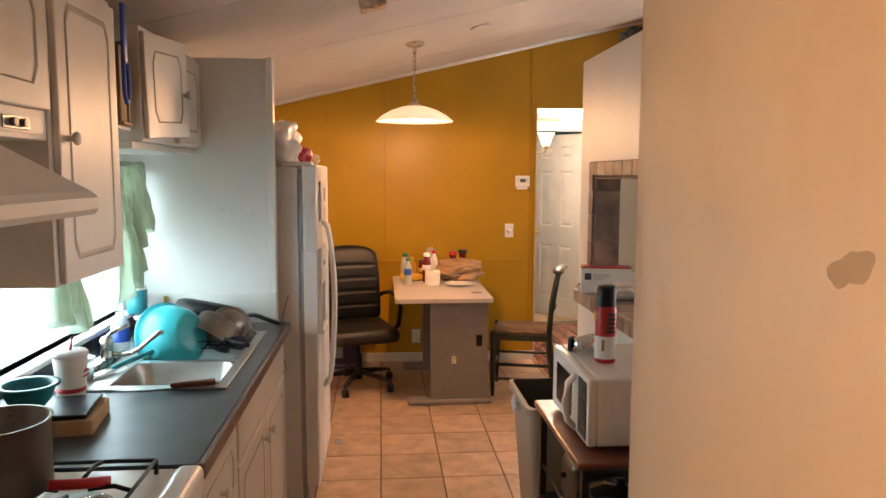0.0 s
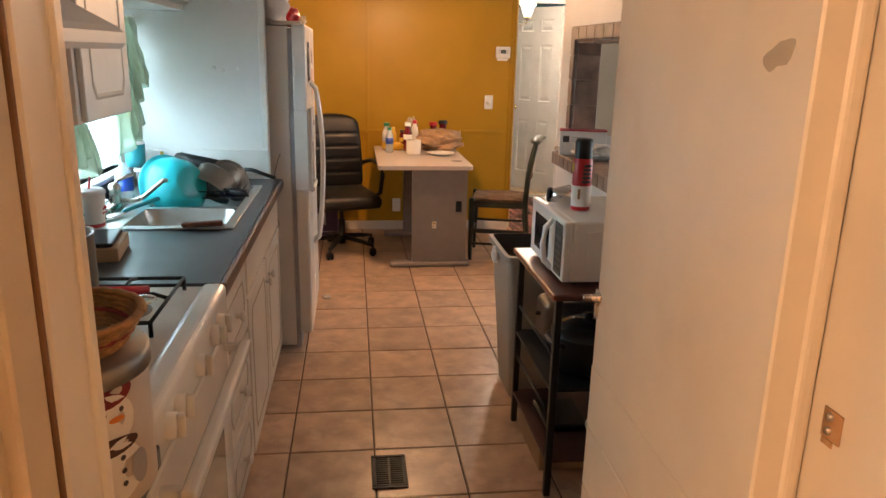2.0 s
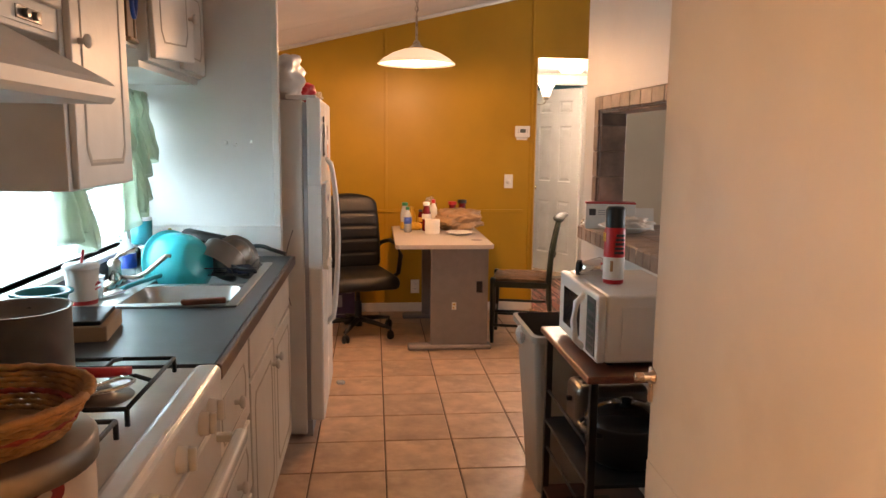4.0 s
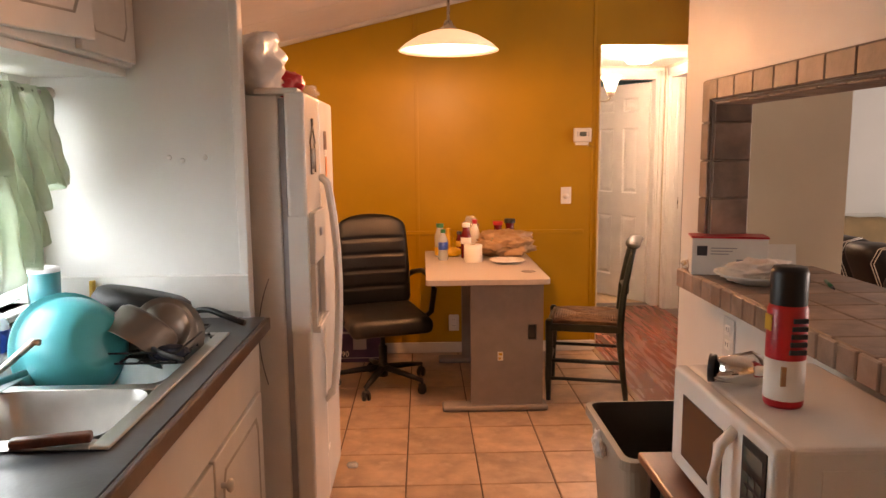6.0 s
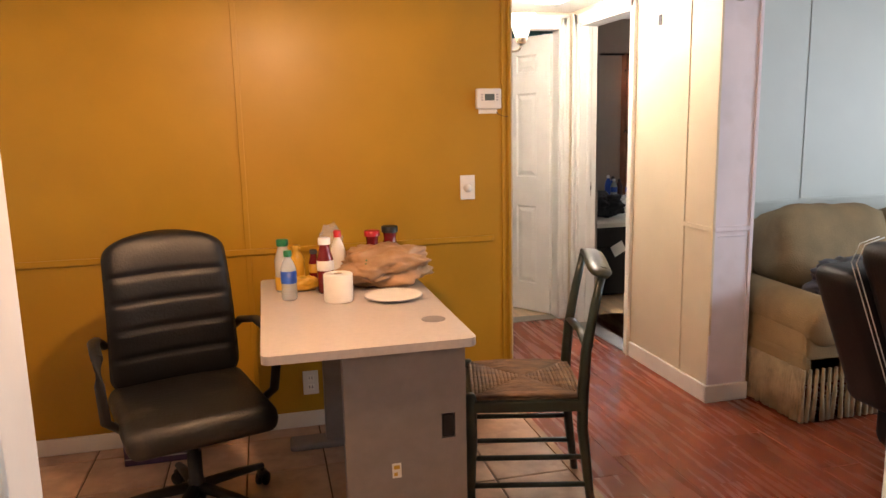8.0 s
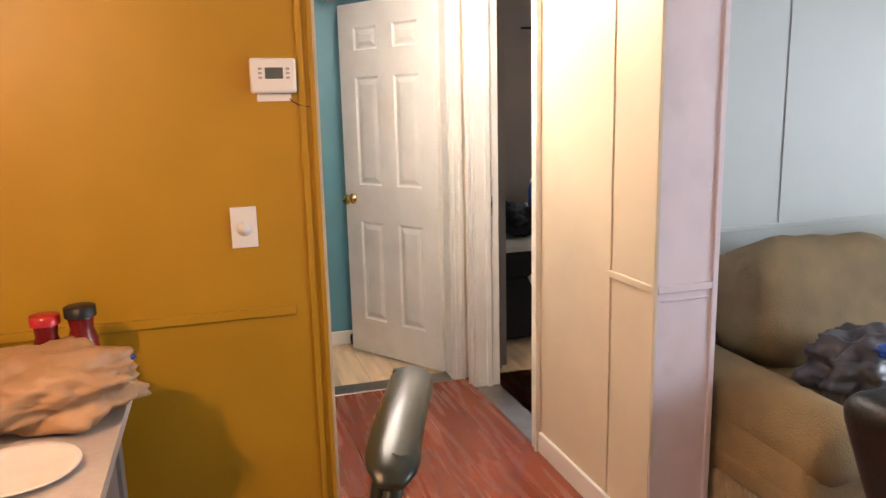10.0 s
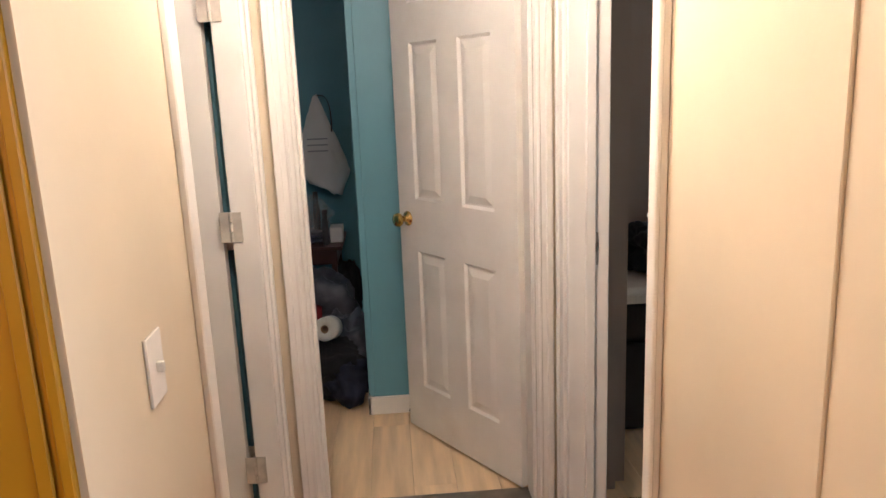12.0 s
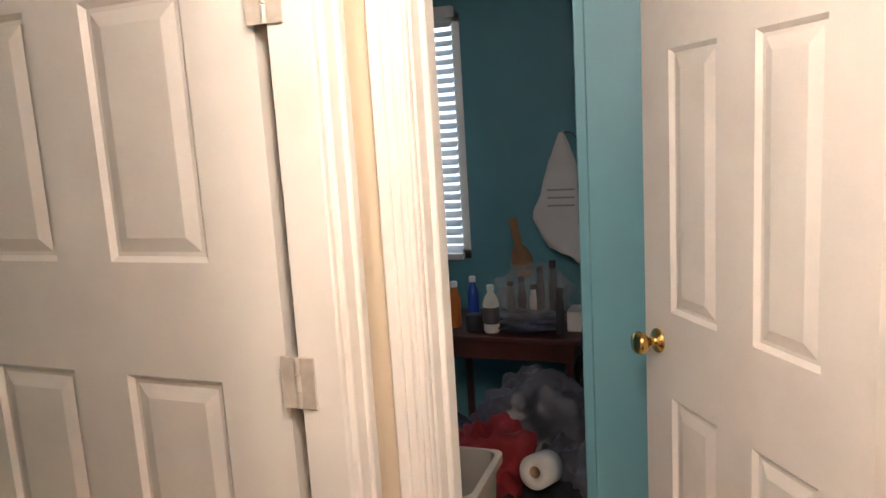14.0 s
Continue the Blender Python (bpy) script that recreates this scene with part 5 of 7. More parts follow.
for y, s in ((6.0, 1), (6.92, -1)):
    boxes("panel_leg", [((0.49, y - 0.03, 0.035), (0.80, y + 0.03, 0.711)), ((0.80, y - 0.03, 0.035), (0.885, y + 0.03, 0.40)), ((0.80, y - 0.03, 0.485), (0.885, y + 0.03, 0.711)), ((0.80, y - 0.03, 0.40), (0.803, y + 0.03, 0.485)), ((0.848, y - 0.03, 0.40), (0.885, y + 0.03, 0.485)), ((0.803, y + 0.02, 0.40), (0.848, y + 0.03, 0.485))], "desk_leg", desk)
    box("foot", (0.33, y - 0.055, 0.0), (0.915, y + 0.055, 0.034), "desk_leg", desk, bevel=0.014, seg=3)
    box("cable_port", (0.806, y - 0.0285, 0.404), (0.845, y + 0.01, 0.481), "black", desk, bevel=0.002)
box("modesty_panel", (0.86, 6.03, 0.30), (0.875, 6.89, 0.70), "desk_leg", desk, bevel=0.002)
lathe("cable_grommet", [(0, 0.742), (0.038, 0.742), (0.042, 0.741), (0.042, 0.740)], "desk_leg", desk, 28, pose(0.835, 6.20, 0))
box("sticker", (0.635, 5.9685, 0.285), (0.665, 5.9695, 0.335), "paper", desk, bevel=0)
boxes("sticker_print", [((0.640, 5.9678, 0.315), (0.660, 5.9684, 0.328)), ((0.640, 5.9678, 0.292), (0.652, 5.9684, 0.304))], "amber", desk)

ch = root("dining_chair", pose(1.185, 6.264, 0, 0, 0, -14), "dark green wooden chair with woven rush seat", "chair")
# The chair looks along -x; its back rises at +x.
for y in (-0.185, 0.185):
    tube("front_leg", [(-0.20, y, 0.0), (-0.203, y, 0.12), (-0.198, y, 0.30), (-0.20, y, 0.465), (-0.20, y, 0.478)], 0.018, "green_wood", ch, 10, [0.013, 0.017, 0.021, 0.022, 0.014])
    tube("rear_post", [(0.235, y, 0.0), (0.215, y, 0.16), (0.195, y, 0.34), (0.195, y, 0.47), (0.205, y * 0.98, 0.62), (0.232, y * 0.97, 0.78), (0.262, y * 0.95, 0.92)], 0.019, "green_wood", ch, 8, [0.014, 0.017, 0.020, 0.021, 0.019, 0.017, 0.014])
bm = bmesh.new()
pts = [(0.268 - 0.02 * math.cos(u * math.pi), 0.235 * (2 * u - 1), 0.90 + 0.016 * math.sin(u * math.pi)) for u in [k / 14 for k in range(15)]]
add_tube(bm, pts, 0.05, 10, [0.020, 0.036] + [0.042] * 11 + [0.036, 0.020], flat=0.42)
finish("top_rail", bm, "green_wood", ch, True)
bm = bmesh.new()
add_tube(bm, [(0.212, -0.17, 0.64), (0.222, 0, 0.645), (0.212, 0.17, 0.64)], 0.022, 8, None, 0.5)
finish("back_slat", bm, "green_wood", ch, True)
box("apron_front", (-0.215, -0.19, 0.41), (-0.185, 0.19, 0.452), "green_wood", ch, bevel=0.006)
box("apron_rear", (0.18, -0.19, 0.41), (0.21, 0.19, 0.452), "green_wood", ch, bevel=0.006)
for y in (-0.19, 0.19):
    box("apron_side", (-0.20, y - 0.014, 0.41), (0.20, y + 0.014, 0.452), "green_wood", ch, bevel=0.006)
    for z in (0.13, 0.235):
        tube("side_stretcher", [(-0.20, y * 0.98, z), (0.21, y * 0.98, z)], 0.010, "green_wood", ch, 8)
for z in (0.20,):
    tube("front_stretcher", [(-0.20, -0.185, z), (-0.20, 0.185, z)], 0.010, "green_wood", ch, 8)
# Rush seat in four woven wedges.
for k, (ax, ay) in enumerate(((-1, 0), (1, 0), (0, -1), (0, 1))):
    bm = bmesh.new()
    n = 14
    for j in range(n):
        f0, f1 = (j + 0.06) / n, (j + 0.94) / n
        if ax:
            x0, x1 = ax * 0.198 * f0, ax * 0.198 * f1
            y0, y1 = 0.19 * f0, 0.19 * f1
            add_tube(bm, [((x0 + x1) / 2, -y1, 0.462), ((x0 + x1) / 2, -y1 * 0.4, 0.470), ((x0 + x1) / 2, y1 * 0.4, 0.470), ((x0 + x1) / 2, y1, 0.462)], 0.0085, 6)
        else:
            y0, y1 = ay * 0.19 * f0, ay * 0.19 * f1
            x1 = 0.198 * f1
            add_tube(bm, [(-x1, (y0 + y1) / 2, 0.462), (-x1 * 0.4, (y0 + y1) / 2, 0.470), (x1 * 0.4, (y0 + y1) / 2, 0.470), (x1, (y0 + y1) / 2, 0.462)], 0.0085, 6)
    finish("rush_wedge", bm, "rush", ch, True)
box("seat_core", (-0.195, -0.185, 0.445), (0.195, 0.185, 0.460), "rush", ch, bevel=0.004)

oc = root("office_chair", pose(-0.02, 6.44, 0, 0, 0, 17), "black leather office chair with worn seat", "office chair")
# Faces -y.
for k in range(5):
    a = radians(k * 72 + 20)
    ex, ey = 0.29 * math.cos(a), 0.29 * math.sin(a)
    tube("base_spoke", [(0.02 * math.cos(a), 0.02 * math.sin(a), 0.115), (0.6 * ex, 0.6 * ey, 0.098), (ex, ey, 0.080)], 0.022, "black", oc, 8, [0.026, 0.022, 0.016], flat=0.8)
    bm = bmesh.new()
    for s in (-0.014, 0.014):
        add_lathe(bm, [(0, -0.009), (0.024, -0.009), (0.027, -0.005), (0.027, 0.005), (0.024, 0.009), (0, 0.009)], 16, pose(ex + s * math.sin(a + 0.6), ey - s * math.cos(a + 0.6), 0.027, 90, 0, math.degrees(a + 0.6) - 90 + 90))
    add_tube(bm, [(ex, ey, 0.03), (ex, ey, 0.085)], 0.008, 8)
    add_box(bm, (ex - 0.02, ey - 0.02, 0.036), (ex + 0.02, ey + 0.02, 0.060), 0.008, 2)
    finish("castor", bm, "black", oc, True)
lathe("gas_lift", [(0, 0.06), (0.030, 0.06), (0.032, 0.14), (0.026, 0.145), (0.026, 0.25), (0.016, 0.252), (0.016, 0.36), (0.05, 0.362), (0.06, 0.39), (0, 0.40)], "black", oc)
bm = bmesh.new()
add_box(bm, (-0.25, -0.27, 0.385), (0.25, 0.23, 0.475), 0.042, 5)
for v in bm.verts:
    v.co.z += 0.018 * (1 - (v.co.x / 0.25) ** 2) * (1 if v.co.z > 0.43 else 0) - 0.03 * max(0, (-v.co.y - 0.15) / 0.12) ** 2
finish("seat", bm, "leather_worn", oc, True)
# One upholstered back, taken in along four sewn seams.
bm = bmesh.new()
nu, nv = 24, 56
sides = []
for face in (-1, 1):
    rows = []
    for j in range(nv + 1):
        v = j / nv
        z = 0.46 + 0.575 * v
        wide = 0.238 - 0.018 * v - 0.075 * max(0, (v - 0.84) / 0.16) ** 3 - 0.03 * max(0, (0.10 - v) / 0.10) ** 2
        seam = sum(math.exp(-((z - zg) / 0.009) ** 2) for zg in (0.585, 0.69, 0.79, 0.885))
        row = []
        for i in range(nu + 1):
            u = 2 * i / nu - 1
            full = max(0, (1 - u ** 6)) ** 0.5 * max(0, 1 - (2 * v - 1) ** 10) ** 0.5
            y = 0.225 + face * (0.040 - (0.011 * seam if face < 0 else 0.012)) * full
            y += 0.16 * (z - 0.47) - 0.04 * math.sin((z - 0.47) * 5) - 0.03 * u * u
            row.append(bm.verts.new((wide * u, y, z - 0.018 * u * u * max(0, v - 0.7) / 0.3)))
        rows.append(row)
    sides.append(rows)
for rows in sides:
    for j in range(nv):
        for i in range(nu):
            bm.faces.new((rows[j][i], rows[j][i + 1], rows[j + 1][i + 1], rows[j + 1][i]))
bmesh.ops.remove_doubles(bm, verts=bm.verts[:], dist=0.0004)
bmesh.ops.recalc_face_normals(bm, faces=bm.faces[:])
finish("backrest", bm, "leather", oc, True)
bm = bmesh.new()
add_box(bm, (-0.20, 0.235, 0.46), (0.20, 0.262, 0.96), 0.012, 3)
for v in bm.verts:
    v.co.y += 0.16 * (v.co.z - 0.47)
finish("back_shell", bm, "black", oc, True)
tube("back_bracket", [(0, 0.05, 0.385), (0, 0.25, 0.38), (0, 0.285, 0.46), (0, 0.30, 0.56)], 0.026, "black", oc, 8, flat=0.5)
for s in (-1, 1):
    tube("armrest", [(s * 0.22, -0.06, 0.40), (s * 0.285, -0.09, 0.46), (s * 0.295, -0.12, 0.60), (s * 0.29, -0.06, 0.675), (s * 0.285, 0.10, 0.685), (s * 0.265, 0.24, 0.655), (s * 0.235, 0.275, 0.62)], 0.02, "black", oc, 10, flat=0.75)

pbx = root("diaper_box", pose(-0.36, 6.93, 0), "purple printed cardboard box behind the chair", "box")
box("carton", (0, 0, 0), (0.30, 0.19, 0.25), "purple", pbx, bevel=0.003)
words("count", "90", 0.052, "paper", pbx, pose(0.055, -0.0008, 0.058, 90, 0, 0))
boxes("print_band", [((0.0, -0.0008, 0.028), (0.30, 0.0, 0.034))], "grey_print", pbx)
boxes("print_picture", [((0.11, -0.0008, 0.09), (0.20, 0.0, 0.19)), ((0.02, -0.0008, 0.20), (0.10, 0.0, 0.215)), ((0.22, -0.0008, 0.205), (0.28, 0.0, 0.235))], "grey_print", pbx)

# Wall devices.
th = root("thermostat", pose(1.338, 7.149, 1.522), "white wall thermostat with grey display", "thermostat")
box("body", (-0.062, -0.026, -0.045), (0.062, 0, 0.05), "enamel", th, bevel=0.008, seg=3)
box("display", (-0.022, -0.0275, -0.006), (0.026, -0.026, 0.024), "lcd", th, bevel=0.001)
boxes("button", [((sx, -0.0285, z), (sx + 0.010, -0.026, z + 0.006)) for sx in (-0.040, 0.034) for z in (-0.006, 0.006, 0.018)], "grey_print", th, bevel=0.001)
label(box("bare_patch", (1.292, 7.146, 1.456), (1.385, 7.1495, 1.476), "paper", bevel=0.001), "bare torn strip of wall under the thermostat", "bare patch")
label(tube("thermostat_wire", arc((1.38, 7.146, 1.463), (1.40, 7.144, 1.44), (1.436, 7.146, 1.44), 8), 0.0016, "ink", n=5), "thin dark wire to the corner", "wire")
dm = root("dimmer_switch", pose(1.232, 7.149, 1.11), "white dimmer switch with round dial", "switch")
box("plate", (-0.036, -0.006, -0.058), (0.036, 0, 0.058), "enamel", dm, bevel=0.002)
lathe("dial", [(0.021, 0), (0.020, 0.004), (0.015, 0.005), (0.014, 0.009), (0, 0.010)], "enamel", dm, 24, pose(0, -0.006, -0.004, 90, 0, 0))


def outlet(name, m, text):
    o = root(name, m, text, "outlet", "outlets")
    box("plate", (-0.036, -0.006, -0.058), (0.036, 0, 0.058), "enamel", o, bevel=0.002)
    for z in (-0.022, 0.022):
        box("socket", (-0.016, -0.0085, z - 0.014), (0.016, -0.0055, z + 0.014), "white", o, bevel=0.003)
        boxes("slot", [((-0.008, -0.009, z - 0.004), (-0.005, -0.0084, z + 0.008)), ((0.005, -0.009, z - 0.004), (0.008, -0.0084, z + 0.008))], "ink", o)
    return o


outlet("wall_outlet", pose(0.445, 7.149, 0.215), "white double outlet low on the yellow wall")
outlet("wall_outlet", pose(PX0 - 0.001, 4.17, 0.885, 0, 0, -90), "white double outlet under the tiled ledge")


# Things on the desk.
def bottle(name, at, text, body, cap, h=0.20, r=0.032, neck=0.013, lab=None, labz=(0.35, 0.6), group="bottles on the desk"):
    b = root(name, at, text, "bottle", group)
    lathe("body", [(0, 0), (r * 0.85, 0), (r, 0.008), (r * 0.97, h * 0.30), (r, h * 0.62), (r * 0.75, h * 0.75), (neck, h * 0.86), (neck, h * 0.9), (0, h * 0.9)], body, b, 22)
    lathe("cap", [(neck * 1.25, h * 0.89), (neck * 1.25, h), (neck * 1.1, h * 1.01), (0, h * 1.01)], cap, b, 18)
    if lab:
        lathe("label", [(r * 1.012, h * labz[0]), (r * 1.018, h * labz[1]), (r * 1.012, h * labz[1])], lab, b, 22)
    return b


Z = 0.7405
bottle("water_bottle", pose(0.36, 6.66, Z), "clear water bottle with blue label and green cap", "bottle", "green_cap", 0.195, 0.031, lab="blue")
bottle("juice_bottle", pose(0.345, 6.82, Z), "clear juice bottle with dark green cap", "bottle", "green_cap", 0.215, 0.036, 0.020, lab="amber", labz=(0.05, 0.3))
bottle("sauce_bottle", pose(0.475, 6.92, Z), "small dark sauce bottle with white label", "ketchup", "ink", 0.15, 0.022, lab="amber")
bottle("mustard_bottle", pose(0.405, 6.93, Z), "yellow mustard squeeze bottle", "amber", "amber", 0.17, 0.032)
bottle("ketchup_bottle", pose(0.51, 6.74, Z), "ketchup bottle with white cap and pale label", "ketchup", "blind", 0.225, 0.034, 0.020, lab="paper", labz=(0.42, 0.60))
bottle("creamer_bottle", pose(0.575, 6.86, Z), "white sauce bottle with red cap", "paper", "red", 0.235, 0.032, 0.013)
bottle("jar", pose(0.74, 6.98, Z), "tall jar with red lid", "ketchup", "red", 0.21, 0.034, 0.028)
bottle("jar", pose(0.82, 6.98, Z), "tall dark jar with black lid", "ketchup", "black", 0.225, 0.036, 0.030)
label(lump("clear_wrapper", (0.10, 0.09, 0.24), "clear", at=pose(0.555, 6.95, Z), rough=0.35, freq=3, crease=0.10, seed=11), "clear crumpled cellophane wrapper", "wrapper")
label(lump("chip_packet", (0.12, 0.05, 0.06), "amber", at=pose(0.42, 6.80, Z), rough=0.25, freq=3, crease=0.10, seed=12), "yellow snack packet lying flat", "packet")
roll = root("paper_roll", pose(0.545, 6.58, Z), "white paper towel roll standing on end", "paper roll")
lathe("paper", [(0.018, 0.001), (0.056, 0.0), (0.057, 0.004), (0.057, 0.106), (0.054, 0.109), (0.018, 0.109), (0.018, 0.001)], "paper", roll, 32)
lathe("core", [(0.0178, 0.001), (0.0178, 0.108), (0.0165, 0.108), (0.0165, 0.001)], "cardboard", roll, 24)
gb = root("grocery_bag", pose(0.76, 6.82, Z), "tan plastic grocery bag with green print", "bag")
lump("bag", (0.37, 0.26, 0.16), "tan_bag", gb, rough=0.35, freq=2.2, crease=0.10, seed=21, sub=5)
bm = bmesh.new()
random.seed(5)
for k in range(26):
    u, v = random.uniform(-0.09, 0.05), random.uniform(0.0, 0.05)
    add_lathe(bm, [(0, 0.0012), (random.uniform(0.004, 0.009), 0)], 6, pose(u, -0.118 + v * 1.3, 0.112 + v * 0.9, 55, 0, 0), 0.6)
finish("green_print", bm, "green_cap", gb)
label(lump("wrapper_corner", (0.08, 0.05, 0.03), "blue", at=pose(0.90, 6.90, Z + 0.09), seed=23, rough=0.3), "blue wrapper sticking out of the bag", "wrapper")
label(lathe("paper_plate", [(0, 0.003), (0.07, 0.003), (0.10, 0.014), (0.113, 0.017), (0.114, 0.014), (0.10, 0.010), (0.07, 0.0), (0, 0.0)], "paper", at=pose(0.755, 6.55, Z), n=40), "white paper plate on the desk", "plate")

# ---------- east side of the kitchen ----------
# Tiles round the opening, on the ledge and its edge.
ledge = struct(boxes("ledge", [((PX0 - 0.055, OY0, 0.985), (1.52, OY1 + 0.09, 1.040))], "mortar"), "tiled ledge of the pass-through", "counter")


def stone(parent, lo, hi):
    key = tuple(round(b - a, 3) for a, b in zip(lo, hi))
    if key not in stone.made:
        bm = bmesh.new()
        add_box(bm, [-k / 2 for k in key], [k / 2 for k in key], 0.003, 1)
        me = bpy.data.meshes.new("tile")
        bm.to_mesh(me), bm.free()
        me.materials.append(M["stone_tile"])
        stone.made[key] = me
    o = new("tile", stone.made[key])
    o.parent = parent
    o.location = [(a + b) / 2 for a, b in zip(lo, hi)]
    return o


stone.made = {}
y = OY1 + 0.088
while y > OY0:
    stone(ledge, (PX0 - 0.065, y - 0.068, 0.988), (PX0 - 0.053, y - 0.003, 1.046))
    y -= 0.071
yy = OY1 + 0.088
while yy > OY0 + 0.1:
    for k in range(3):
        x0 = PX0 - 0.052 + k * 0.148
        stone(ledge, (x0, yy - 0.144, 1.040), (x0 + 0.144, yy, 1.047))
    yy -= 0.148
surround = struct(boxes("trim_tile_surround", [((PX0 - 0.004, OY1, 1.047), (PX0 - 0.0005, OY1 + 0.062, OZ1 + 0.065)), ((PX0 - 0.004, OY0, OZ1), (PX0 - 0.0005, OY1 + 0.062, OZ1 + 0.065)), ((PX0, OY1 - 0.004, 1.047), (PX1, OY1 - 0.0005, OZ1)), ((PX0, OY0, OZ1 - 0.004), (PX1, OY1, OZ1 - 0.0005))], "mortar"), "stone tiled surround of the opening", "trim")
z = 1.05
while z < OZ1 - 0.02:
    stone(surround, (PX0 - 0.012, OY1 + 0.002, z), (PX0 - 0.004, OY1 + 0.06, z + 0.112))
    stone(surround, (PX0 + 0.002, OY1 - 0.012, z), (PX0 + 0.118, OY1 - 0.004, z + 0.112))
    z += 0.116
y = OY1 + 0.06
while y > OY0:
    stone(surround, (PX0 - 0.012, y - 0.112, OZ1 + 0.003), (PX0 - 0.004, y, OZ1 + 0.062))
    stone(surround, (PX0 + 0.002, y - 0.175, OZ1 - 0.012), (PX0 + 0.118, y - 0.063, OZ1 - 0.004))
    y -= 0.116
struct(boxes("wall_pass_return", [((1.25, 4.52, 0), (1.655, 4.60, 2.12))], "beige_wall"), "beige return of the half wall", "wall")
label(lump("dark_tool", (0.07, 0.20, 0.05), "black", at=pose(1.17, 4.02, 2.12, 0, 0, 5), rough=0.3, freq=2, seed=31), "black hand tool lying on the half wall", "tool")

cb = root("tissue_carton", pose(1.17, 4.335, 1.048, 0, 0, -14), "white printed carton with a red top edge", "carton")
box("carton", (-0.10, -0.045, 0), (0.12, 0.045, 0.115), "paper", cb, bevel=0.003)
box("red_edge", (-0.102, -0.047, 0.113), (0.122, 0.047, 0.119), "red", cb, bevel=0.001)
box("logo_block", (-0.085, -0.0465, 0.06), (-0.055, -0.0455, 0.09), "ink", cb, bevel=0)
boxes("print_line", [((-0.045, -0.0465, 0.082 - 0.009 * k), (0.03 - 0.012 * k, -0.0455, 0.085 - 0.009 * k)) for k in range(3)] + [((0.03, -0.0465, 0.03), (0.09, -0.0455, 0.05))], "grey_print", cb)
label(box("envelope", (-0.055, -0.001, 0), (0.055, 0.001, 0.095), "paper", bevel=0.0004, at=pose(1.31, 4.27, 1.05, -14, 0, -10)), "white paper envelope leaning on the carton", "envelope")
label(lathe("dinner_plate", [(0, 0.004), (0.06, 0.004), (0.10, 0.024), (0.118, 0.030), (0.119, 0.027), (0.10, 0.018), (0.062, 0.0), (0, 0.0)], "paper", at=pose(1.20, 4.17, 1.048), n=36), "white dinner plate on the tiled ledge", "plate")
label(lump("tissues", (0.17, 0.14, 0.055), "tissue", at=pose(1.205, 4.17, 1.055), rough=0.6, freq=3.2, crease=0.10, seed=33), "crumpled used tissues on the plate", "tissue")
label(lump("foil_wrapper", (0.05, 0.07, 0.03), "chrome", at=pose(1.095, 4.40, 1.048), rough=0.4, freq=3, crease=0.10, seed=34), "shiny foil wrapper at the ledge corner", "wrapper")
pen = root("pen", pose(1.36, 4.06, 1.053, 0, 0, 70), "dark green pen lying on the ledge", "pen")
tube("barrel", [(0, 0, 0), (0.10, 0, 0)], 0.005, "green_cap", pen)
tube("tip", [(-0.03, 0, 0), (0, 0, 0)], 0.0045, "ink", pen, radii=[0.002, 0.0045])

shop = root("shopping_bag", pose(0.985, 2.78, 0.99), "white plastic shopping bag with red oval hanging by the ledge", "bag")


def bag_point(v, a):
    """A full bag, gathered at its handles; v runs down from them, a round it."""
    wy = 0.020 + 0.215 * min(1, v / 0.62) ** 0.85 - 0.10 * max(0, v - 0.66) / 0.34
    wx = 0.018 + 0.075 * math.sin(min(1, v * 1.25) * 1.5)
    q = Vector((math.cos(a) * 2, math.sin(a) * 2, v * 4))
    k = 1 + 0.10 * noise.noise(q) + 0.045 * math.sin(a * 9 + v * 3) * (1 - v)
    return Vector((wx * k * math.cos(a), wy * k * math.sin(a) - 0.10 * (1 - v) + 0.06, 0.50 - 0.47 * v + 0.02 * noise.noise(q * 2) - 0.04 * v * math.cos(a * 2)))


bm = bmesh.new()
n, rows = 48, 28
grid = [[bm.verts.new(bag_point(j / rows, 2 * math.pi * i / n)) for i in range(n)] for j in range(rows + 1)]
for a, b in zip(grid, grid[1:]):
    for i in range(n):
        bm.faces.new((a[i], a[(i + 1) % n], b[(i + 1) % n], b[i]))
bm.faces.new(grid[-1])
finish("bag", bm, "bag", shop, True)


def printed(name, patches, material, lift):
    """Print lying on the bag's west face: each patch (v, angle, half height, half width, tilt)."""
    bm = bmesh.new()
    for v0, a0, hv, ha, tilt, corners in patches:
        def at(u, w):
            v, a = v0 + hv * w - tilt * u, a0 + ha * u
            return bag_point(v, a) + Vector((-lift, 0, 0))
        rings = [[bm.verts.new(at(0, 0))]]
        for rr in (0.35, 0.7, 1.0):
            ring = []
            for k in range(32):
                c, d = math.cos(k * math.pi / 16), math.sin(k * math.pi / 16)
                if corners:
                    e = max(abs(c), abs(d))
                    c, d = c / e, d / e
                ring.append(bm.verts.new(at(rr * c, rr * d)))
            rings.append(ring)
        for k in range(32):
            bm.faces.new((rings[0][0], rings[1][k], rings[1][(k + 1) % 32]))
            for a, b in zip(rings[1:], rings[2:]):
                bm.faces.new((a[k], a[(k + 1) % 32], b[(k + 1) % 32], b[k]))
    return finish(name, bm, material, shop)


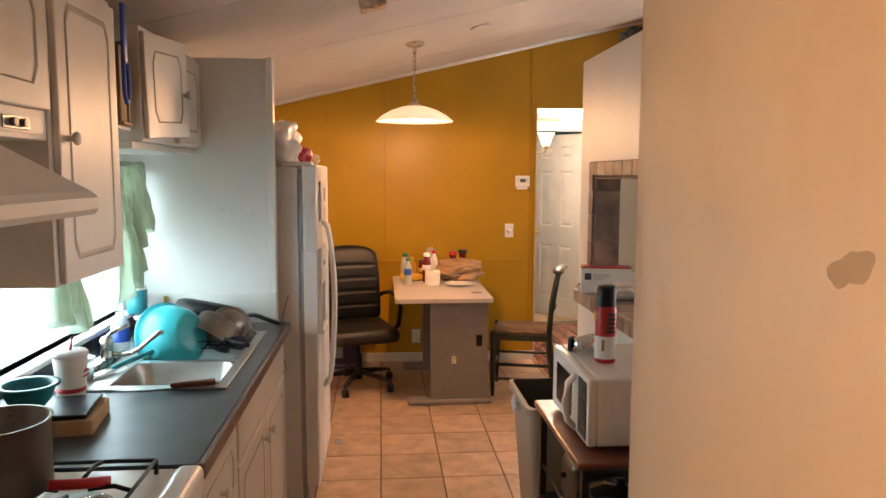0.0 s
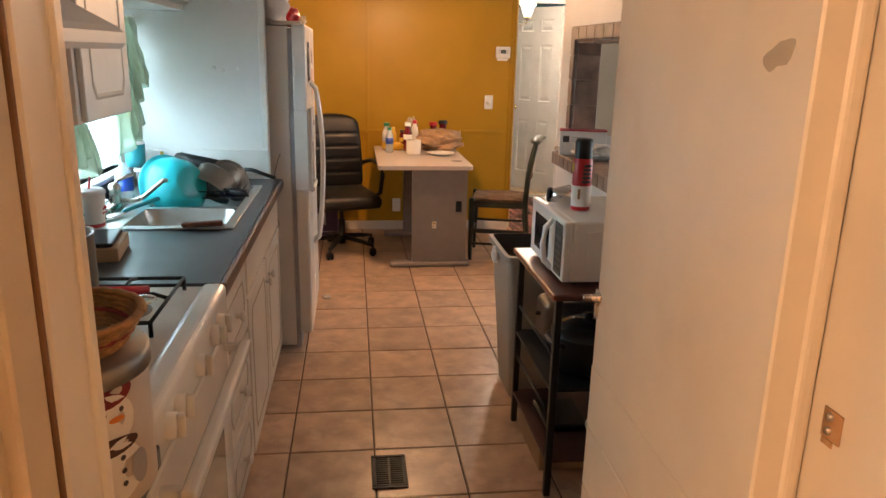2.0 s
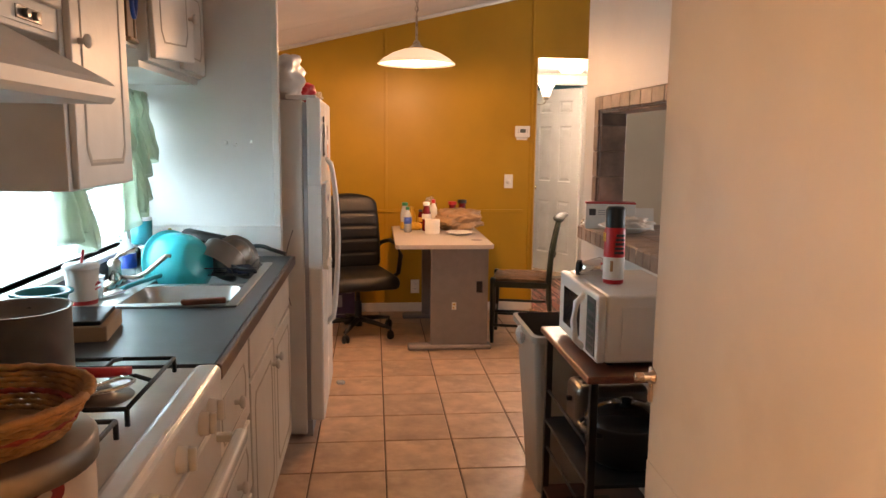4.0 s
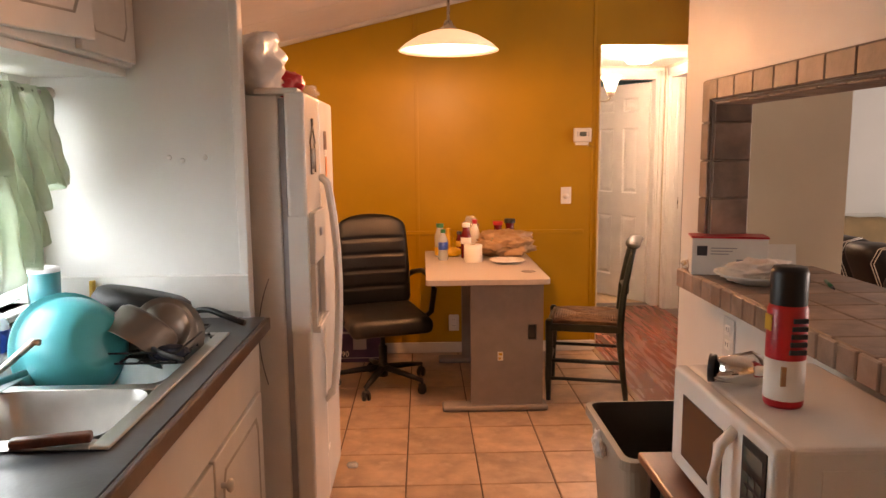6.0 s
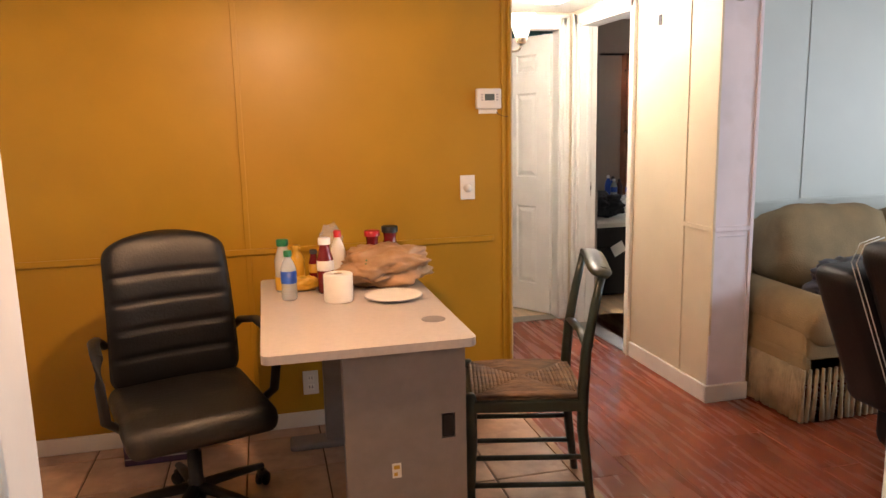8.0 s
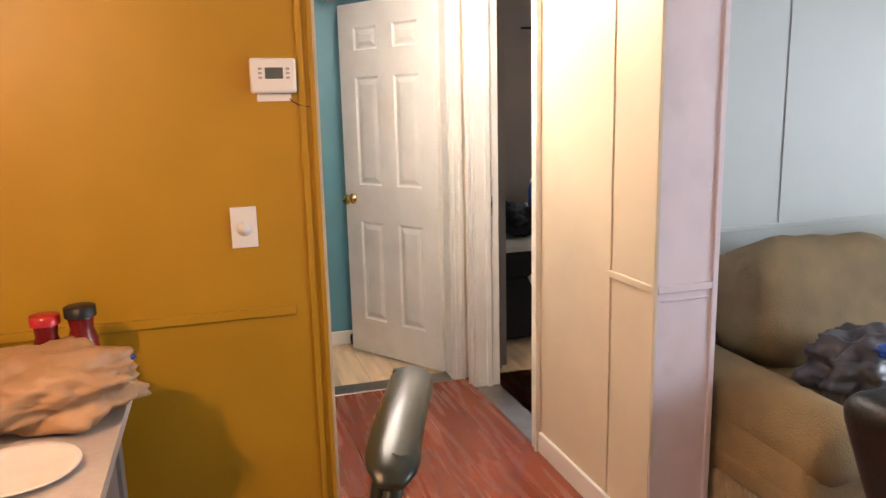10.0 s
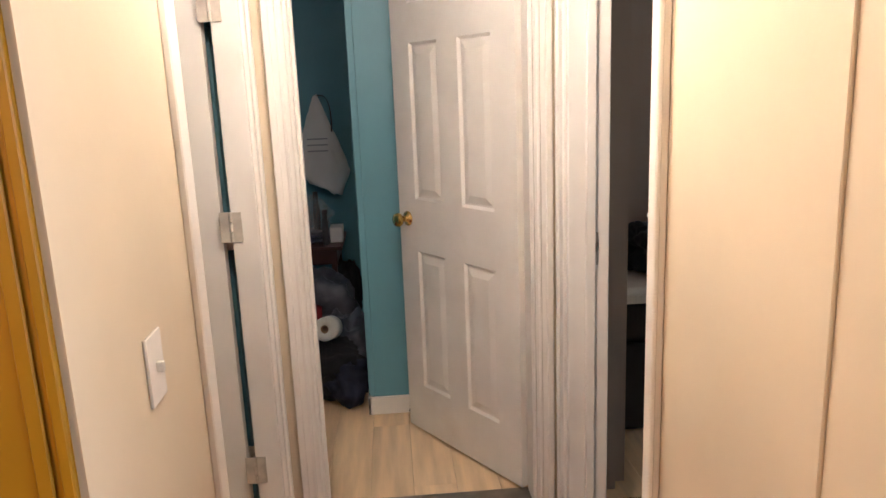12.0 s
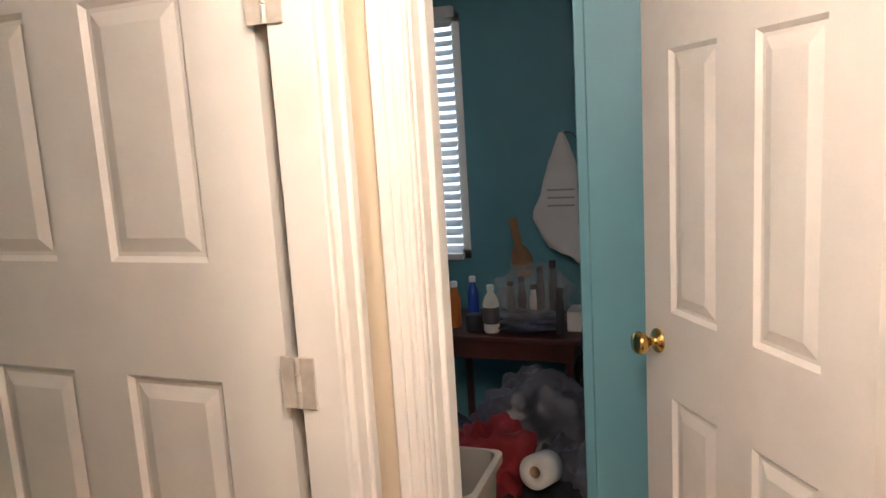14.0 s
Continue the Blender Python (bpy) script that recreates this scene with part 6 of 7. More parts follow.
printed("printed_oval", [(0.66, math.pi - 0.10, 0.095, 0.62, 0.07, False)], "red", 0.008)
printed("printed_mark", [(0.66 - 0.07 * u, math.pi - 0.10 + 0.62 * u, 0.036, 0.045, 0, True) for u in (-0.62, -0.31, 0, 0.31, 0.62)], "paper", 0.0105)
printed("print_line", [(0.83 - 0.03 * u, math.pi - 0.25 + 0.3 * u, 0.012, 0.03, 0, True) for u in (-1, -0.6, -0.2, 0.2, 0.6)], "red", 0.008)
hookm = tagged(tube("bag_hook", [(PX0, 2.74, 1.46), (1.06, 2.74, 1.455), (0.985, 2.74, 1.45), (0.98, 2.74, 1.475)], 0.005, "nickel"), "small metal wall hook", "hook")

cart = root("kitchen_cart", pose(0, 0, 0), "dark metal kitchen cart with cherry wood top", "cart")
KX0, KX1, KY0, KY1 = 0.735, 1.115, 3.10, 3.66
box("top", (KX0 - 0.02, KY0 - 0.02, 0.735), (KX1, KY1 + 0.02, 0.757), "cherry", cart, bevel=0.006)
for x in (KX0 + 0.01, KX1 - 0.03):
    for y in (KY0 + 0.01, KY1 - 0.01):
        box("post", (x - 0.012, y - 0.012, 0), (x + 0.012, y + 0.012, 0.734), "black", cart, bevel=0.003)
for z in (0.13, 0.40):
    boxes("shelf", [((KX0, KY0, z), (KX1 - 0.02, KY1, z + 0.012))], "dark_wood" if z < 0.2 else "black", cart, bevel=0.002)
bm = bmesh.new()
for z in (0.30, 0.52):
    add_tube(bm, [(KX0 + 0.01, KY0 + 0.01, z), (KX0 + 0.01, KY1 - 0.01, z)], 0.006, 6)
finish("side_rail", bm, "black", cart, True)
mw = root("microwave", pose(0.772, 3.165, 0.758), "white countertop microwave oven on the cart", "microwave")
MD, MH = 0.445, 0.224
box("cabinet", (0.022, 0, 0.012), (0.296, MD, MH), "enamel", mw, bevel=0.010, seg=3)
box("front", (-0.006, 0.001, 0.013), (0.023, MD - 0.001, MH - 0.001), "enamel", mw, bevel=0.008, seg=3)
box("window", (-0.0085, 0.185, 0.050), (-0.0055, MD - 0.065, 0.180), "dark_glass", mw, bevel=0.001)
box("control_strip", (-0.0085, 0.020, 0.028), (-0.0055, 0.105, MH - 0.018), "black", mw, bevel=0.001)
box("display", (-0.0095, 0.030, 0.165), (-0.0084, 0.095, 0.190), "lcd", mw, bevel=0.0004)
boxes("button", [((-0.0095, 0.030 + 0.024 * i, 0.042 + 0.023 * j), (-0.0084, 0.048 + 0.024 * i, 0.056 + 0.023 * j)) for i in range(3) for j in range(5)], "lcd", mw)
tube("handle", [(-0.005, 0.140, 0.200), (-0.032, 0.140, 0.172), (-0.040, 0.140, 0.112), (-0.032, 0.140, 0.052), (-0.005, 0.140, 0.026)], 0.011, "enamel", mw, 10)
box("side_inset", (0.070, -0.0015, 0.040), (0.265, 0.001, 0.188), "enamel", mw, bevel=0.0006)
for x in (0.05, 0.26):
    for y in (0.04, MD - 0.04):
        lathe("foot", [(0, 0), (0.012, 0), (0.012, 0.013), (0, 0.013)], "black", mw, 10, pose(x, y, 0))
can = root("spray_can", pose(0.875, 3.36, 0.983) @ Matrix.Diagonal((1.05, 1.05, 1.16, 1)), "red insect spray can with black cap", "spray can")
lathe("body", [(0, 0), (0.030, 0), (0.032, 0.004), (0.032, 0.150), (0.027, 0.162), (0, 0.162)], "red", can, 28)
lathe("label", [(0.0324, 0.012), (0.0325, 0.075), (0.0324, 0.075)], "paper", can, 28)
lathe("cap", [(0.029, 0.156), (0.030, 0.205), (0.026, 0.214), (0, 0.214)], "black", can, 28)
boxes("yellow_text_bar", [((-0.034, -0.012, 0.118), (-0.0318, 0.008, 0.142))], "amber", can)
boxes("label_bar", [((-0.010 + 0.001 * k, -0.0345, 0.085 + 0.012 * k), (0.018, -0.0325 + 0.004, 0.092 + 0.012 * k)) for k in range(5)], "ink", can)
boxes("label_mark", [((-0.020, -0.030, 0.036), (-0.006, -0.026, 0.066))], "wood", can)
foil = root("foil_tube", pose(0.845, 3.46, 0.983, 0, 0, 150), "crushed silver foil pouch with a dark mouth", "foil pouch")
bm = bmesh.new()
add_tube(bm, [(-0.07, 0, 0.035), (-0.02, 0, 0.034), (0.02, 0.0, 0.03), (0.05, 0, 0.026)], 0.03, 14, [0.010, 0.034, 0.028, 0.024])
for v in bm.verts:
    v.co += 0.006 * Vector((noise.noise(v.co * 40), noise.noise(v.co * 43), noise.noise(v.co * 37)))
    v.co.z = max(v.co.z, 0.001)
finish("pouch", bm, "chrome", foil, True)
lathe("mouth", [(0.027, 0), (0.028, 0.012), (0.023, 0.012), (0.022, 0.002), (0, 0.002)], "black", foil, 18, pose(0.048, 0, 0.028, 0, 90, 0))
slow = root("slow_cooker", pose(0.91, 3.28, 0.414), "black slow cooker on the middle shelf", "slow cooker")
lathe("body", [(0, 0), (0.10, 0), (0.125, 0.02), (0.13, 0.13), (0.135, 0.14), (0, 0.14)], "black", slow, 30)
lathe("lid", [(0.134, 0.141), (0.12, 0.165), (0.05, 0.185), (0.016, 0.188), (0.02, 0.205), (0, 0.208)], "dark_glass", slow, 30)
for s in (-1, 1):
    tube("handle", arc((-0.10, s * 0.08, 0.11), (-0.19, s * 0.02, 0.11), (-0.10, -0.06 * s, 0.11), 8), 0.009, "black", slow)
toast = root("toaster", pose(0.80, 3.45, 0.414), "silver and black toaster on the middle shelf", "toaster")
box("body", (0, 0, 0.008), (0.26, 0.16, 0.18), "dark_steel", toast, bevel=0.03, seg=4)
boxes("slot", [((0.03, 0.045, 0.1795), (0.23, 0.065, 0.1815)), ((0.03, 0.095, 0.1795), (0.23, 0.115, 0.1815))], "ink", toast)
box("lever", (-0.018, 0.07, 0.11), (0.002, 0.09, 0.125), "black", toast, bevel=0.003)
shoe = root("carton_flat", pose(0.70, 3.16, 0.0, 0, 0, 0), "brown cardboard carton under the cart", "carton")
box("carton", (0.055, 0.10, 0.0), (0.30, 0.44, 0.115), "cardboard", shoe, bevel=0.004)
label(box("dark_tray", (0.79, 3.30, 0.1435), (0.95, 3.52, 0.165), "black", bevel=0.006), "flat black tray on the bottom shelf", "tray")
label(lathe("steel_bowl", bowl_profile(0.075, 0.05), "steel", at=pose(1.0, 3.22, 0.143)), "small steel bowl on the bottom shelf", "bowl")
tb = root("waste_bin", pose(0.885, 3.99, 0), "tall grey beige plastic waste bin, open", "bin")
bm = bmesh.new()


def bin_loop(w, d, z, c=0.03):
    pts = []
    for cx, cy, a0 in ((w - c, d - c, 0), (-w + c, d - c, 90), (-w + c, -d + c, 180), (w - c, -d + c, 270)):
        pts += [bm.verts.new((cx + c * math.cos(radians(a0 + k * 22.5)), cy + c * math.sin(radians(a0 + k * 22.5)), z)) for k in range(5)]
    return pts


loops = [bin_loop(0.115, 0.14, 0), bin_loop(0.16, 0.20, 0.655), bin_loop(0.175, 0.215, 0.66), bin_loop(0.175, 0.215, 0.685), bin_loop(0.160, 0.20, 0.688)]
for a, b in zip(loops, loops[1:]):
    for k in range(len(a)):
        bm.faces.new((a[k], a[(k + 1) % len(a)], b[(k + 1) % len(a)], b[k]))
bm.faces.new(loops[0])
finish("shell", bm, "bin", tb, False)
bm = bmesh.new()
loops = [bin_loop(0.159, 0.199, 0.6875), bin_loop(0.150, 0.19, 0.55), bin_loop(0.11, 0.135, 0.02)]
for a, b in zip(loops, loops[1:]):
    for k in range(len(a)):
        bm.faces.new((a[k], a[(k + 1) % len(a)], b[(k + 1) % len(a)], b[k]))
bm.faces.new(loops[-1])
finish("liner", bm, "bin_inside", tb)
lump("liner_tail", (0.03, 0.06, 0.07), "bag", tb, pose(-0.175, 0.02, 0.60), seed=41, rough=0.4)
vent = root("floor_register", pose(0.198, 3.30, 0.001), "dark metal floor vent with louvres", "vent")
boxes("rim", [((-0.065, -0.11, 0), (0.065, -0.095, 0.006)), ((-0.065, 0.095, 0), (0.065, 0.11, 0.006)), ((-0.065, -0.095, 0), (-0.048, 0.095, 0.006)), ((0.048, -0.095, 0), (0.065, 0.095, 0.006))], "iron", vent, bevel=0.002)
boxes("louvre", [((-0.048, -0.092 + 0.0145 * k, 0.0), (0.048, -0.086 + 0.0145 * k, 0.004)) for k in range(13)] + [((-0.004, -0.095, 0), (0.004, 0.095, 0.0045))], "iron", vent)
box("dark_base", (-0.05, -0.096, 0.0), (0.05, 0.096, 0.0012), "ink", vent, bevel=0)

# ---------- living room ----------
sofa = root("sofa", pose(0, 0, 0), "tan upholstered sofa with fringed skirt", "sofa")
UX0, UX1, UY0, UY1 = 2.63, 4.75, 6.48, 7.46
box("base", (UX0 + 0.01, UY0 + 0.02, 0.20), (UX1 - 0.01, UY1 - 0.02, 0.34), "sofa", sofa, bevel=0.03, seg=3)
bm = bmesh.new()
add_box(bm, (UX0 + 0.03, UY1 - 0.24, 0.30), (UX1 - 0.03, UY1, 0.84), 0.08, 5)
finish("back", bm, "sofa", sofa, True)
for x in (UX0, UX1 - 0.26):
    bm = bmesh.new()
    add_box(bm, (x + 0.015, UY0 + 0.02, 0.18), (x + 0.235, UY1 - 0.03, 0.47), 0.03, 3)
    add_tube(bm, [(x + 0.125, UY0 + 0.0, 0.465), (x + 0.125, UY0 + 0.03, 0.468), (x + 0.125, UY1 - 0.20, 0.485)], 0.12, 18, [0.09, 0.118, 0.118])
    for v in bm.verts:
        v.co.x += 0.006 * noise.noise(v.co * 9)
    finish("arm", bm, "sofa", sofa, True)
for k in range(2):
    x0 = UX0 + 0.255 + k * 0.81
    bm = bmesh.new()
    add_box(bm, (x0, UY0 - 0.03, 0.335), (x0 + 0.80, UY1 - 0.22, 0.49), 0.055, 5)
    for v in bm.verts:
        v.co.z += 0.015 * noise.noise(v.co * 5)
    finish("seat_cushion", bm, "sofa", sofa, True)
bm = bmesh.new()
random.seed(9)
for k in range(60):
    for fx, fy in ((UX0 + 0.004 + k * (UX1 - UX0) / 60, UY0 + 0.012), (UX0 + 0.004, UY0 + 0.012 + k * (UY1 - UY0) / 60)):
        j = random.uniform(-0.004, 0.004)
        add_tube(bm, [(fx, fy, 0.265), (fx + j, fy + j, 0.14), (fx + 2 * j, fy - j, 0.012)], 0.011, 5, [0.008, 0.011, 0.013])
tagged(finish("fringe", bm, "fringe", sofa, True), "tan rope fringe", kind="stuff")
pl1 = lump("back_pillow", (0.78, 0.30, 0.46), "sofa_dark", at=pose(3.24, 7.05, 0.485, -18, 0, 2), rough=0.10, freq=1.6, crease=0.08, seed=51, power=3.5)
label(pl1, "large olive tan sofa pillow", "pillow", "sofa pillows")
pl2 = lump("back_pillow", (0.80, 0.30, 0.45), "sofa_dark", at=pose(4.02, 7.06, 0.485, -16, 0, -4), rough=0.12, freq=1.7, crease=0.1, seed=52, power=3.2)
label(pl2, "large olive tan sofa pillow", "pillow", "sofa pillows")
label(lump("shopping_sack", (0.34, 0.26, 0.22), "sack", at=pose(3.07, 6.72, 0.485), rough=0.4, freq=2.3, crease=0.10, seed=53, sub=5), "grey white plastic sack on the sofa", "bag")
label(lump("sack_print", (0.09, 0.06, 0.04), "blue", at=pose(3.04, 6.64, 0.66), rough=0.3, seed=54), "blue crumpled corner of the sack", "bag corner")
rc = root("recliner", pose(2.56, 5.62, 0), "black leather recliner with white stitching", "recliner")
# Faces +x; its back leans towards -x.
box("base", (0.10, -0.46, 0.03), (0.85, 0.46, 0.36), "leather", rc, bevel=0.05, seg=4)
for y0, y1 in ((-0.28, -0.004), (0.004, 0.28)):
    bm = bmesh.new()
    add_box(bm, (-0.04, y0, 0.30), (0.20, y1, 0.98), 0.075, 5)
    for v in bm.verts:
        v.co.x -= 0.42 * max(0, v.co.z - 0.36)
        v.co += 0.008 * Vector((noise.noise(v.co * 6), 0, noise.noise(v.co * 7)))
    finish("back_cushion", bm, "leather", rc, True)
for s in (-1, 1):
    bm = bmesh.new()
    add_box(bm, (-0.06, s * 0.40 - 0.125, 0.28), (0.26, s * 0.40 + 0.125, 0.86), 0.07, 5)
    for v in bm.verts:
        v.co.x -= 0.42 * max(0, v.co.z - 0.36)
    finish("wing", bm, "leather", rc, True)
    bm = bmesh.new()
    add_box(bm, (0.12, s * 0.42 - 0.12, 0.05), (0.88, s * 0.42 + 0.12, 0.60), 0.07, 5)
    finish("arm", bm, "leather", rc, True)
bm = bmesh.new()
for y in (-0.285, -0.262, 0.262, 0.285, -0.012, 0.012):
    add_tube(bm, [(-0.044 - 0.42 * max(0, z - 0.36), y, z) for z in (0.38, 0.5, 0.65, 0.8, 0.9)] + [(-0.24, y, 0.965), (-0.16, y, 0.986)], 0.0022, 5)
finish("stitching", bm, "thread", rc, True)
sm = root("doorbell_chime", pose(2.475, 6.861, 2.0), "round white alarm on the wall end", "alarm")
lathe("body", [(0, 0.03), (0.04, 0.03), (0.055, 0.022), (0.058, 0), (0, 0)], "enamel", sm, 30, pose(0, 0, 0, 90, 0, 0))
label(box("switch_hole", (2.380, 7.39, 1.905), (2.3865, 7.42, 1.96), "ink", bevel=0.001), "small dark open switch box in the panel", "switch box")
# Hall.
sc = root("wall_sconce", pose(1.455, 7.36, 1.80), "nickel wall sconce with lit frosted glass shade", "sconce")
lathe("back_plate", [(0, 0), (0.05, 0), (0.048, 0.012), (0.02, 0.02), (0, 0.02)], "nickel", sc, 24, pose(0, 0, -0.02, 0, 90, 0))
tube("arm", arc((0.015, 0, -0.02), (0.12, 0, -0.06), (0.13, 0, 0.0), 10), 0.007, "nickel", sc)
lathe("cup", [(0, 0), (0.02, 0.0), (0.026, 0.014), (0.03, 0.03), (0, 0.03)], "nickel", sc, 20, pose(0.13, 0, 0))
lathe("shade", [(0.028, 0.03), (0.04, 0.06), (0.052, 0.10), (0.075, 0.14), (0.073, 0.14), (0.049, 0.10), (0.037, 0.06), (0.025, 0.032)], "sconce_glass", sc, 28, pose(0.13, 0, 0))
sw = root("light_switch", pose(1.4552, 7.45, 1.015), "white toggle light switch in the hall", "switch")
box("plate", (0, -0.036, -0.058), (0.006, 0.036, 0.058), "enamel", sw, bevel=0.002)
box("toggle", (0.005, -0.005, -0.008), (0.018, 0.005, 0.010), "enamel", sw, bevel=0.002)

# Made-up ceiling lamp that houses the hall's fill light.
bm = bmesh.new()
add_lathe(bm, [(0, 2.139), (0.12, 2.139), (0.12, 2.115), (0.09, 2.085), (0, 2.075)], 28, pose(1.93, 7.84, 0))
label(finish("added_hall_lamp", bm, "sconce_glass", None, True), "added round frosted glass lamp for hall fill light", "ceiling lamp")

# ---------- blue room ----------
w2 = struct(new("window_blue"), "white framed window with blinds", "window")
boxes("frame", [((VX0, 10.70, VZ0), (VX0 + 0.04, 10.76, VZ1)), ((VX1 - 0.04, 10.70, VZ0), (VX1, 10.76, VZ1)), ((VX0, 10.70, VZ0), (VX1, 10.76, VZ0 + 0.04)), ((VX0, 10.70, VZ1 - 0.04), (VX1, 10.76, VZ1))], "white", w2)
bl2 = bpy.data.meshes.new("slat")
bm = bmesh.new()
add_box(bm, (VX0 + 0.015, -0.022, -0.001), (VX1 - 0.03, 0.022, 0.001), 0, 1)
bm.to_mesh(bl2), bm.free()
bl2.materials.append(M["blind"])
blind2 = root("window_blind", pose(0, 10.675, 0), "white wide slat blind, lowered", "blind", "blinds")
for k in range(26):
    s = new("slat", bl2)
    s.parent, s.matrix_basis = blind2, pose(0, 0, VZ0 + 0.05 + k * 0.0415, 38, 0, 0)
box("head_rail", (VX0 + 0.01, -0.03, VZ1 - 0.02), (VX1 - 0.02, 0.02, VZ1 + 0.025), "blind", blind2)
box("bottom_rail", (VX0 + 0.015, -0.02, VZ0 + 0.0), (VX1 - 0.03, 0.02, VZ0 + 0.03), "blind", blind2)
bm = bmesh.new()
for x in (VX0 + 0.12, VX1 - 0.16):
    add_tube(bm, [(x, -0.022, VZ0 + 0.02), (x, -0.022, VZ1)], 0.0018, 5)
finish("cord", bm, "blind", blind2)
struct(box("backdrop_north", (-6, 13.2, -0.4), (9, 13.25, 5), "day", bevel=0), "bright hazy daylight outside", "backdrop")
tbl = root("side_table", pose(0, 0, 0), "dark mahogany side table covered with toiletries", "table")
box("top", (0.92, 10.20, 0.60), (1.57, 10.66, 0.622), "dark_wood", tbl, bevel=0.004)
box("apron", (0.95, 10.22, 0.52), (1.54, 10.64, 0.599), "dark_wood", tbl, bevel=0.003)
for x in (0.955, 1.505):
    for y in (10.225, 10.605):
        box("leg", (x, y, 0), (x + 0.03, y + 0.03, 0.52), "dark_wood", tbl, bevel=0.003)
TZ = 0.6225
bottle("lotion_bottle", pose(1.19, 10.28, TZ), "white lotion pump bottle with dark label", "paper", "paper", 0.20, 0.034, 0.012, "ink", (0.2, 0.55), "toiletries")
bottle("spray_bottle", pose(1.01, 10.34, TZ), "amber spray bottle on the table", "orange", "blind", 0.20, 0.026, 0.012, None, group="toiletries")
bottle("dark_bottle", pose(0.95, 10.36, TZ), "dark toiletry bottle on the table", "ink", "ink", 0.22, 0.026, 0.010, None, group="toiletries")
bottle("blue_bottle", pose(1.06, 10.45, TZ), "blue toiletry bottle on the table", "blue", "blind", 0.20, 0.026, 0.012, None, group="toiletries")
label(lathe("cream_jar", [(0, 0), (0.036, 0), (0.038, 0.04), (0.036, 0.045), (0.036, 0.07), (0, 0.07)], "ink", at=pose(1.11, 10.29, TZ)), "black cream jar on the table", "jar")
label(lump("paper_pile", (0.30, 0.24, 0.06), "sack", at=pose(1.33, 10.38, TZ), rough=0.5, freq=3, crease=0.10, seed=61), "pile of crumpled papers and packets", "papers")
label(lump("clear_toiletry_bag", (0.30, 0.20, 0.24), "clear", at=pose(1.34, 10.45, TZ), rough=0.4, freq=2.4, crease=0.10, seed=62), "clear plastic toiletry bag with bottles", "bag")
for k, (x, h, mm) in enumerate(((1.28, 0.20, "ink"), (1.36, 0.24, "ink"), (1.42, 0.27, "black"), (1.33, 0.16, "paper"), (1.23, 0.18, "dark_steel"))):
    bottle("toiletry_tube", pose(x, 10.46 + 0.02 * (k % 2), TZ), "dark toiletry tube in the clear bag", mm, "black", h, 0.020, 0.012, None, group="toiletries")
bottle("dark_bottle", pose(1.48, 10.28, TZ), "slim black bottle on the table", "ink", "ink", 0.19, 0.018, 0.012, None, group="toiletries")
label(box("white_carton", (1.50, 10.32, TZ), (1.57, 10.44, TZ + 0.085), "paper", bevel=0.003), "small white carton on the table", "carton")
hb = root("hair_brush", pose(1.28, 10.52, TZ + 0.22, 8, -8, 0), "wooden paddle hair brush standing in the bag", "brush")
box("handle", (-0.018, -0.006, 0.10), (0.018, 0.006, 0.24), "wood", hb, bevel=0.005)
lathe("head", [(0, -0.012), (0.045, -0.01), (0.05, 0.0), (0.045, 0.01), (0, 0.012)], "wood", hb, 24, pose(0, 0, 0.04, 90, 0, 0), 1.6)
hang = root("hanging_bag", pose(1.44, 10.67, 0.86), "white plastic bag hanging on a nail", "bag")
bm = bmesh.new()
n, rows = 36, 20
grid = []
for j in range(rows + 1):
    v = j / rows
    wx = 0.012 + 0.150 * min(1, (v * 1.25)) ** 0.9 * (1 - 0.45 * max(0, v - 0.75) * 4)
    ring = []
    for i in range(n):
        a = 2 * math.pi * i / n
        q = Vector((math.cos(a) * 2, math.sin(a) * 2, v * 5 + 3))
        k = 1 + 0.16 * noise.noise(q)
        ring.append(bm.verts.new((wx * k * math.cos(a) + 0.03 * v, (0.006 + 0.035 * v) * k * math.sin(a) - 0.045 * v, 0.57 - 0.54 * v + 0.02 * noise.noise(q * 1.7) - 0.04 * v * math.cos(a))))
    grid.append(ring)
for a, b in zip(grid, grid[1:]):
    for i in range(n):
        bm.faces.new((a[i], a[(i + 1) % n], b[(i + 1) % n], b[i]))
bm.faces.new(grid[-1])
finish("bag", bm, "bag", hang, True)
tube("handle_loop", arc((0.01, 0, 0.57), (0.10, -0.02, 0.60), (0.085, -0.03, 0.36), 10), 0.006, "ink", hang, flat=0.4)
boxes("print_line", [((-0.06, -0.062, 0.25 + 0.035 * k), (0.06, -0.060, 0.258 + 0.035 * k)) for k in range(3)], "grey_print", hang)
tc2 = root("chair_teal", pose(0.86, 9.95, 0), "teal fabric covered chair by the table", "chair")
lump("cover", (0.34, 0.34, 0.60), "teal_cloth", tc2, rough=0.12, freq=2, seed=63, power=4)
label(lump("clothes_pile", (0.55, 0.50, 0.42), "navy_cloth", at=pose(1.05, 9.72, 0), rough=0.45, freq=2, crease=0.10, seed=64, sub=5), "pile of dark blue clothes on the floor", "clothes")
label(lump("red_bag", (0.32, 0.30, 0.42), "red_cloth", at=pose(1.30, 9.74, 0), rough=0.4, freq=2.2, crease=0.10, seed=65, sub=5), "red and black nylon bag", "bag")
label(lump("black_bag", (0.46, 0.36, 0.27), "black_cloth", at=pose(1.42, 9.66, 0), rough=0.3, freq=2, crease=0.10, seed=66, sub=5), "black cloth bag on the floor", "bag")
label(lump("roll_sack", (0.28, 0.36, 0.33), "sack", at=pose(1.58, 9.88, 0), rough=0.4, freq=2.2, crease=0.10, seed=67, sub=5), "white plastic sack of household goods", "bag")
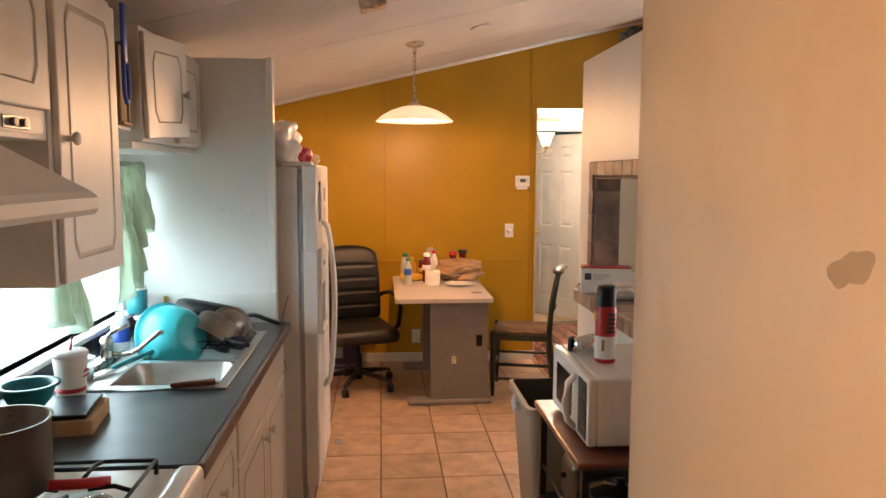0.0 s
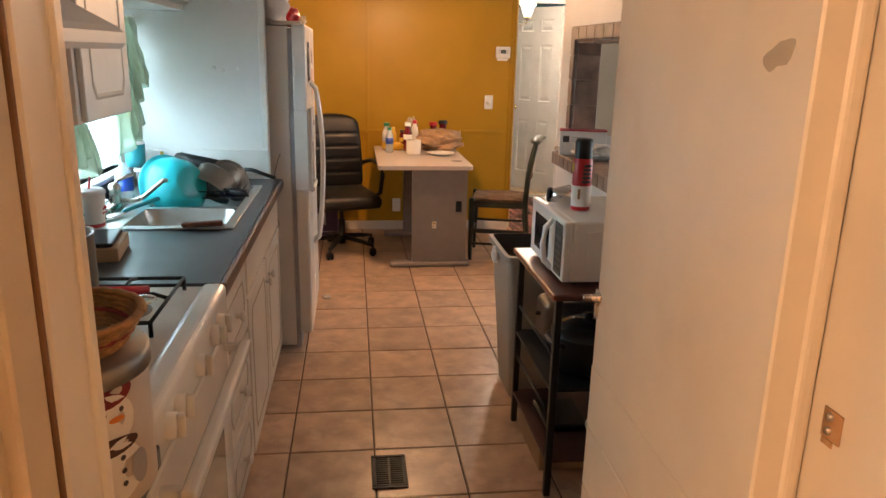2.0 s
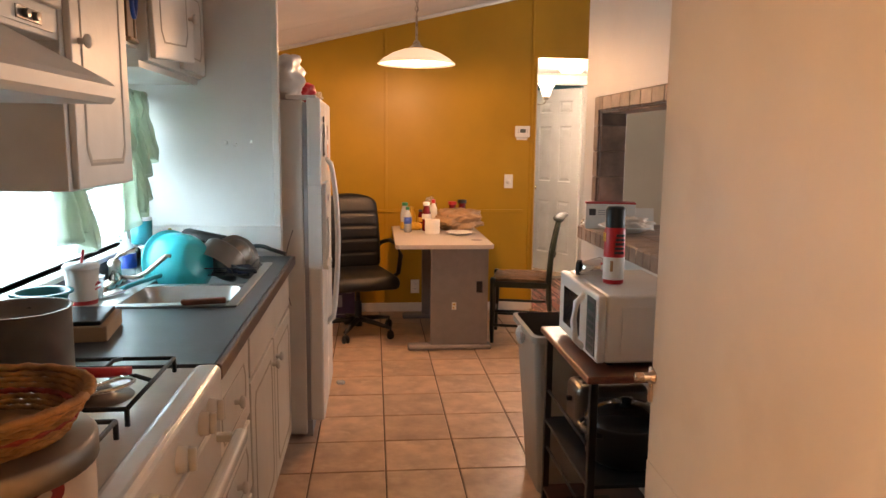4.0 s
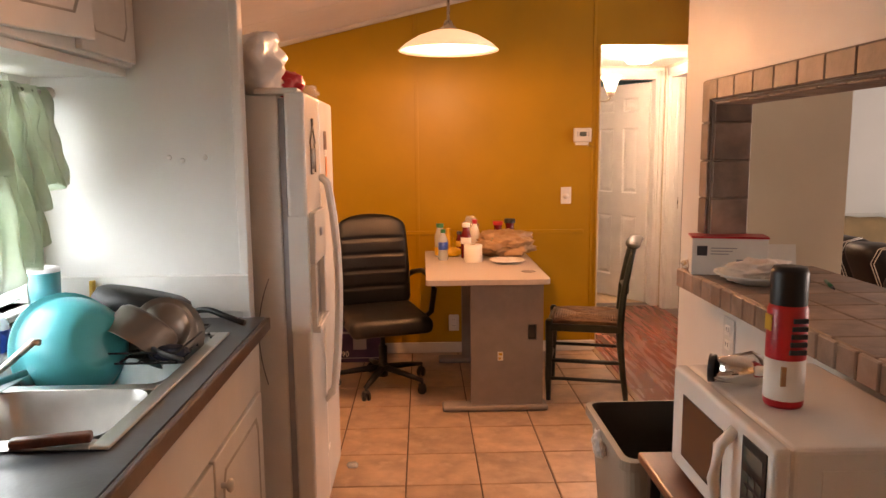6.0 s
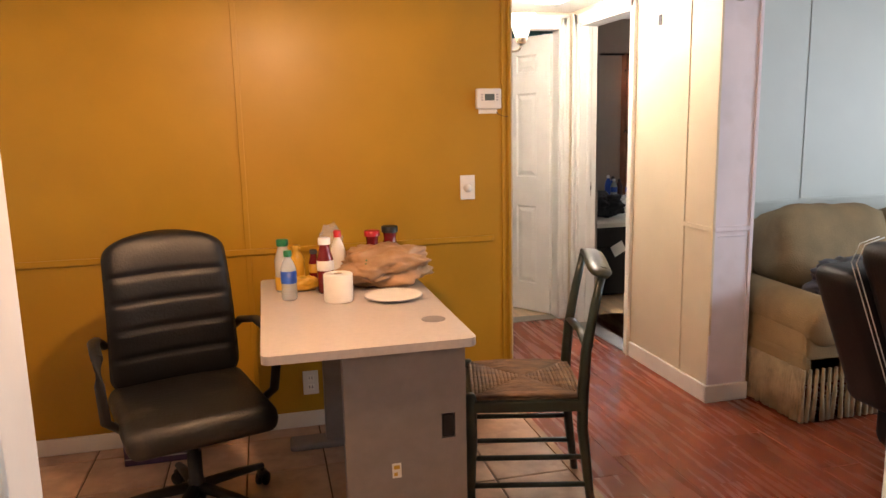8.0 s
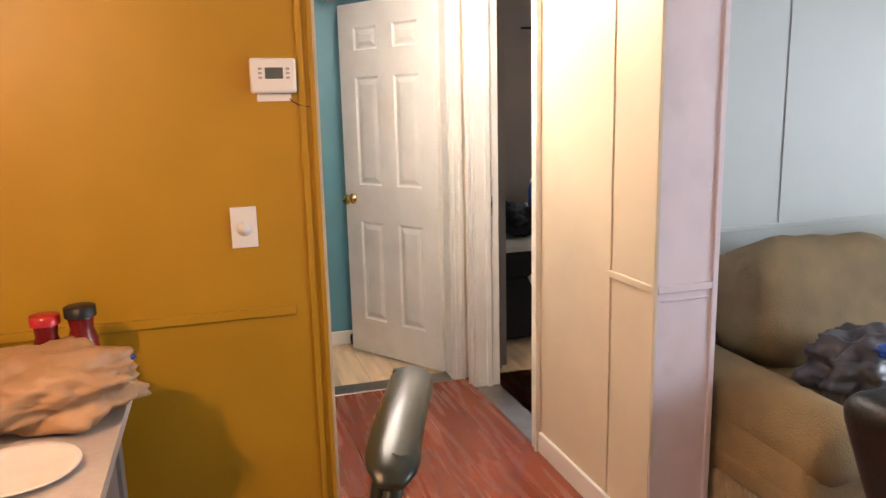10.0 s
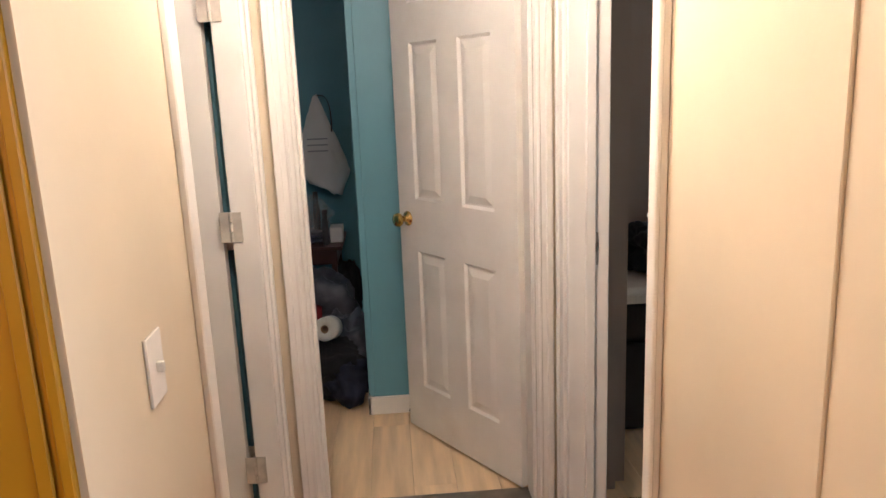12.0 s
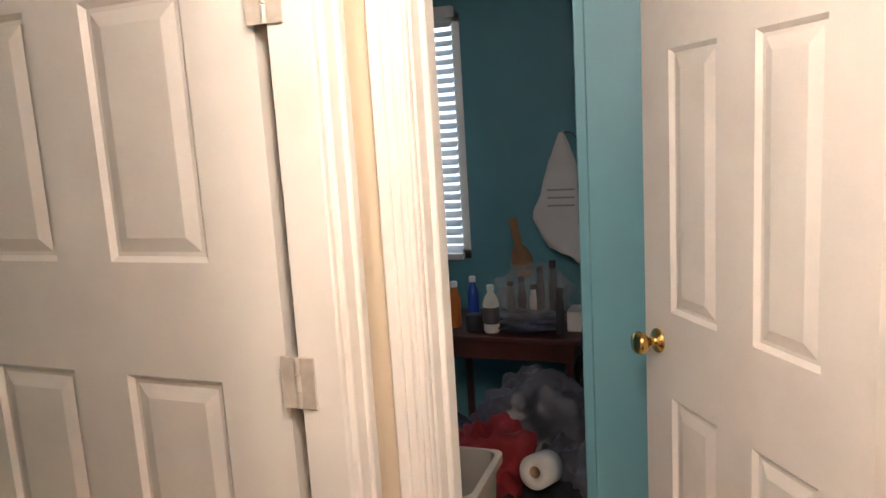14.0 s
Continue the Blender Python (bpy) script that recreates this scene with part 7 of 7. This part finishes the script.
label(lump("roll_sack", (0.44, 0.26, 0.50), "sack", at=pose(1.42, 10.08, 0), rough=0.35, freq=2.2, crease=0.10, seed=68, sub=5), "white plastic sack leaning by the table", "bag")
tr = root("toilet_roll", pose(1.53, 9.70, 0.33, 78, 0, -15), "white toilet paper roll on the sacks", "paper roll")
lathe("paper", [(0.02, 0.0), (0.056, 0.0), (0.057, 0.10), (0.02, 0.10), (0.02, 0.0)], "paper", tr, 28)
lathe("core", [(0.0195, 0.0), (0.0195, 0.10), (0.018, 0.10), (0.018, 0)], "cardboard", tr, 20)
label(lump("blue_sack", (0.20, 0.22, 0.20), "navy_cloth", at=pose(1.60, 9.56, 0), rough=0.35, freq=2.4, crease=0.10, seed=69), "dark blue cloth sack on the floor", "bag")
label(lump("black_purse", (0.14, 0.12, 0.30), "black_cloth", at=pose(1.58, 10.42, 0.18), rough=0.35, freq=2.4, crease=0.10, seed=70), "black cloth bag beside the table", "bag")
label(lump("shoe", (0.10, 0.20, 0.085), "black_cloth", at=pose(1.95, 9.29, 0, 0, 0, 20), rough=0.25, seed=71), "black and red shoe behind the door", "shoe")
tubm = root("storage_tub", pose(1.27, 9.22, 0.0), "white plastic storage tub with folded clothes", "tub")
bm = bmesh.new()
loops = [bin_loop(0.16, 0.12, 0, 0.03), bin_loop(0.185, 0.14, 0.50, 0.03), bin_loop(0.20, 0.155, 0.505, 0.03), bin_loop(0.20, 0.155, 0.53, 0.03), bin_loop(0.182, 0.138, 0.532, 0.03), bin_loop(0.157, 0.117, 0.02, 0.03)]
for a, b in zip(loops, loops[1:]):
    for k in range(len(a)):
        bm.faces.new((a[k], a[(k + 1) % len(a)], b[(k + 1) % len(a)], b[k]))
bm.faces.new(loops[0]), bm.faces.new(loops[-1])
finish("shell", bm, "bin", tubm)
box("blue_print", (0.165, -0.06, 0.28), (0.180, 0.05, 0.36), "blue", tubm, bevel=0.002)

# ---------- bedroom ----------
bed = root("bed", pose(0, 0, 0), "bare quilted mattress on a black bed base", "bed")
box("base", (2.70, 9.02, 0.02), (4.70, 10.06, 0.40), "mattress_side", bed, bevel=0.02)
bm = bmesh.new()
add_box(bm, (2.70, 9.01, 0.40), (4.70, 10.07, 0.60), 0.05, 4)
finish("mattress", bm, "mattress_side", bed, True)
bm = bmesh.new()
nx, ny = 70, 36
grid = [[bm.verts.new((2.71 + 1.98 * i / nx, 9.02 + 1.04 * j / ny, 0.612 + 0.018 * abs(math.sin(i * 0.42) * math.sin(j * 0.5)) ** 0.6 - 0.03 * (j in (0, ny) or i in (0, nx)))) for j in range(ny + 1)] for i in range(nx + 1)]
for i in range(nx):
    for j in range(ny):
        bm.faces.new((grid[i][j], grid[i + 1][j], grid[i + 1][j + 1], grid[i][j + 1]))
finish("quilted_top", bm, "mattress", bed, True)
box("piping", (2.695, 9.0, 0.575), (4.70, 9.012, 0.612), "mattress", bed, bevel=0.005)
box("law_tag", (-0.055, -0.002, -0.045), (0.055, 0.002, 0.045), "paper", bed, bevel=0.0005, at=pose(3.0, 9.006, 0.40, 0, -28, 0))
label(lump("black_clothing", (0.32, 0.30, 0.20), "black_cloth", at=pose(3.00, 9.34, 0.615), rough=0.4, freq=2.2, crease=0.10, seed=81, sub=5), "heap of black clothing on the bed", "clothes")
label(lump("white_sheet", (0.40, 0.30, 0.10), "bag", at=pose(3.28, 9.86, 0.615), rough=0.4, freq=2.2, crease=0.10, seed=82), "crumpled pale sheet on the bed", "sheet")
ns = root("nightstand", pose(0, 0, 0), "white open nightstand with bottles", "nightstand")
box("top", (3.38, 10.13, 0.640), (4.02, 10.50, 0.665), "white", ns, bevel=0.004)
for x in (3.40, 3.98):
    box("side", (x, 10.15, 0.0), (x + 0.02, 10.49, 0.639), "white", ns, bevel=0.002)
box("shelf", (3.421, 10.15, 0.44), (3.979, 10.49, 0.46), "white", ns, bevel=0.002)
box("lower_shelf", (3.421, 10.15, 0.05), (3.979, 10.49, 0.07), "white", ns, bevel=0.002)
box("back", (3.421, 10.488, 0.07), (3.979, 10.496, 0.639), "white", ns, bevel=0.001)
for x, yy, bod, cp, h in ((3.52, 10.24, "blue", "blind", 0.22), (3.62, 10.34, "blue", "ink", 0.20), (3.555, 10.19, "bottle", "blind", 0.19), (3.72, 10.20, "bottle", "blue", 0.17), (3.70, 10.36, "dark_wood", "ink", 0.17)):
    bottle("toiletry_bottle", pose(x, yy, 0.6655), "toiletry bottle on the nightstand", bod, cp, h, 0.033, 0.012, "blue" if bod == "bottle" else None, group="nightstand bottles")
w3 = struct(new("window_bedroom"), "white framed bedroom window with blinds", "window")
boxes("frame", [((NX0, 10.62, NZ0), (NX0 + 0.04, 10.68, NZ1)), ((NX1 - 0.04, 10.62, NZ0), (NX1, 10.68, NZ1)), ((NX0, 10.62, NZ0), (NX1, 10.68, NZ0 + 0.04)), ((NX0, 10.62, NZ1 - 0.04), (NX1, 10.68, NZ1))], "white", w3)
boxes("slat", [((NX0 + 0.02, 10.60, NZ0 + 0.04 + k * 0.043), (NX1 - 0.02, 10.625, NZ0 + 0.062 + k * 0.043)) for k in range(24)], "blind", w3)
crod = tagged(tube("curtain_rod", [(3.55, 10.52, 2.05), (5.0, 10.52, 2.05)], 0.010, "black", n=10), "thin black curtain rod", "curtain rod")


def drape(x0, x1, z0, z1, y, seed):
    bm = bmesh.new()
    nx, nz = 50, 16
    grid = [[bm.verts.new((x0 + (x1 - x0) * i / nx, y + 0.028 * math.sin(i * 0.95 + seed) + 0.012 * noise.noise((i * 0.2, j * 0.3, seed)), z1 - (z1 - z0) * j / nz)) for j in range(nz + 1)] for i in range(nx + 1)]
    for i in range(nx):
        for j in range(nz):
            bm.faces.new((grid[i][j], grid[i + 1][j], grid[i + 1][j + 1], grid[i][j + 1]))
    return bm


dr = root("curtain", pose(0, 0, 0), "rust brown sheer curtains at the bedroom window", "curtain")
for x0, x1, z0, sd in ((3.79, 4.18, 0.50, 0.3), (4.45, 4.95, 0.50, 2.0)):
    o = finish("drape", drape(x0, x1, z0, 2.06, 10.52, sd), "rust_sheer", dr, True)
    so = o.modifiers.new("thickness", "SOLIDIFY")
    so.thickness = 0.001

# ---------- floor pieces ----------
def piece_mesh(sx, sy, sz, material, bevel):
    bm = bmesh.new()
    add_box(bm, (-sx / 2, -sy / 2, -sz), (sx / 2, sy / 2, 0), bevel, 1)
    me = bpy.data.meshes.new("piece")
    bm.to_mesh(me), bm.free()
    me.materials.append(M[material])
    return me


P = 0.325
kf = bpy.data.objects["floor_kitchen"]
full = piece_mesh(P - 0.007, P - 0.007, 0.012, "tile", 0.0025)
cache = {}
random.seed(3)
for i in range(-4, 5):
    for j in range(-10, 9):
        x0, x1 = 0.148 + i * P, 0.148 + (i + 1) * P
        y0, y1 = 4.765 + j * P, 4.765 + (j + 1) * P
        x0c, x1c, y0c, y1c = max(x0, -0.955), min(x1, 1.44), max(y0, 1.50), min(y1, 7.15)
        if x1c - x0c < 0.03 or y1c - y0c < 0.03 or (x1c < -0.40 and y1c < 5.15):
            continue
        key = (round(x1c - x0c, 3), round(y1c - y0c, 3))
        if key == (P, P):
            me = full
        else:
            me = cache.setdefault(key, piece_mesh(key[0] - 0.007, key[1] - 0.007, 0.012, "tile", 0.0025))
        o = new("tile", me)
        o.parent = kf
        o.location = ((x0c + x1c) / 2, (y0c + y1c) / 2, random.uniform(-0.0006, 0.0004))
        o.rotation_euler = (random.uniform(-0.002, 0.002), random.uniform(-0.002, 0.002), 0)


def planks(parent, x0, x1, y0, y1, w, length, material, seed):
    random.seed(seed)
    cache = {}
    x, row = x0, 0
    while x < x1 - 0.01:
        wid = min(w, x1 - x)
        y = y0 - random.uniform(0, 0.9) * length
        while y < y1:
            a, b = max(y, y0), min(y + length, y1)
            if b - a > 0.02:
                key = (round(wid, 3), round(b - a, 2))
                me = cache.setdefault(key, piece_mesh(key[0] - 0.0012, b - a - 0.0012, 0.009, material, 0.0008))
                o = new("plank", me)
                o.parent = parent
                o.location = (x + wid / 2, (a + b) / 2, 0)
            y += length
        x += w


planks(bpy.data.objects["floor_living"], 1.468, 4.7, 1.56, 8.57, 0.19, 1.25, "laminate", 4)
planks(bpy.data.objects["floor_blue_room"], 0.6, 2.5, 8.57, 10.7, 0.16, 1.2, "vinyl", 5)
planks(bpy.data.objects["floor_bedroom"], 2.40, 4.2, 7.6, 10.6, 0.16, 1.2, "vinyl", 6)
